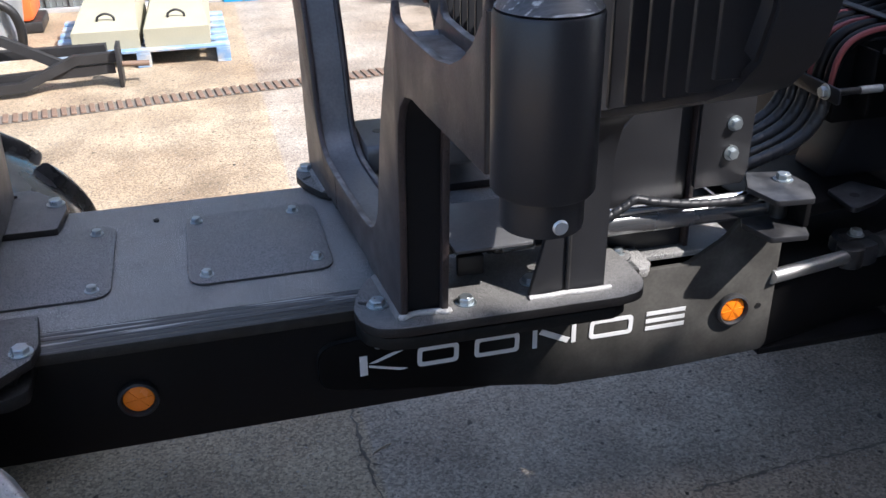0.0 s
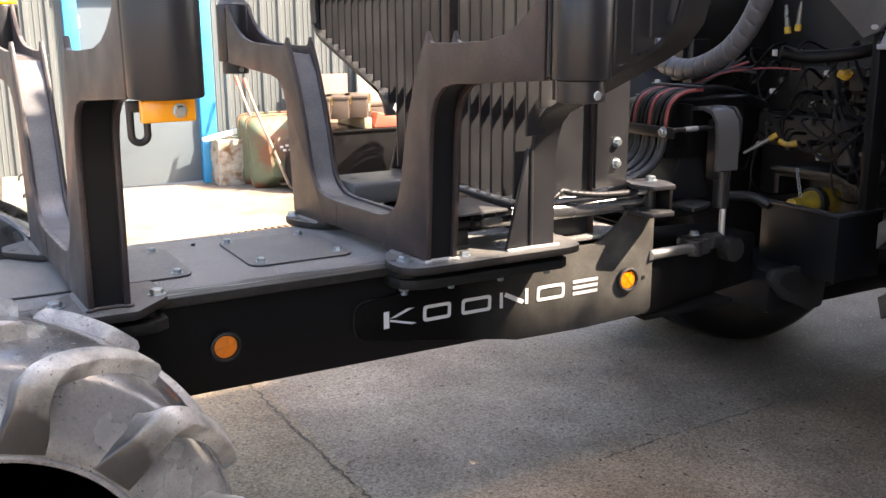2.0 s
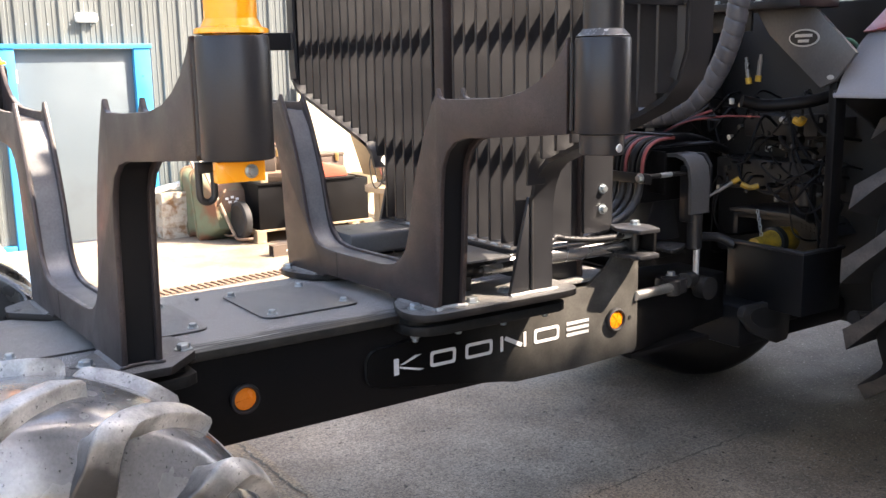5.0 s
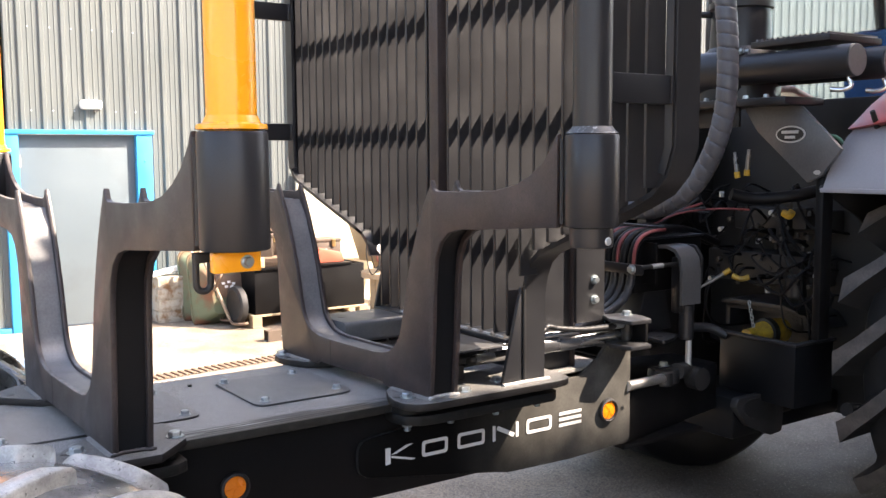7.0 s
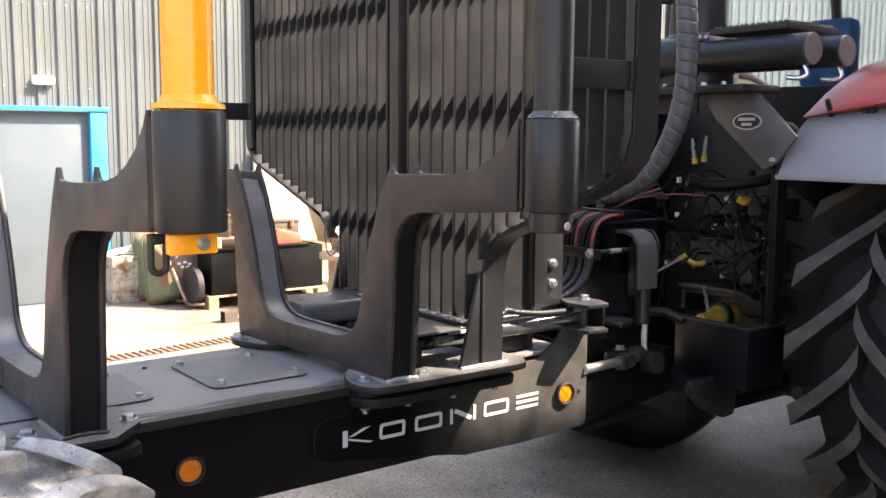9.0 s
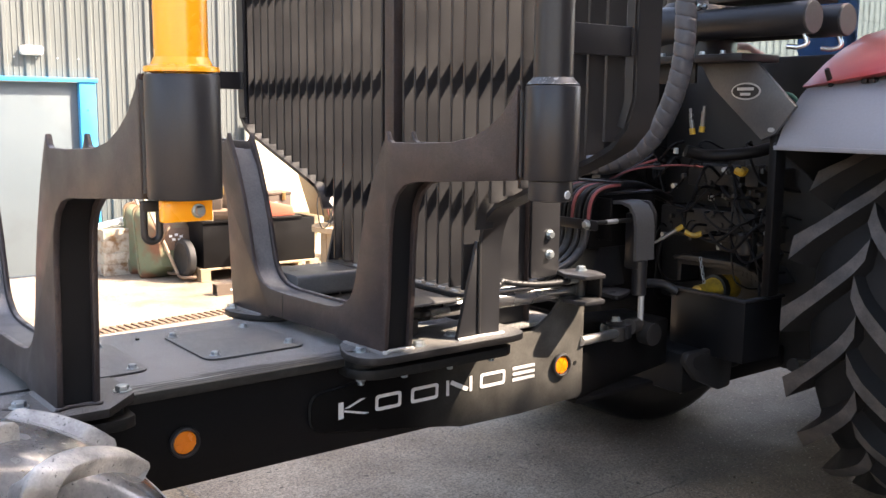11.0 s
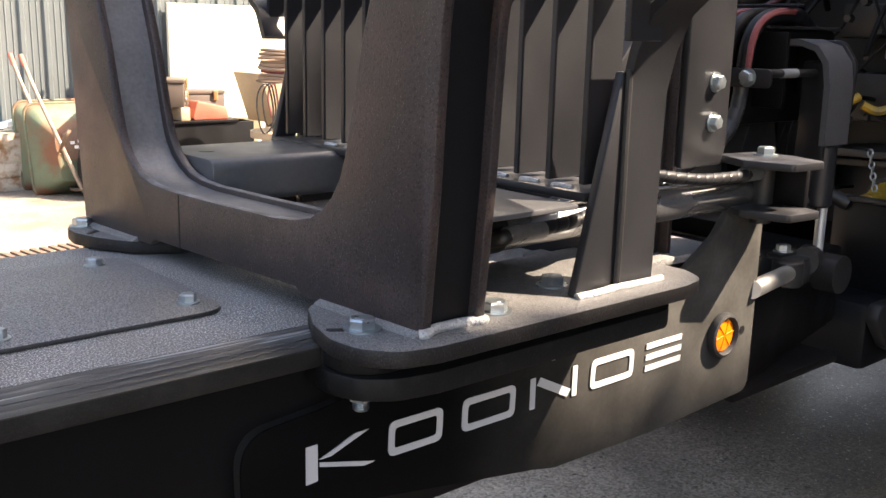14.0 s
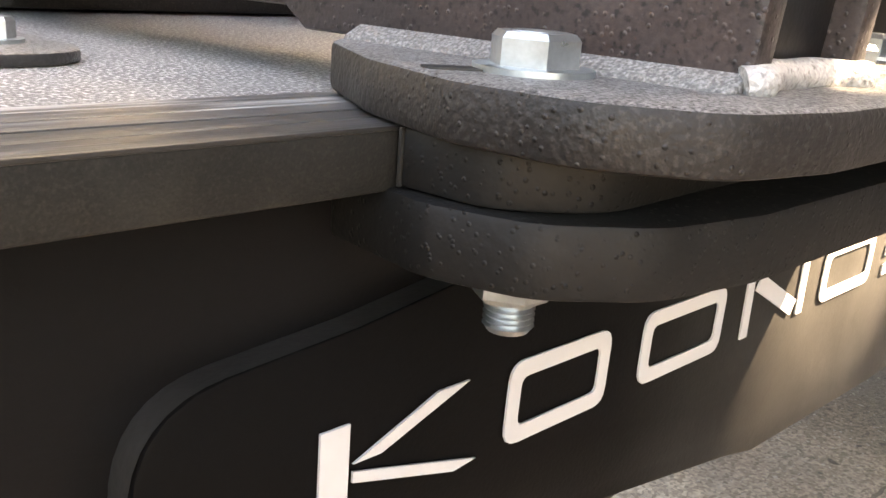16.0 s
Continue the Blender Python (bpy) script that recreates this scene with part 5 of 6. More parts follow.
part("lower_plate", box(1.52, 1.95, 0.03, 0.55, 0.6, 0.6195, 0.004), SIDE, db)
settle(db, (1.8, 0.29, 0.6))

la = thing("lift_link", "black steel link with a polished curved head", "link")
part("head", strip([(0.27, 1.318), (0.17, 1.325), (0.125, 1.312), (0.10, 1.28), (0.092, 1.23), (0.09, 1.10)], 1.88, 1.985, 0.014), SATIN, la, "curved strap, paint rubbed shiny")
part("leg", box(1.905, 1.975, 0.099, 0.17, 1.06, 1.285, 0.01), PAINT, la)
part("ram", cyl(0.03, "z", (1.94, 0.115), 0.955, 1.10, 24, 0.006), PAINT, la, "black ram barrel")
part("side_cheek", ext(rounded([(0.09, 1.16), (0.16, 1.16), (0.27, 1.24), (0.27, 1.33), (0.12, 1.33), (0.085, 1.28)], 0.03), "x", 1.988, 2.003, 0.003), PAINT, la)
part("rod", cyl(0.012, "z", (1.945, 0.105), 0.84, 0.957, 20), GALV, la, "bright steel rod")
part("eye", lathe([(0.02, -0.03), (0.045, -0.028), (0.045, 0.028), (0.02, 0.03)], "y", (1.97, 0.08, 0.80), 24), IRON, la)
settle(la, (1.94, 0.14, 0.78))

# hose carrier with clamped hoses
hcx = thing("hose_carrier", "black steel hose carrier box with a clamp bar", "bracket")
part("shell", ext(rounded([(1.762, 1.14), (2.15, 1.14), (2.15, 1.352), (1.762, 1.352)], [0.01, 0.01, 0.02, 0.06], 8), "y", 0.225, 0.49, 0.006), SIDE, hcx)
part("top_plate", ext(rounded([(1.83, 0.215), (2.16, 0.215), (2.16, 0.50), (1.83, 0.50)], 0.012), "z", 1.3525, 1.36, 0.002), PAINT, hcx)
part("cheek", box(1.80, 1.812, 0.15, 0.2245, 1.18, 1.345, 0.002), SIDE, hcx)
part("clamp_bar", ext(rounded([(0.118, 1.228), (0.455, 1.228), (0.455, 1.268), (0.118, 1.268)], 0.014), "x", 1.693, 1.701, 0.002), PAINT, hcx, "flat clamp bar across the hoses")
part("stud", cyl(0.009, "x", (0.135, 1.258), 1.702, 1.90, 14), IRON, hcx)
part("stud_end", cyl(0.010, "x", (0.135, 1.258), 1.76, 1.82, 14), GALV, hcx, "bright bare stud")
part("leg", ext([(1.80, 0.9705), (2.02, 0.9705), (1.97, 1.1395), (1.86, 1.1395)], "y", 0.26, 0.40, 0.005), PAINT, hcx, "tapered leg plate")
part("top_bar", box(1.862, 1.892, 0.17, 0.44, 1.401, 1.407, 0.002), PAINT, hcx, "flat bar over the hoses")
bolt((1.6925, 0.172, 1.249), 0.015, 0.013, "-x", 5, hcx)
bolt((1.877, 0.42, 1.407), 0.011, 0.01, "z", 20, hcx)
settle(hcx, (1.9, 0.33, 0.97))
for k, (y, red) in enumerate(((0.203, True), (0.249, False), (0.291, True), (0.334, False), (0.375, True))):
    hs = thing("hydraulic_hose", "black hydraulic hose with red woven stripe" if red else "black spiral-wrapped hydraulic hose over the carrier", "hose", "hoses over the carrier")
    low = [(1.30, y + 0.02, 1.015), (1.41, y + 0.01, 1.03), (1.51, y, 1.06), (1.575, y, 1.08), (1.638, y, 1.104), (1.686, y, 1.138), (1.713, y, 1.185), (1.721, y, 1.245)]
    high = [(1.721, y, 1.245), (1.73, y, 1.31), (1.757, y, 1.355), (1.81, y, 1.379), (1.90, y + 0.01, 1.383), (2.02, y + 0.05, 1.385), (2.2, y + 0.12, 1.36), (2.4, y + 0.15, 1.30)]
    part("sleeve", sweep(low, 0.0165 if k != 1 else 0.0115, 12, steps=7, ridge=0.003, pitch=0.032), WRAP, hs, "spiral-wrapped lower run")
    part("rubber", sweep(high, 0.0165, 12, steps=7), LINE, hs, "smooth black hose")
    if red:
        part("stripe", sweep([(x - 0.006 if z < 1.36 else x, yy - 0.014, z + (0.008 if z > 1.3 else 0.0)) for x, yy, z in high[:5]], 0.0075, 8, steps=7), REDS, hs, "red woven hose beside it")
    settle(hs, (1.5, y, 1.0))

# ---- the tractor ----
part("rear_body", box(3.0, 5.6, -0.1, 0.68, 0.47, 1.5, 0.04), BLACKP, tr, "dark transmission housing")
part("rear_plate", ext(rounded([(-0.19, 0.75), (0.77, 0.75), (0.77, 1.93), (-0.19, 1.93)], 0.03), "x", 2.86, 2.94, 0.008), BLACKP, tr)
part("axle", cyl(0.14, "y", (3.25, 0.885), -0.3, 0.88, 24), IRON, tr)
part("under_tray", box(2.5, 2.95, 0.08, 0.6, 0.50, 0.62, 0.03), PANEL, tr)
# trough behind the drawbar
part("hitch_box", ext([(2.345, 0.28), (2.335, 0.225), (2.32, -0.118), (2.57, -0.122), (2.58, -0.105), (2.335 + 0.02, -0.1), (2.36, 0.28)], "z", 0.66, 0.914, 0.004), PANEL, tr, "black bent hitch plate")
part("hitch_lip", ext([(2.312, -0.124), (2.58, -0.13), (2.585, -0.10), (2.35, -0.094), (2.37, 0.28), (2.33, 0.28)], "z", 0.9145, 0.926, 0.002), PAINT, tr)
part("hitch_arm", sweep([(2.2, 0.35, 0.94), (2.3, 0.3, 0.935), (2.34, 0.24, 0.905)], 0.02, 10), PAINT, tr)
hook = part("tow_hook", ext(rounded([(2.185, 0.69), (2.165, 0.655), (2.25, 0.565), (2.40, 0.50), (2.475, 0.505), (2.485, 0.6), (2.46, 0.675), (2.40, 0.69)], 0.025, 4), "y", 0.045, 0.08, 0.006), IRON, tr, "grey cast tow hook")
part("opening", ext([(2.315 + 0.10 * math.cos(a), 0.628 + 0.045 * math.sin(a) - 0.02 * math.cos(a)) for a in [2 * math.pi * k / 20 for k in range(20)]], "y", 0.0425, 0.046, 0.0), BLACKP, hook, "dark oval opening")
part("hook_pin", cyl(0.028, "x", (0.085, 0.60), 2.486, 2.56, 20), PANEL, tr)
part("tow_block", box(2.2, 2.46, 0.085, 0.5, 0.50, 0.68, 0.02), PANEL, tr)
part("reflector", box(2.26, 2.31, 0.075, 0.084, 0.64, 0.665, 0.004), AMBER, tr, "small amber reflector")
for k in range(3):
    part("lower_link", sweep([(2.62 + 0.1 * k, -0.16, 0.62 - 0.02 * k), (2.72 + 0.1 * k, -0.16, 0.6 - 0.02 * k)], 0.03, 10), IRON, tr)
part("shaft_shield", ext(rounded([(0.10, 0.88), (0.10, 0.99), (0.56, 0.975), (0.56, 0.86), (0.53, 0.86), (0.53, 0.955), (0.13, 0.965), (0.13, 0.88)], 0.006), "x", 2.72, 2.855, 0.003), PAINT, tr, "grey-black sheet shield over the shaft")
# PTO shaft guard
pto = part("pto_guard", lathe([(0.03, -0.15), (0.034, -0.07), (0.05, -0.05), (0.056, 0.0), (0.06, 0.03), (0.06, 0.055), (0.056, 0.06), (0.056, 0.10), (0.03, 0.11)], "x", (2.66, 0.27, 0.88), 32), PTOY, tr, "worn yellow plastic shaft guard")
part("guard_ring", lathe([(0.061, -0.012), (0.066, -0.01), (0.066, 0.022), (0.061, 0.026)], "x", (2.645, 0.27, 0.88), 32), BLACKP, pto, "grey-black band")
for k in range(11):
    a = k * 0.9
    part("chain_link", sweep([(2.565 + 0.009 * math.cos(b_) * (1 if k % 2 else 0.3), 0.30 - 0.004 * k + 0.009 * math.cos(b_) * (0.3 if k % 2 else 1), 1.02 - 0.0165 * k + 0.011 * math.sin(b_)) for b_ in [2 * math.pi * j / 10 for j in range(11)]], 0.0026, 6, straight=True), ZINC, tr, "thin bright chain")
part("shield", ext([(0.5, 1.01), (0.42, 1.02), (0.16, 1.02), (0.05, 0.99), (0.0, 0.93), (0.02, 0.93), (0.06, 0.975), (0.16, 1.0), (0.5, 0.995)], "x", 2.62, 2.86, 0.003), PAINT, tr, "bent shaft shield")
for k in range(12):
    part("shield_hole", cyl(0.006, "x", (0.115 - 0.022 * (k % 4), 0.998 - 0.016 * (k // 4) - 0.006 * (k % 4)), 2.6185, 2.6215, 8), BLACKP, tr)
part("link_lever", ext([(0.0, 1.04), (-0.06, 1.02), (-0.085, 1.09), (-0.05, 1.13), (0.02, 1.08)], "x", 2.60, 2.63, 0.006), PAINT, tr)
part("check_chain", sweep([(2.6, -0.02, 1.05), (2.58, -0.06, 0.98), (2.56, -0.09, 0.92)], 0.012, 8, ridge=0.003, pitch=0.02), IRON, tr)

# fenders
for far in (0, 1):
    def fy(y):
        return 2 * CY - y if far else y
    grey = [(2.33, 1.545), (2.36, 1.605), (2.41, 1.68), (2.485, 1.755), (2.55, 1.797), (2.66, 1.86), (2.79, 1.922), (2.94, 1.98)]
    back = [(2.94, 1.95), (2.79, 1.892), (2.66, 1.83), (2.56, 1.772), (2.50, 1.73), (2.43, 1.66), (2.385, 1.595), (2.355, 1.545)]
    part("fender", ext(grey + back, "y", min(fy(-0.92), fy(-0.205)), max(fy(-0.92), fy(-0.205)), 0.006), GREYP, tr, "scuffed grey plastic fender")
    part("fender_lip", ext([(2.325, 1.538), (2.37, 1.538), (2.37, 1.556), (2.325, 1.556)], "y", min(fy(-0.925), fy(-0.2)), max(fy(-0.925), fy(-0.2)), 0.004), GREYP, tr)
    red = [(2.50, 1.783), (2.55, 1.812), (2.665, 1.886), (2.78, 1.945), (2.945, 2.01), (3.15, 2.05), (3.5, 2.05), (3.85, 1.95), (3.85, 1.91), (3.5, 2.01), (3.15, 2.01), (2.955, 1.97), (2.79, 1.905), (2.68, 1.85), (2.56, 1.775)]
    shell = ext(red, "y", min(fy(-0.9), fy(-0.19)), max(fy(-0.9), fy(-0.19)), 0.008)
    for v in shell.verts:
        v.co.z += 0.15 * max(0.0, abs(v.co.y - CY) - 0.49)
    part("fender_top", shell, RED, tr, "red painted upper fender")
    inner = [(2.34, 1.55), (2.41, 1.66), (2.55, 1.78), (2.70, 1.86), (3.15, 2.0), (3.85, 1.9), (3.85, 1.2), (2.9, 1.2), (2.6, 1.43)]
    part("fender_inner", ext(inner, "y", min(fy(-0.2), fy(-0.185)), max(fy(-0.2), fy(-0.185)), 0.003), BLACKP, tr, "black inner fender wall")
for k, (dy, dz) in enumerate(((0, 0), (0.03, 0), (0, 0.03), (0.03, 0.03))):
    part("tail_badge", box(2.535, 2.575, -0.475 + dy, -0.452 + dy, 1.795 + dz * 0.7, 1.812 + dz * 0.7, 0.003), IRON, tr)

# crane base
cb = thing("forestry_crane", "black steel crane slew base on the tractor frame", "crane")
part("top_plate", box(2.22, 2.47, -0.11, 0.61, 1.88, 1.91, 0.004), PAINT, cb)
part("apron", ext([(2.30, 0.60), (2.30, 0.17), (2.315, 0.17), (2.315, 0.60)], "z", 1.80, 1.879, 0.002), PAINT, cb)
part("leg", ext([(0.17, 1.879), (-0.10, 1.879), (-0.285, 1.705), (-0.20, 1.60), (-0.14, 1.575), (0.10, 1.78)], "x", 2.33, 2.35, 0.003), SATIN, cb, "slanted leg plate with a rubbed sheen")
part("leg", ext([(0.41, 1.879), (0.58, 1.879), (0.76, 1.70), (0.86, 1.55), (0.84, 1.38), (0.78, 1.38), (0.77, 1.54), (0.66, 1.69)], "x", 2.33, 2.35, 0.003), PAINT, cb, "slanted leg plate")
part("post", box(2.3505, 2.42, -0.2, -0.165, 0.95, 1.60, 0.006), SIDE, cb)
part("post", box(2.3505, 2.45, 0.73, 0.79, 0.95, 1.56, 0.006), BLACKP, cb)
badge = part("badge", ext([(-0.061 + 0.068 * math.cos(a), 1.765 + 0.034 * math.sin(a)) for a in [2 * math.pi * k / 32 for k in range(32)]], "x", 2.3265, 2.3295), SILVER, cb, "oval silver badge")
part("badge_field", ext([(-0.061 + 0.061 * math.cos(a), 1.765 + 0.028 * math.sin(a)) for a in [2 * math.pi * k / 32 for k in range(32)]], "x", 2.3245, 2.3263), IRON, badge)
part("badge_bar", box(2.3225, 2.3243, -0.10, -0.022, 1.768, 1.780, 0.001), SILVER, badge)
part("badge_bar", box(2.3225, 2.3243, -0.085, -0.037, 1.748, 1.759, 0.001), SILVER, badge)
part("small_badge", ext([(-0.185 + 0.015 * math.cos(a), 1.615 + 0.009 * math.sin(a)) for a in [2 * math.pi * k / 20 for k in range(20)]], "x", 2.3265, 2.3295), SILVER, cb)
SX, SZ = 2.33, 2.035
for i, (sx, y0, y1) in enumerate(((SX, -0.335, 0.92), (SX + 0.19, -0.36, 0.9))):
    part("slew_cylinder", cyl(0.062, "y", (sx, SZ), y0, 0.20, 36, 0.004), PAINT, cb, "thick black slew cylinder")
    part("end_cap", cyl(0.059, "y", (sx, SZ), y0 - 0.004, y0 - 0.0005, 36, 0.001), SATIN, cb, "grey end disc")
    part("slew_cylinder", cyl(0.056, "y", (sx, SZ - 0.01), 0.5, y1, 36, 0.02), PAINT, cb, "black slew cylinder")
    part("oil_elbow", sweep([(sx, y0 + 0.03, SZ - 0.06), (sx, y0 + 0.02, SZ - 0.095), (sx - 0.01, y0 + 0.05, SZ - 0.108), (sx - 0.02, y0 + 0.09, SZ - 0.104)], 0.0095, 10), CHROME, cb, "bright steel oil elbow")
part("housing", lathe([(0.17, 1.911), (0.17, 2.08), (0.15, 2.12), (0.13, 2.14), (0.122, 2.30), (0.135, 2.305), (0.135, 2.33), (0.12, 2.335), (0.12, 3.2)], "z", (SX + 0.12, 0.29, 0), 40), PAINT, cb, "crane column")
part("housing_sleeve", cyl(0.088, "y", (SX, SZ), 0.18, 0.5, 36, 0.012), PAINT, cb)
for k in range(6):
    a = radians(15 + 30 * k)
    bo = bolt((0, 0, 0), 0.011, 0.011, "-y", 0, cb)
    bo.location = (SX + 0.079 * math.cos(a), 0.178, SZ + 0.079 * math.sin(a))
    bolt((2.25, 0.0 + 0.1 * k, 1.91), 0.011, 0.012, "z", 10 * k, cb)
step = part("step_plate", box(SX - 0.03, SX + 0.32, -0.24, 0.12, 2.116, 2.14, 0.003), IRON, cb, "toothed step plate")
for k in range(14):
    part("tooth", box(SX - 0.02 + 0.0, SX + 0.3, -0.232 + 0.025 * k, -0.222 + 0.025 * k, 2.14, 2.15, 0.002), WORN, step)
wl = part("work_lamp", lathe([(0.0, -0.0), (0.04, 0.002), (0.043, 0.01), (0.043, 0.05), (0.03, 0.075), (0.0, 0.08)], "x", (2.24, 0.435, 2.29), 28), BLACKP, cb, "round work lamp")
part("lens", lathe([(0.0, -0.008), (0.02, -0.006), (0.036, 0.0005)], "x", (2.239, 0.435, 2.29), 28), WHITE, wl, "clear lamp glass")
part("bracket", sweep([(2.3, 0.435, 2.29), (2.38, 0.36, 2.285)], 0.014, 8), BLACKP, wl)
settle(cb, (2.45, 0.3, 0.95))

SLEEVE = shader("crane_hose_sleeve", (0.085, 0.088, 0.1), 0.4, vary=0.2, fine=0.15, fscale=90, bump=0.05)
# big sleeved hose loop
bh = thing("crane_hose_bundle", "thick black spiral-sleeved hose bundle hanging in a loop", "hose")
part("sleeve", sweep([(2.05, 0.10, 3.0), (2.05, 0.075, 2.6), (2.05, 0.05, 2.315), (2.05, 0.03, 2.097), (2.05, 0.035, 1.878), (2.05, 0.09, 1.70), (2.05, 0.185, 1.565), (2.045, 0.31, 1.485), (2.04, 0.44, 1.453), (2.05, 0.58, 1.475), (2.05, 0.68, 1.55), (2.05, 0.72, 1.65), (2.06, 0.69, 1.76), (2.08, 0.62, 1.83), (2.12, 0.557, 1.865), (2.25, 0.45, 1.87)], 0.041, 18, steps=8, ridge=0.006, pitch=0.052), SLEEVE, bh)
settle(bh, (2.05, 0.45, 1.40))

# hydraulic valve bank and its clutter of lines
vbk = thing("valve_bank", "dark hydraulic valve bank with hoses, couplings and caps", "valve")
part("block", box(2.66, 2.84, 0.05, 0.62, 1.10, 1.24, 0.008), IRON, vbk)
part("block", box(2.70, 2.84, 0.02, 0.5, 1.34, 1.44, 0.008), IRON, vbk)
part("solenoid", box(2.62, 2.69, 0.06, 0.13, 1.36, 1.455, 0.008), IRON, vbk, "dark solenoid block")
part("solenoid", box(2.64, 2.70, 0.17, 0.23, 1.32, 1.40, 0.008), BLACKP, vbk)
part("filter", cyl(0.045, "z", (2.62, 0.1), 1.06, 1.16, 24, 0.01), IRON, vbk)
rnd = random.Random(11)
for k in range(28):
    y0, z0 = rnd.uniform(0.0, 0.62), rnd.uniform(1.08, 1.55)
    y1, z1 = min(0.66, max(-0.08, y0 + rnd.uniform(-0.22, 0.22))), z0 + rnd.uniform(-0.3, 0.1)
    x = rnd.uniform(2.5, 2.66)
    pts = [(2.72, y0, z0), (x, y0 + rnd.uniform(-0.05, 0.05), z0 + rnd.uniform(-0.02, 0.06)), (x - rnd.uniform(0, 0.06), (y0 + y1) / 2, (z0 + z1) / 2 - rnd.uniform(0.0, 0.08)), (x, y1, z1), (2.74, y1, z1 - 0.02)]
    part("hose", sweep(pts, rnd.choice((0.004, 0.005, 0.007, 0.0095)), 8, steps=6), LINE, vbk)
for k in range(60):
    y, z, x = rnd.uniform(-0.03, 0.62), rnd.uniform(1.08, 1.5), rnd.uniform(2.56, 2.68)
    r = rnd.uniform(0.006, 0.015)
    u = hexagon(r, rnd.uniform(0.015, 0.03), rnd.choice(("-x", "-x", "z", "-z")), (x, y, z), turn=rnd.uniform(0, 60))
    part("union", u, rnd.choice((COUPLING, IRON, IRON, BLACKP, COUPLING, BLACKP, IRON, IRON, GALV, BLACKP)), vbk)
# quick couplings with yellow caps
for (x, y, z), (dx, dy, dz) in (((2.36, 0.28, 1.17), (-0.05, 0.05, -0.045)), ((2.24, 0.125, 1.615), (0.0, 0.01, 0.06)), ((2.24, 0.075, 1.625), (0.0, -0.005, 0.06))):
    a, b_ = Vector((x, y, z)), Vector((x + dx, y + dy, z + dz))
    part("coupling", sweep([a, a.lerp(b_, 0.5), b_], 0.0085, 12, straight=True), COUPLING, vbk, "dull steel quick coupling")
    part("coupling_tip", sweep([b_, b_ + (b_ - a) * 0.35], 0.006, 12, straight=True), COUPLING, vbk)
    part("cap", sweep([a - (b_ - a) * 0.4, a], 0.012, 12, straight=True), PTOY, vbk, "yellow plastic cap")
part("cap", sweep([(2.38, 0.25, 1.165), (2.40, 0.22, 1.15), (2.42, 0.19, 1.16)], 0.012, 8), PTOY, vbk, "yellow dust cap")
part("cap", sweep([(2.6, 0.16, 1.43), (2.6, 0.13, 1.42), (2.6, 0.115, 1.44)], 0.017, 8), PTOY, vbk, "yellow dust cap")
part("big_hose", sweep([(2.3, 0.2, 1.52), (2.38, 0.14, 1.50), (2.5, 0.02, 1.515), (2.6, -0.06, 1.55)], 0.026, 12), LINE, vbk, "thick black hose")
for k in range(5):
    part("hose", sweep([(2.25, 0.35 - 0.02 * k, 1.52 - 0.02 * k), (2.2, 0.4, 1.44), (2.1, 0.5, 1.36), (1.95, 0.62, 1.33)], 0.0055, 8), BLACKP if k != 2 else REDS, vbk)
part("cable", sweep([(2.0, 0.42, 1.37), (2.15, 0.36, 1.435), (2.3, 0.28, 1.455), (2.42, 0.2, 1.45)], 0.0042, 8), REDS, vbk, "red cable")
settle(vbk, (2.7, 0.3, 1.06))

# cab
part("rear_sill", box(3.06, 3.16, -0.35, 0.93, 1.80, 1.885, 0.02), RED, tr, "red lower cab rail")
part("floor_shell", box(3.17, 4.5, -0.33, 0.91, 1.2, 1.78, 0.03), BLACKP, tr)
for y in (-0.36, 0.9):
    part("pillar", sweep([(3.1, y, 1.8), (3.0, y, 2.2), (3.05, y, 2.75)], 0.04, 12), BLACKP, tr)
    part("pillar", sweep([(4.5, y, 1.8), (4.55, y, 2.2), (4.45, y, 2.75)], 0.035, 12), BLACKP, tr)
win = part("rear_window", box(3.03, 3.038, -0.3, 0.84, 1.81, 2.72), GLASS, tr, "clear rear window")
win.visible_shadow = False
sw = part("side_window", box(3.12, 4.5, -0.37, -0.362, 1.82, 2.7), GLASS, tr)
sw.visible_shadow = False
part("roof", box(2.95, 4.7, -0.45, 1.0, 2.76, 2.92, 0.05), RED, tr, "red cab roof")
part("seat", box(3.5, 3.62, 0.2, 0.5, 1.95, 2.3, 0.05), shader("blue_seat_cloth", (0.05, 0.13, 0.3), 0.8), tr, "blue seat back")
part("seat_base", box(3.55, 4.0, 0.06, 0.52, 1.79, 1.95, 0.04), BLACKP, tr)
for k in range(2):
    part("line", sweep([(2.5, -0.3, 1.85), (2.6, -0.3, 1.72 - 0.03 * k), (2.75, -0.26, 1.68 - 0.05 * k), (2.95, -0.2, 1.74)], 0.010, 8), BLACKP, tr)
part("line", sweep([(2.45, -0.1, 1.76), (2.48, -0.17, 1.75), (2.5, -0.2, 1.68), (2.47, -0.17, 1.62)], 0.007, 8), shader("green_cable", (0.06, 0.16, 0.12), 0.5), tr)
part("hood", box(4.75, 6.6, 0.02, 0.56, 1.1, 1.95, 0.08), RED, tr)
part("front_chassis", box(5.6, 6.6, 0.1, 0.5, 0.55, 1.1, 0.03), IRON, tr)
fw = bar_wheel("tractor front tyre with angled lugs", 0.66, 0.36, 0.48, 16, 0.05, (TIRE, LUGTOP, IRON), 0.06, 0.42, tr)
fw.matrix_basis = pose(5.95, -0.55, 0.655, 0, 0, 0)
copy_thing(fw, pose(5.95, 2 * CY + 0.55, 0.655, 0, 9, 180))

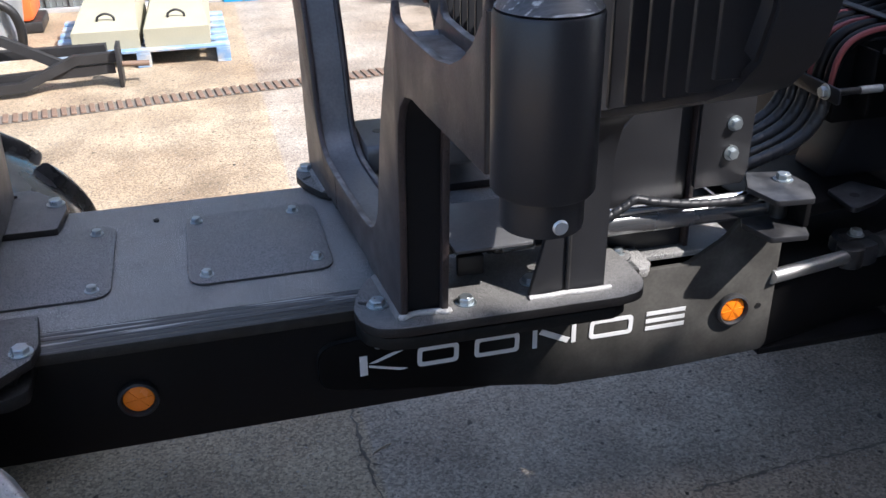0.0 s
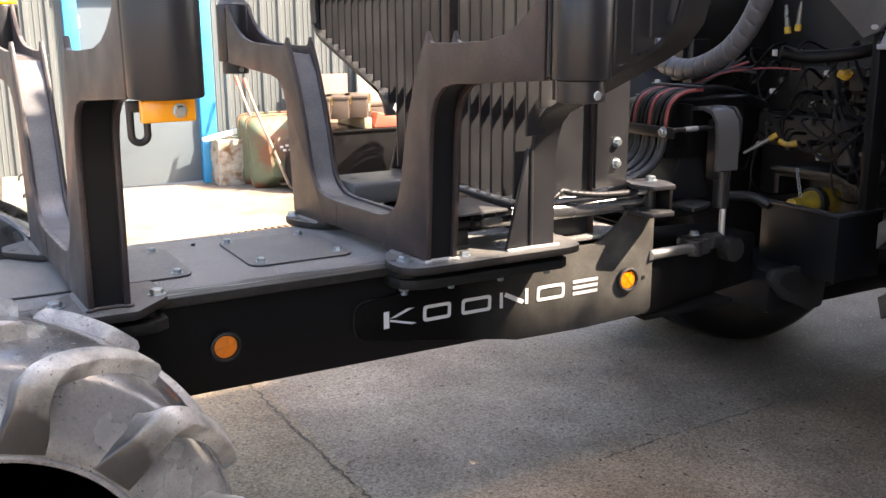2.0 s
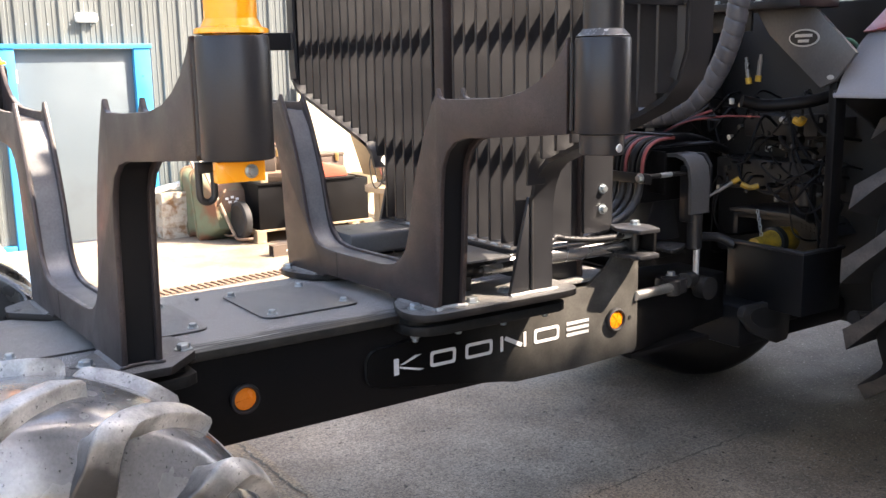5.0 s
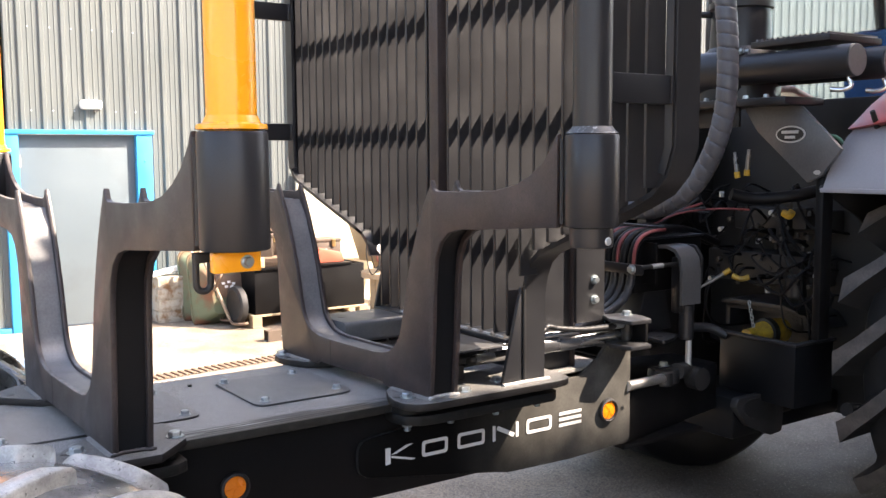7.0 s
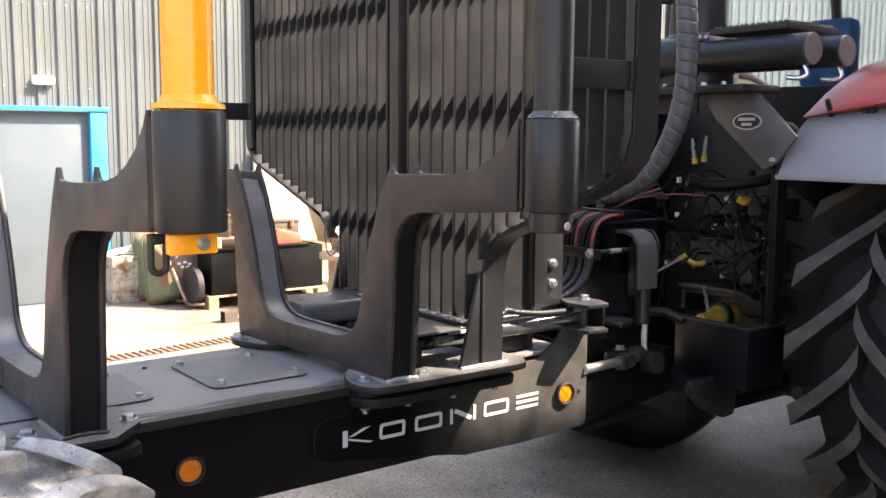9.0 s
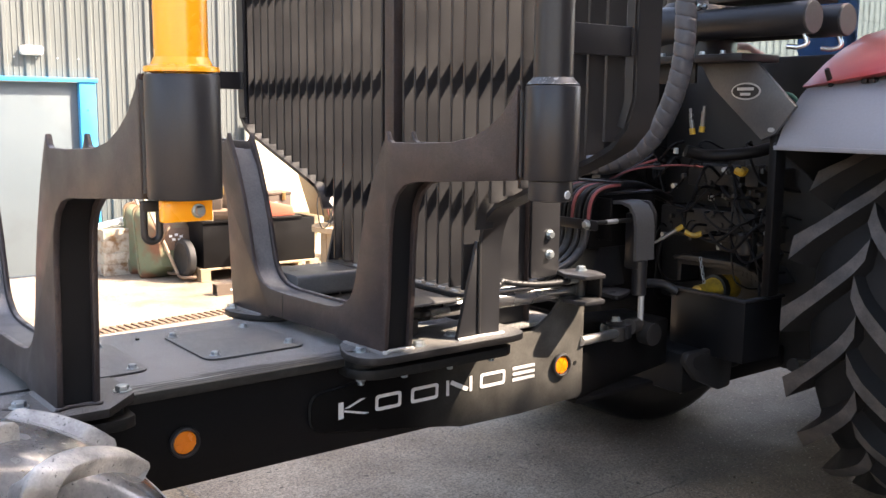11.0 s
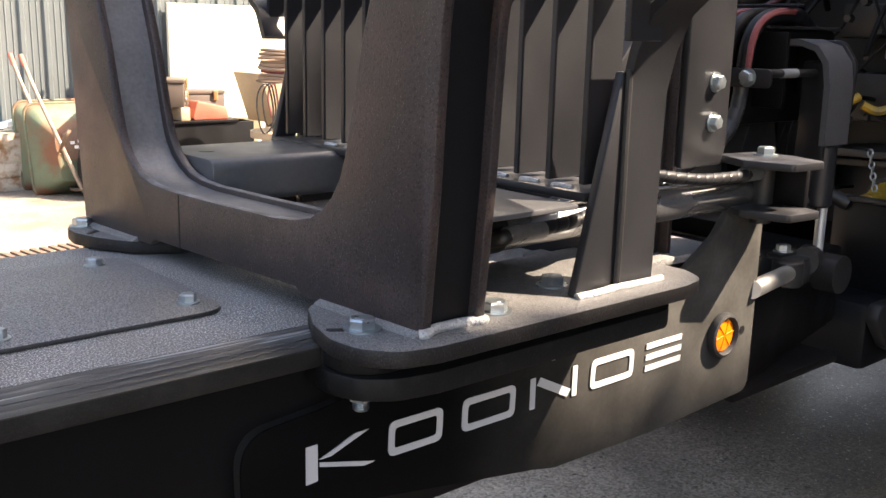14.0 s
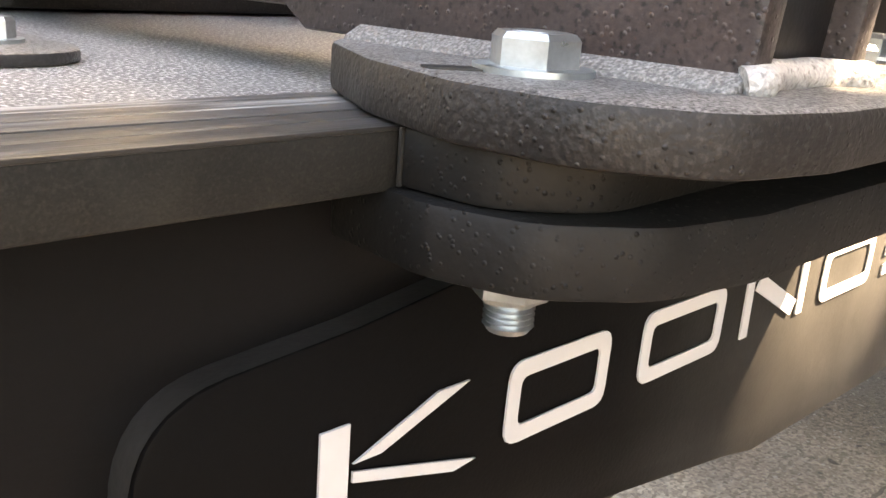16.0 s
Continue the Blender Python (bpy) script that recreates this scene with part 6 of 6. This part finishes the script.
# ---- things along the yard ----
def pallet(name, x, y, w, d, mat, label, rot=0.0, z=0.0):
    t = thing(name, label, "pallet")
    n = 6
    for k in range(n):
        yy = -d / 2 + (d - 0.1) * k / (n - 1)
        part("top_board", box(-w / 2, w / 2, yy, yy + 0.1, 0.11, 0.13, 0.003, seg=1), mat, t)
    for xx in (-w / 2, -0.05, w / 2 - 0.1):
        for yy in (-d / 2, -0.05, d / 2 - 0.1):
            part("block", box(xx, xx + 0.1, yy, yy + 0.1, 0.02, 0.0898, 0.003, seg=1), mat, t)
        part("runner", box(xx, xx + 0.1, -d / 2, d / 2, 0.09, 0.1098, 0.003, seg=1), mat, t)
        part("runner", box(xx, xx + 0.1, -d / 2, d / 2, 0.0, 0.0198, 0.003, seg=1), mat, t)
    t.matrix_basis = pose(x, y, z, 0, 0, rot)
    return t


pallet("pallet", -0.17, 5.96, 1.25, 1.1, PALLET, "blue painted wooden pallet under concrete weights")
wt = thing("concrete_weight", "long cast concrete weight with a sloped top and steel lifting loops", "weight", "concrete weights")
wb = bmesh.new()
rows = []
for tier in (((0.236, 0.0, 0.0), (0.236, 1.0, 0.0)), ((0.236, 0.0, 0.135), (0.236, 1.0, 0.135)), ((0.228, 0.012, 0.142), (0.18, 0.78, 0.262))):
    (wa, ya, za), (wc, yc, zc) = tier
    rows.append([wb.verts.new(p) for p in ((-wa, ya, za), (wa, ya, za), (wc, yc, zc), (-wc, yc, zc))])
for p, q in zip(rows, rows[1:]):
    for k in range(4):
        wb.faces.new((p[k], p[(k + 1) % 4], q[(k + 1) % 4], q[k]))
wb.faces.new(rows[0][::-1])
wb.faces.new(rows[-1])
bevel(wb, 0.01, 2, 8)
part("block", wb, CONC, wt)
for y, z in ((0.19, 0.168), (0.66, 0.242)):
    part("lifting_loop", sweep([(-0.06, y, z - 0.02), (-0.055, y, z + 0.03), (0, y, z + 0.055), (0.055, y, z + 0.03), (0.06, y, z - 0.02)], 0.009, 10), IRON, wt, "bent steel loop")
wt.matrix_basis = pose(0.086, 5.47, 0.13, 0, 0, -2)
copy_thing(wt, pose(-0.42, 5.49, 0.13, 0, 0, -2))

# stacked white-washed crates
for k in range(4):
    cr = thing("crate_board", "white-washed rusty-nailed wooden box, stacked by the wall", "crate", "stacked boxes")
    z0 = 0.118 * k
    for j, (ya, yb) in enumerate(((0, 0.02), (0.26, 0.28))):
        part("side", box(2.02 + 0.01 * (k % 2), 2.44, 7.12 + ya, 7.12 + yb, z0, z0 + 0.108, 0.004), CRATE, cr)
    for xx in (2.03, 2.41):
        part("end", box(xx, xx + 0.02, 7.141, 7.379, z0, z0 + 0.108, 0.003), CRATE, cr)
    part("lid", box(2.02, 2.44, 7.12, 7.4, z0 + 0.1085, z0 + 0.1175, 0.003), CRATE, cr)
    settle(cr, (2.23, 7.26, z0))
pl = thing("plank", "pale painted plank laid sloping on the boxes", "plank")
part("board", merge(None, box(-0.3, 0.3, -0.05, 0.05, -0.02, 0.02, 0.004), pose(2.2, 7.25, 0.53, 0, -10, 8)), WHITE, pl)
part("bracket", box(2.26, 2.28, 7.2, 7.22, 0.55, 0.63, 0.004), GALV, pl)

# wheelbarrow stood on its nose
def wheelbarrow(x, y, rot):
    t = thing("wheelbarrow", "rusty green wheelbarrow stood upright on its wheel", "wheelbarrow")
    b = bmesh.new()
    lo = rounded([(-0.17, 0.12), (0.17, 0.12), (0.2, 0.5), (-0.2, 0.5)], 0.06, 4)
    hi = rounded([(-0.29, 0.0), (0.29, 0.0), (0.31, 0.74), (-0.31, 0.74)], 0.1, 4)
    A = [b.verts.new((u, -0.10, v)) for u, v in lo]
    B = [b.verts.new((u, 0.17, v)) for u, v in hi]
    C = [b.verts.new((u * 0.96, 0.165, 0.37 + (v - 0.37) * 0.96)) for u, v in hi]
    D = [b.verts.new((u * 0.96, -0.09, 0.31 + (v - 0.31) * 0.96)) for u, v in lo]
    n = len(A)
    for P, Q in ((A, B), (B, C), (C, D)):
        for i in range(n):
            b.faces.new((P[i], P[(i + 1) % n], Q[(i + 1) % n], Q[i]))
    b.faces.new(A[::-1])
    b.faces.new(D)
    part("tray", b, BARROW, t, "dented green tray with rust", 50)
    part("rim", sweep([(u, 0.17, v) for u, v in hi] + [(hi[0][0], 0.17, hi[0][1])], 0.013, 8, straight=True), BARROW, t)
    for s in (-1, 1):
        part("handle", sweep([(s * 0.06, -0.2, 0.05), (s * 0.12, -0.17, 0.25), (s * 0.2, -0.14, 0.5), (s * 0.25, 0.02, 0.82), (s * 0.27, 0.16, 1.07)], 0.016, 10), TAN, t, "worn tan tube handle")
        part("grip", sweep([(s * 0.2675, 0.14, 1.03), (s * 0.273, 0.185, 1.12)], 0.02, 10), SALMON if s < 0 else BLACKP, t, "worn rubber grip")
        part("leg", sweep([(s * 0.17, -0.12, 0.36), (s * 0.19, -0.3, 0.47), (s * 0.16, -0.31, 0.52)], 0.014, 8), RUST, t)
    part("plate", box(-0.14, 0.14, -0.112, -0.102, 0.28, 0.5, 0.004), RUST, t, "rusty bottom plate")
    for k, (a, c) in enumerate(((-0.06, 0.42), (0.0, 0.43), (0.05, 0.41), (-0.03, 0.385), (0.03, 0.38))):
        part("sticker", box(a - 0.02, a + 0.015, -0.1145, -0.1125, c - 0.012, c + 0.012), WHITE, t)
    wh = part("wheel_tyre", lathe([(0.12, -0.035), (0.15, -0.045), (0.185, -0.03), (0.192, 0.0), (0.185, 0.03), (0.15, 0.045), (0.12, 0.035)], "x", (0.0, -0.26, 0.2), 32), RUBBER, t, "black pneumatic tyre")
    part("wheel_disc", lathe([(0.0, -0.02), (0.125, -0.03), (0.125, 0.03), (0.0, 0.02)], "x", (0.0, -0.26, 0.2), 28), GALV, wh, "grey wheel disc")
    part("nose_bar", sweep([(-0.06, -0.2, 0.05), (-0.07, -0.3, 0.018), (0.0, -0.42, 0.016), (0.07, -0.3, 0.018), (0.06, -0.2, 0.05)], 0.014, 8), RUST, t)
    t.matrix_basis = pose(x, y, 0, -6, 0, rot)
    return t


wheelbarrow(2.58, 6.68, 4)
b2 = copy_thing(bpy.data.objects["wheelbarrow"], pose(2.58, 6.96, 0.0, -6, 0, 3))

# black steel trough on a pallet, boxes on top
pallet("pallet", 3.33, 6.66, 1.3, 0.8, WOOD, "weathered wooden pallet under a black steel trough")
tg = thing("steel_trough", "long black steel trough with open front corner", "trough")
part("shell", ext([(2.72, 6.28), (3.95, 6.28), (3.95, 6.31), (2.75, 6.31), (2.75, 7.01), (3.95, 7.01), (3.95, 7.04), (2.72, 7.04)], "z", 0.13, 0.57, 0.004), SIDE, tg)
part("lid", box(2.70, 3.8, 6.26, 7.06, 0.571, 0.592, 0.004), SIDE, tg)
part("end", box(3.93, 3.949, 6.312, 7.008, 0.131, 0.57, 0.002), SIDE, tg)
settle(tg, (3.33, 6.66, 0.13))
bat = thing("timber_batten", "short weathered timber bearer on the trough", "timber")
part("piece", box(2.76, 2.84, 6.3, 7.0, 0.592, 0.70, 0.005), WOOD, bat)
part("piece", box(3.3, 3.38, 6.3, 7.0, 0.592, 0.70, 0.005), WOOD, bat)
def ammo(x, y, z, rot, w=0.42, tone=OLIVE):
    t = thing("ammunition_box", "brown-green ribbed metal box with latches and pale stencil marks", "box", "brown boxes")
    part("body", box(-w / 2, w / 2, -0.12, 0.12, 0, 0.19, 0.008), tone, t)
    part("lid", box(-w / 2 - 0.006, w / 2 + 0.006, -0.126, 0.126, 0.191, 0.225, 0.008), tone, t)
    for s in (-1, 1):
        part("latch", box(s * w * 0.3 - 0.02, s * w * 0.3 + 0.02, -0.142, -0.1265, 0.14, 0.22, 0.003), BRASS, t)
    part("panel", box(-w * 0.32, w * 0.32, -0.1275, -0.1205, 0.04, 0.13, 0.003), tone, t)
    for k, ww in enumerate((0.09, 0.07, 0.1)):
        part("stencil_bar", box(-ww / 2 + 0.01, ww / 2 + 0.01, -0.1295, -0.1278, 0.105 - 0.026 * k, 0.118 - 0.026 * k), WHITE, t)
    t.matrix_basis = pose(x, y, z, 0, 0, rot)
    return t


ammo(2.90, 6.50, 0.70, 62)
ammo(3.11, 6.52, 0.70, 62)
ammo(3.32, 6.54, 0.70, 62)
ammo(3.62, 6.70, 0.592, -4, 0.44)
rb = thing("red_bin", "faded red plastic bin lying on the trough", "bin")
part("shell", ext(rounded([(3.42, 0.593), (3.75, 0.593), (3.72, 0.69), (3.46, 0.75)], 0.02), "y", 6.33, 6.48, 0.008), SALMON, rb)
bb = thing("brown_board", "brown hardboard sheet leaning on the wall", "board")
part("sheet", box(3.02, 3.55, 7.28, 7.30, 0.0, 1.09, 0.003), BROWNB, bb)
# a coil of cable on a steel stand upon the wooden drum
st = thing("cable_stand", "rusty steel stand holding a coil of brown cable", "stand")
part("foot", cyl(0.12, "z", (3.9, 5.6), 0.552, 0.565, 24, 0.002), RUST, st)
part("post", cyl(0.035, "z", (3.9, 5.6), 0.566, 0.93, 16, 0.002), IRON, st)
part("brace", sweep([(3.72, 5.56, 0.575), (3.82, 5.58, 0.72), (3.89, 5.59, 0.82)], 0.022, 8, straight=True), IRON, st)
part("plate", cyl(0.27, "z", (3.9, 5.6), 0.931, 0.942, 36, 0.002), RUST, st, "rusty round plate")
for k in range(9):
    r = 0.245 - 0.012 * ((k * 7) % 3)
    part("turn", sweep([(3.9 + r * math.cos(a), 5.6 + r * math.sin(a), 0.958 + 0.027 * k + 0.006 * math.sin(2 * a + k)) for a in [2 * math.pi * q / 28 for q in range(29)]], 0.0135, 6, straight=True), REDS if k == 2 else CABLE, st, "brown cable turn")
settle(st, (3.9, 5.6, 0.552))
for k in range(3):
    co = thing("cable_coil", "thin dark cable loop hanging from the stand", "cable", "cable coils")
    part("loop", sweep([(3.60 + 0.035 * k + (0.07 - 0.015 * k) * math.cos(a), 5.48 + 0.01 * math.sin(3 * a), 0.74 + 0.03 * k + (0.19 - 0.03 * k) * math.sin(a)) for a in [2 * math.pi * q / 24 for q in range(25)]], 0.007, 6, straight=True), BLACKP if k < 2 else REDS, co)

# square tube on the ground
tb = thing("steel_tube", "rusty square steel tube lying on the concrete", "tube")
part("tube", ext([(5.55, 0.0), (5.65, 0.0), (5.65, 0.1), (5.55, 0.1), (5.55, 0.005), (5.556, 0.006), (5.556, 0.094), (5.644, 0.094), (5.644, 0.006), (5.5505, 0.006)], "x", 2.53, 3.5, 0.0), OLIVE, tb)
for k in range(6):
    part("mark", box(2.66 + 0.07 * k, 2.70 + 0.07 * k, 5.5475, 5.5495, 0.04, 0.055), WHITE, tb)
settle(tb, (3.0, 5.6, 0))

# cable drum, silver pipe, blue drum beyond the headboard
cd = thing("cable_drum", "pale wooden cable drum standing on its flange", "drum")
part("flange", lathe([(0.32, 0.0), (0.32, 0.05), (0.05, 0.05)], "z", (3.9, 5.6, 0), 40), WOOD, cd)
part("flange", lathe([(0.05, 0.50), (0.32, 0.50), (0.32, 0.55), (0.05, 0.552)], "z", (3.9, 5.6, 0), 40), WOOD, cd)
for k in range(18):
    a = 2 * math.pi * k / 18
    part("stave", merge(None, box(-0.012, 0.012, -0.036, 0.036, 0.051, 0.499, 0.003, seg=1), Matrix.Translation((3.9 + 0.22 * math.cos(a), 5.6 + 0.22 * math.sin(a), 0)) @ Matrix.Rotation(a, 4, "Z")), WOOD, cd)
settle(cd, (3.9, 5.6, 0))
du = thing("flexible_duct", "ribbed silver flexible duct end", "duct")
part("tube", sweep([(4.6, 6.05, 0.062), (4.52, 5.95, 0.075), (4.4, 5.75, 0.28), (4.33, 5.6, 0.5)], 0.06, 16, ridge=0.006, pitch=0.03), GALV, du)
hop = thing("tipping_hopper", "pale timber hopper on a stand", "hopper")
part("shell", ext([(4.35, 0.5), (4.9, 0.5), (5.0, 0.95), (4.2, 0.95)], "y", 6.6, 7.1, 0.01), WOOD, hop)
part("leg", box(4.5, 4.8, 6.65, 7.05, 0, 0.499, 0.008), WOOD, hop)
dr = thing("blue_drum", "bright blue plastic drum", "drum")
part("shell", lathe([(0.0, 0.0), (0.42, 0.0), (0.44, 0.05), (0.44, 1.45), (0.40, 1.5), (0.0, 1.5)], "z", (5.85, 5.6, 0), 40), VIVID, dr)
settle(dr, (5.85, 5.6, 0))
bc = thing("plastic_canister", "white plastic canister on the blue drum", "canister")
part("body", lathe([(0.0, 1.5), (0.16, 1.5), (0.17, 1.53), (0.16, 1.62), (0.06, 1.66), (0.05, 1.72), (0.0, 1.72)], "z", (5.75, 5.5, 0), 24), WHITE, bc)
for k in range(2):
    pp = thing("black_pipe", "black flexible pipe lying across the yard", "pipe", "black pipes")
    part("pipe", sweep([(1.9, 2.6 + 0.3 * k, 0.07 - 0.03 * k), (2.6, 2.9 + 0.2 * k, 0.07 - 0.03 * k), (3.6, 3.2, 0.07 + 0.09 * k), (4.8, 3.3, 0.07 + 0.09 * k)], 0.07 - 0.03 * k, 14), BLACKP, pp)

# implement frame and bucket at the yard's edge
imp = thing("implement_frame", "dark steel implement frame lying on the concrete", "implement")
for pts in ([(-1.6, 4.95, 0.1), (-0.35, 5.05, 0.12)], [(-1.7, 5.1, 0.32), (-1.05, 5.12, 0.34), (-0.62, 5.06, 0.12)], [(-1.5, 4.9, 0.07), (-0.95, 4.92, 0.07), (-0.6, 5.02, 0.2), (-0.3, 5.04, 0.2)], [(-1.8, 5.3, 0.2), (-0.4, 5.2, 0.22)]):
    part("bar", sweep(pts, 0.045, 4, straight=True), IRON, imp, "", )
part("end_plate", box(-0.33, -0.3, 4.95, 5.15, 0.0, 0.28, 0.005), IRON, imp)
part("screw", sweep([(-0.3, 5.05, 0.14), (-0.12, 5.06, 0.13)], 0.02, 10), RUST, imp)
settle(imp, (-1.0, 5.05, 0))
bk = thing("grey_bin", "scuffed pale grey metal bin with a hose over it", "bin")
part("shell", lathe([(0.0, 0.0), (0.28, 0.0), (0.33, 0.45), (0.31, 0.45), (0.27, 0.03), (0.0, 0.03)], "z", (-1.35, 6.1, 0), 36), GALV, bk)
part("hose", sweep([(-1.75, 5.8, 0.4), (-1.4, 5.78, 0.52), (-1.08, 5.82, 0.4), (-1.05, 5.9, 0.12), (-1.2, 5.95, 0.05)], 0.035, 12), BLACKP, bk)
og = thing("orange_machine", "orange painted machine by the wall", "machine")
part("body", box(-1.9, -1.05, 6.7, 7.2, 0.1, 0.6, 0.05), ORANGE, og)
part("skid", box(-1.9, -1.0, 6.72, 7.18, 0.0, 0.099, 0.02), IRON, og)
settle(og, (-1.5, 6.95, 0))

# leaf bits and small stones lying on the yard
deb = bmesh.new()
rnd = random.Random(23)
for k in range(260):
    x, y = rnd.uniform(-0.6, 4.2), rnd.uniform(-2.4, 0.2)
    s, a = rnd.uniform(0.003, 0.010) * (1.6 if k % 9 == 0 else 1.0), rnd.uniform(0, math.pi)
    c, d = math.cos(a), math.sin(a)
    f = rnd.uniform(0.3, 0.8)
    low_ = [deb.verts.new((x + s * (u * c - v * f * d), y + s * (u * d + v * f * c), 0.0005)) for u, v in ((-1, -1), (1, -0.7), (0.8, 1), (-0.7, 0.8))]
    tip = deb.verts.new((x, y, s * rnd.uniform(0.3, 0.8)))
    for q in range(4):
        deb.faces.new((low_[q], low_[(q + 1) % 4], tip))
part("chips", deb, shader("dry_bits", (0.06, 0.048, 0.036), 0.9, vary=0.5, vscale=3, fine=0.3), thing("yard_litter", "scattered leaf bits and small stones on the concrete", "litter", kind="stuff"))
for k, (x, y, r) in enumerate(((0.632, 0.658, 0.5),)):
    tw_ = thing("straw", "pale dry straw stalk lying on the concrete", "straw")
    part("stalk", sweep([(x - 0.035 * math.cos(r), y - 0.035 * math.sin(r), 0.003), (x, y, 0.006), (x + 0.035 * math.cos(r), y + 0.03 * math.sin(r), 0.003)], 0.0022, 6), WOOD, tw_)
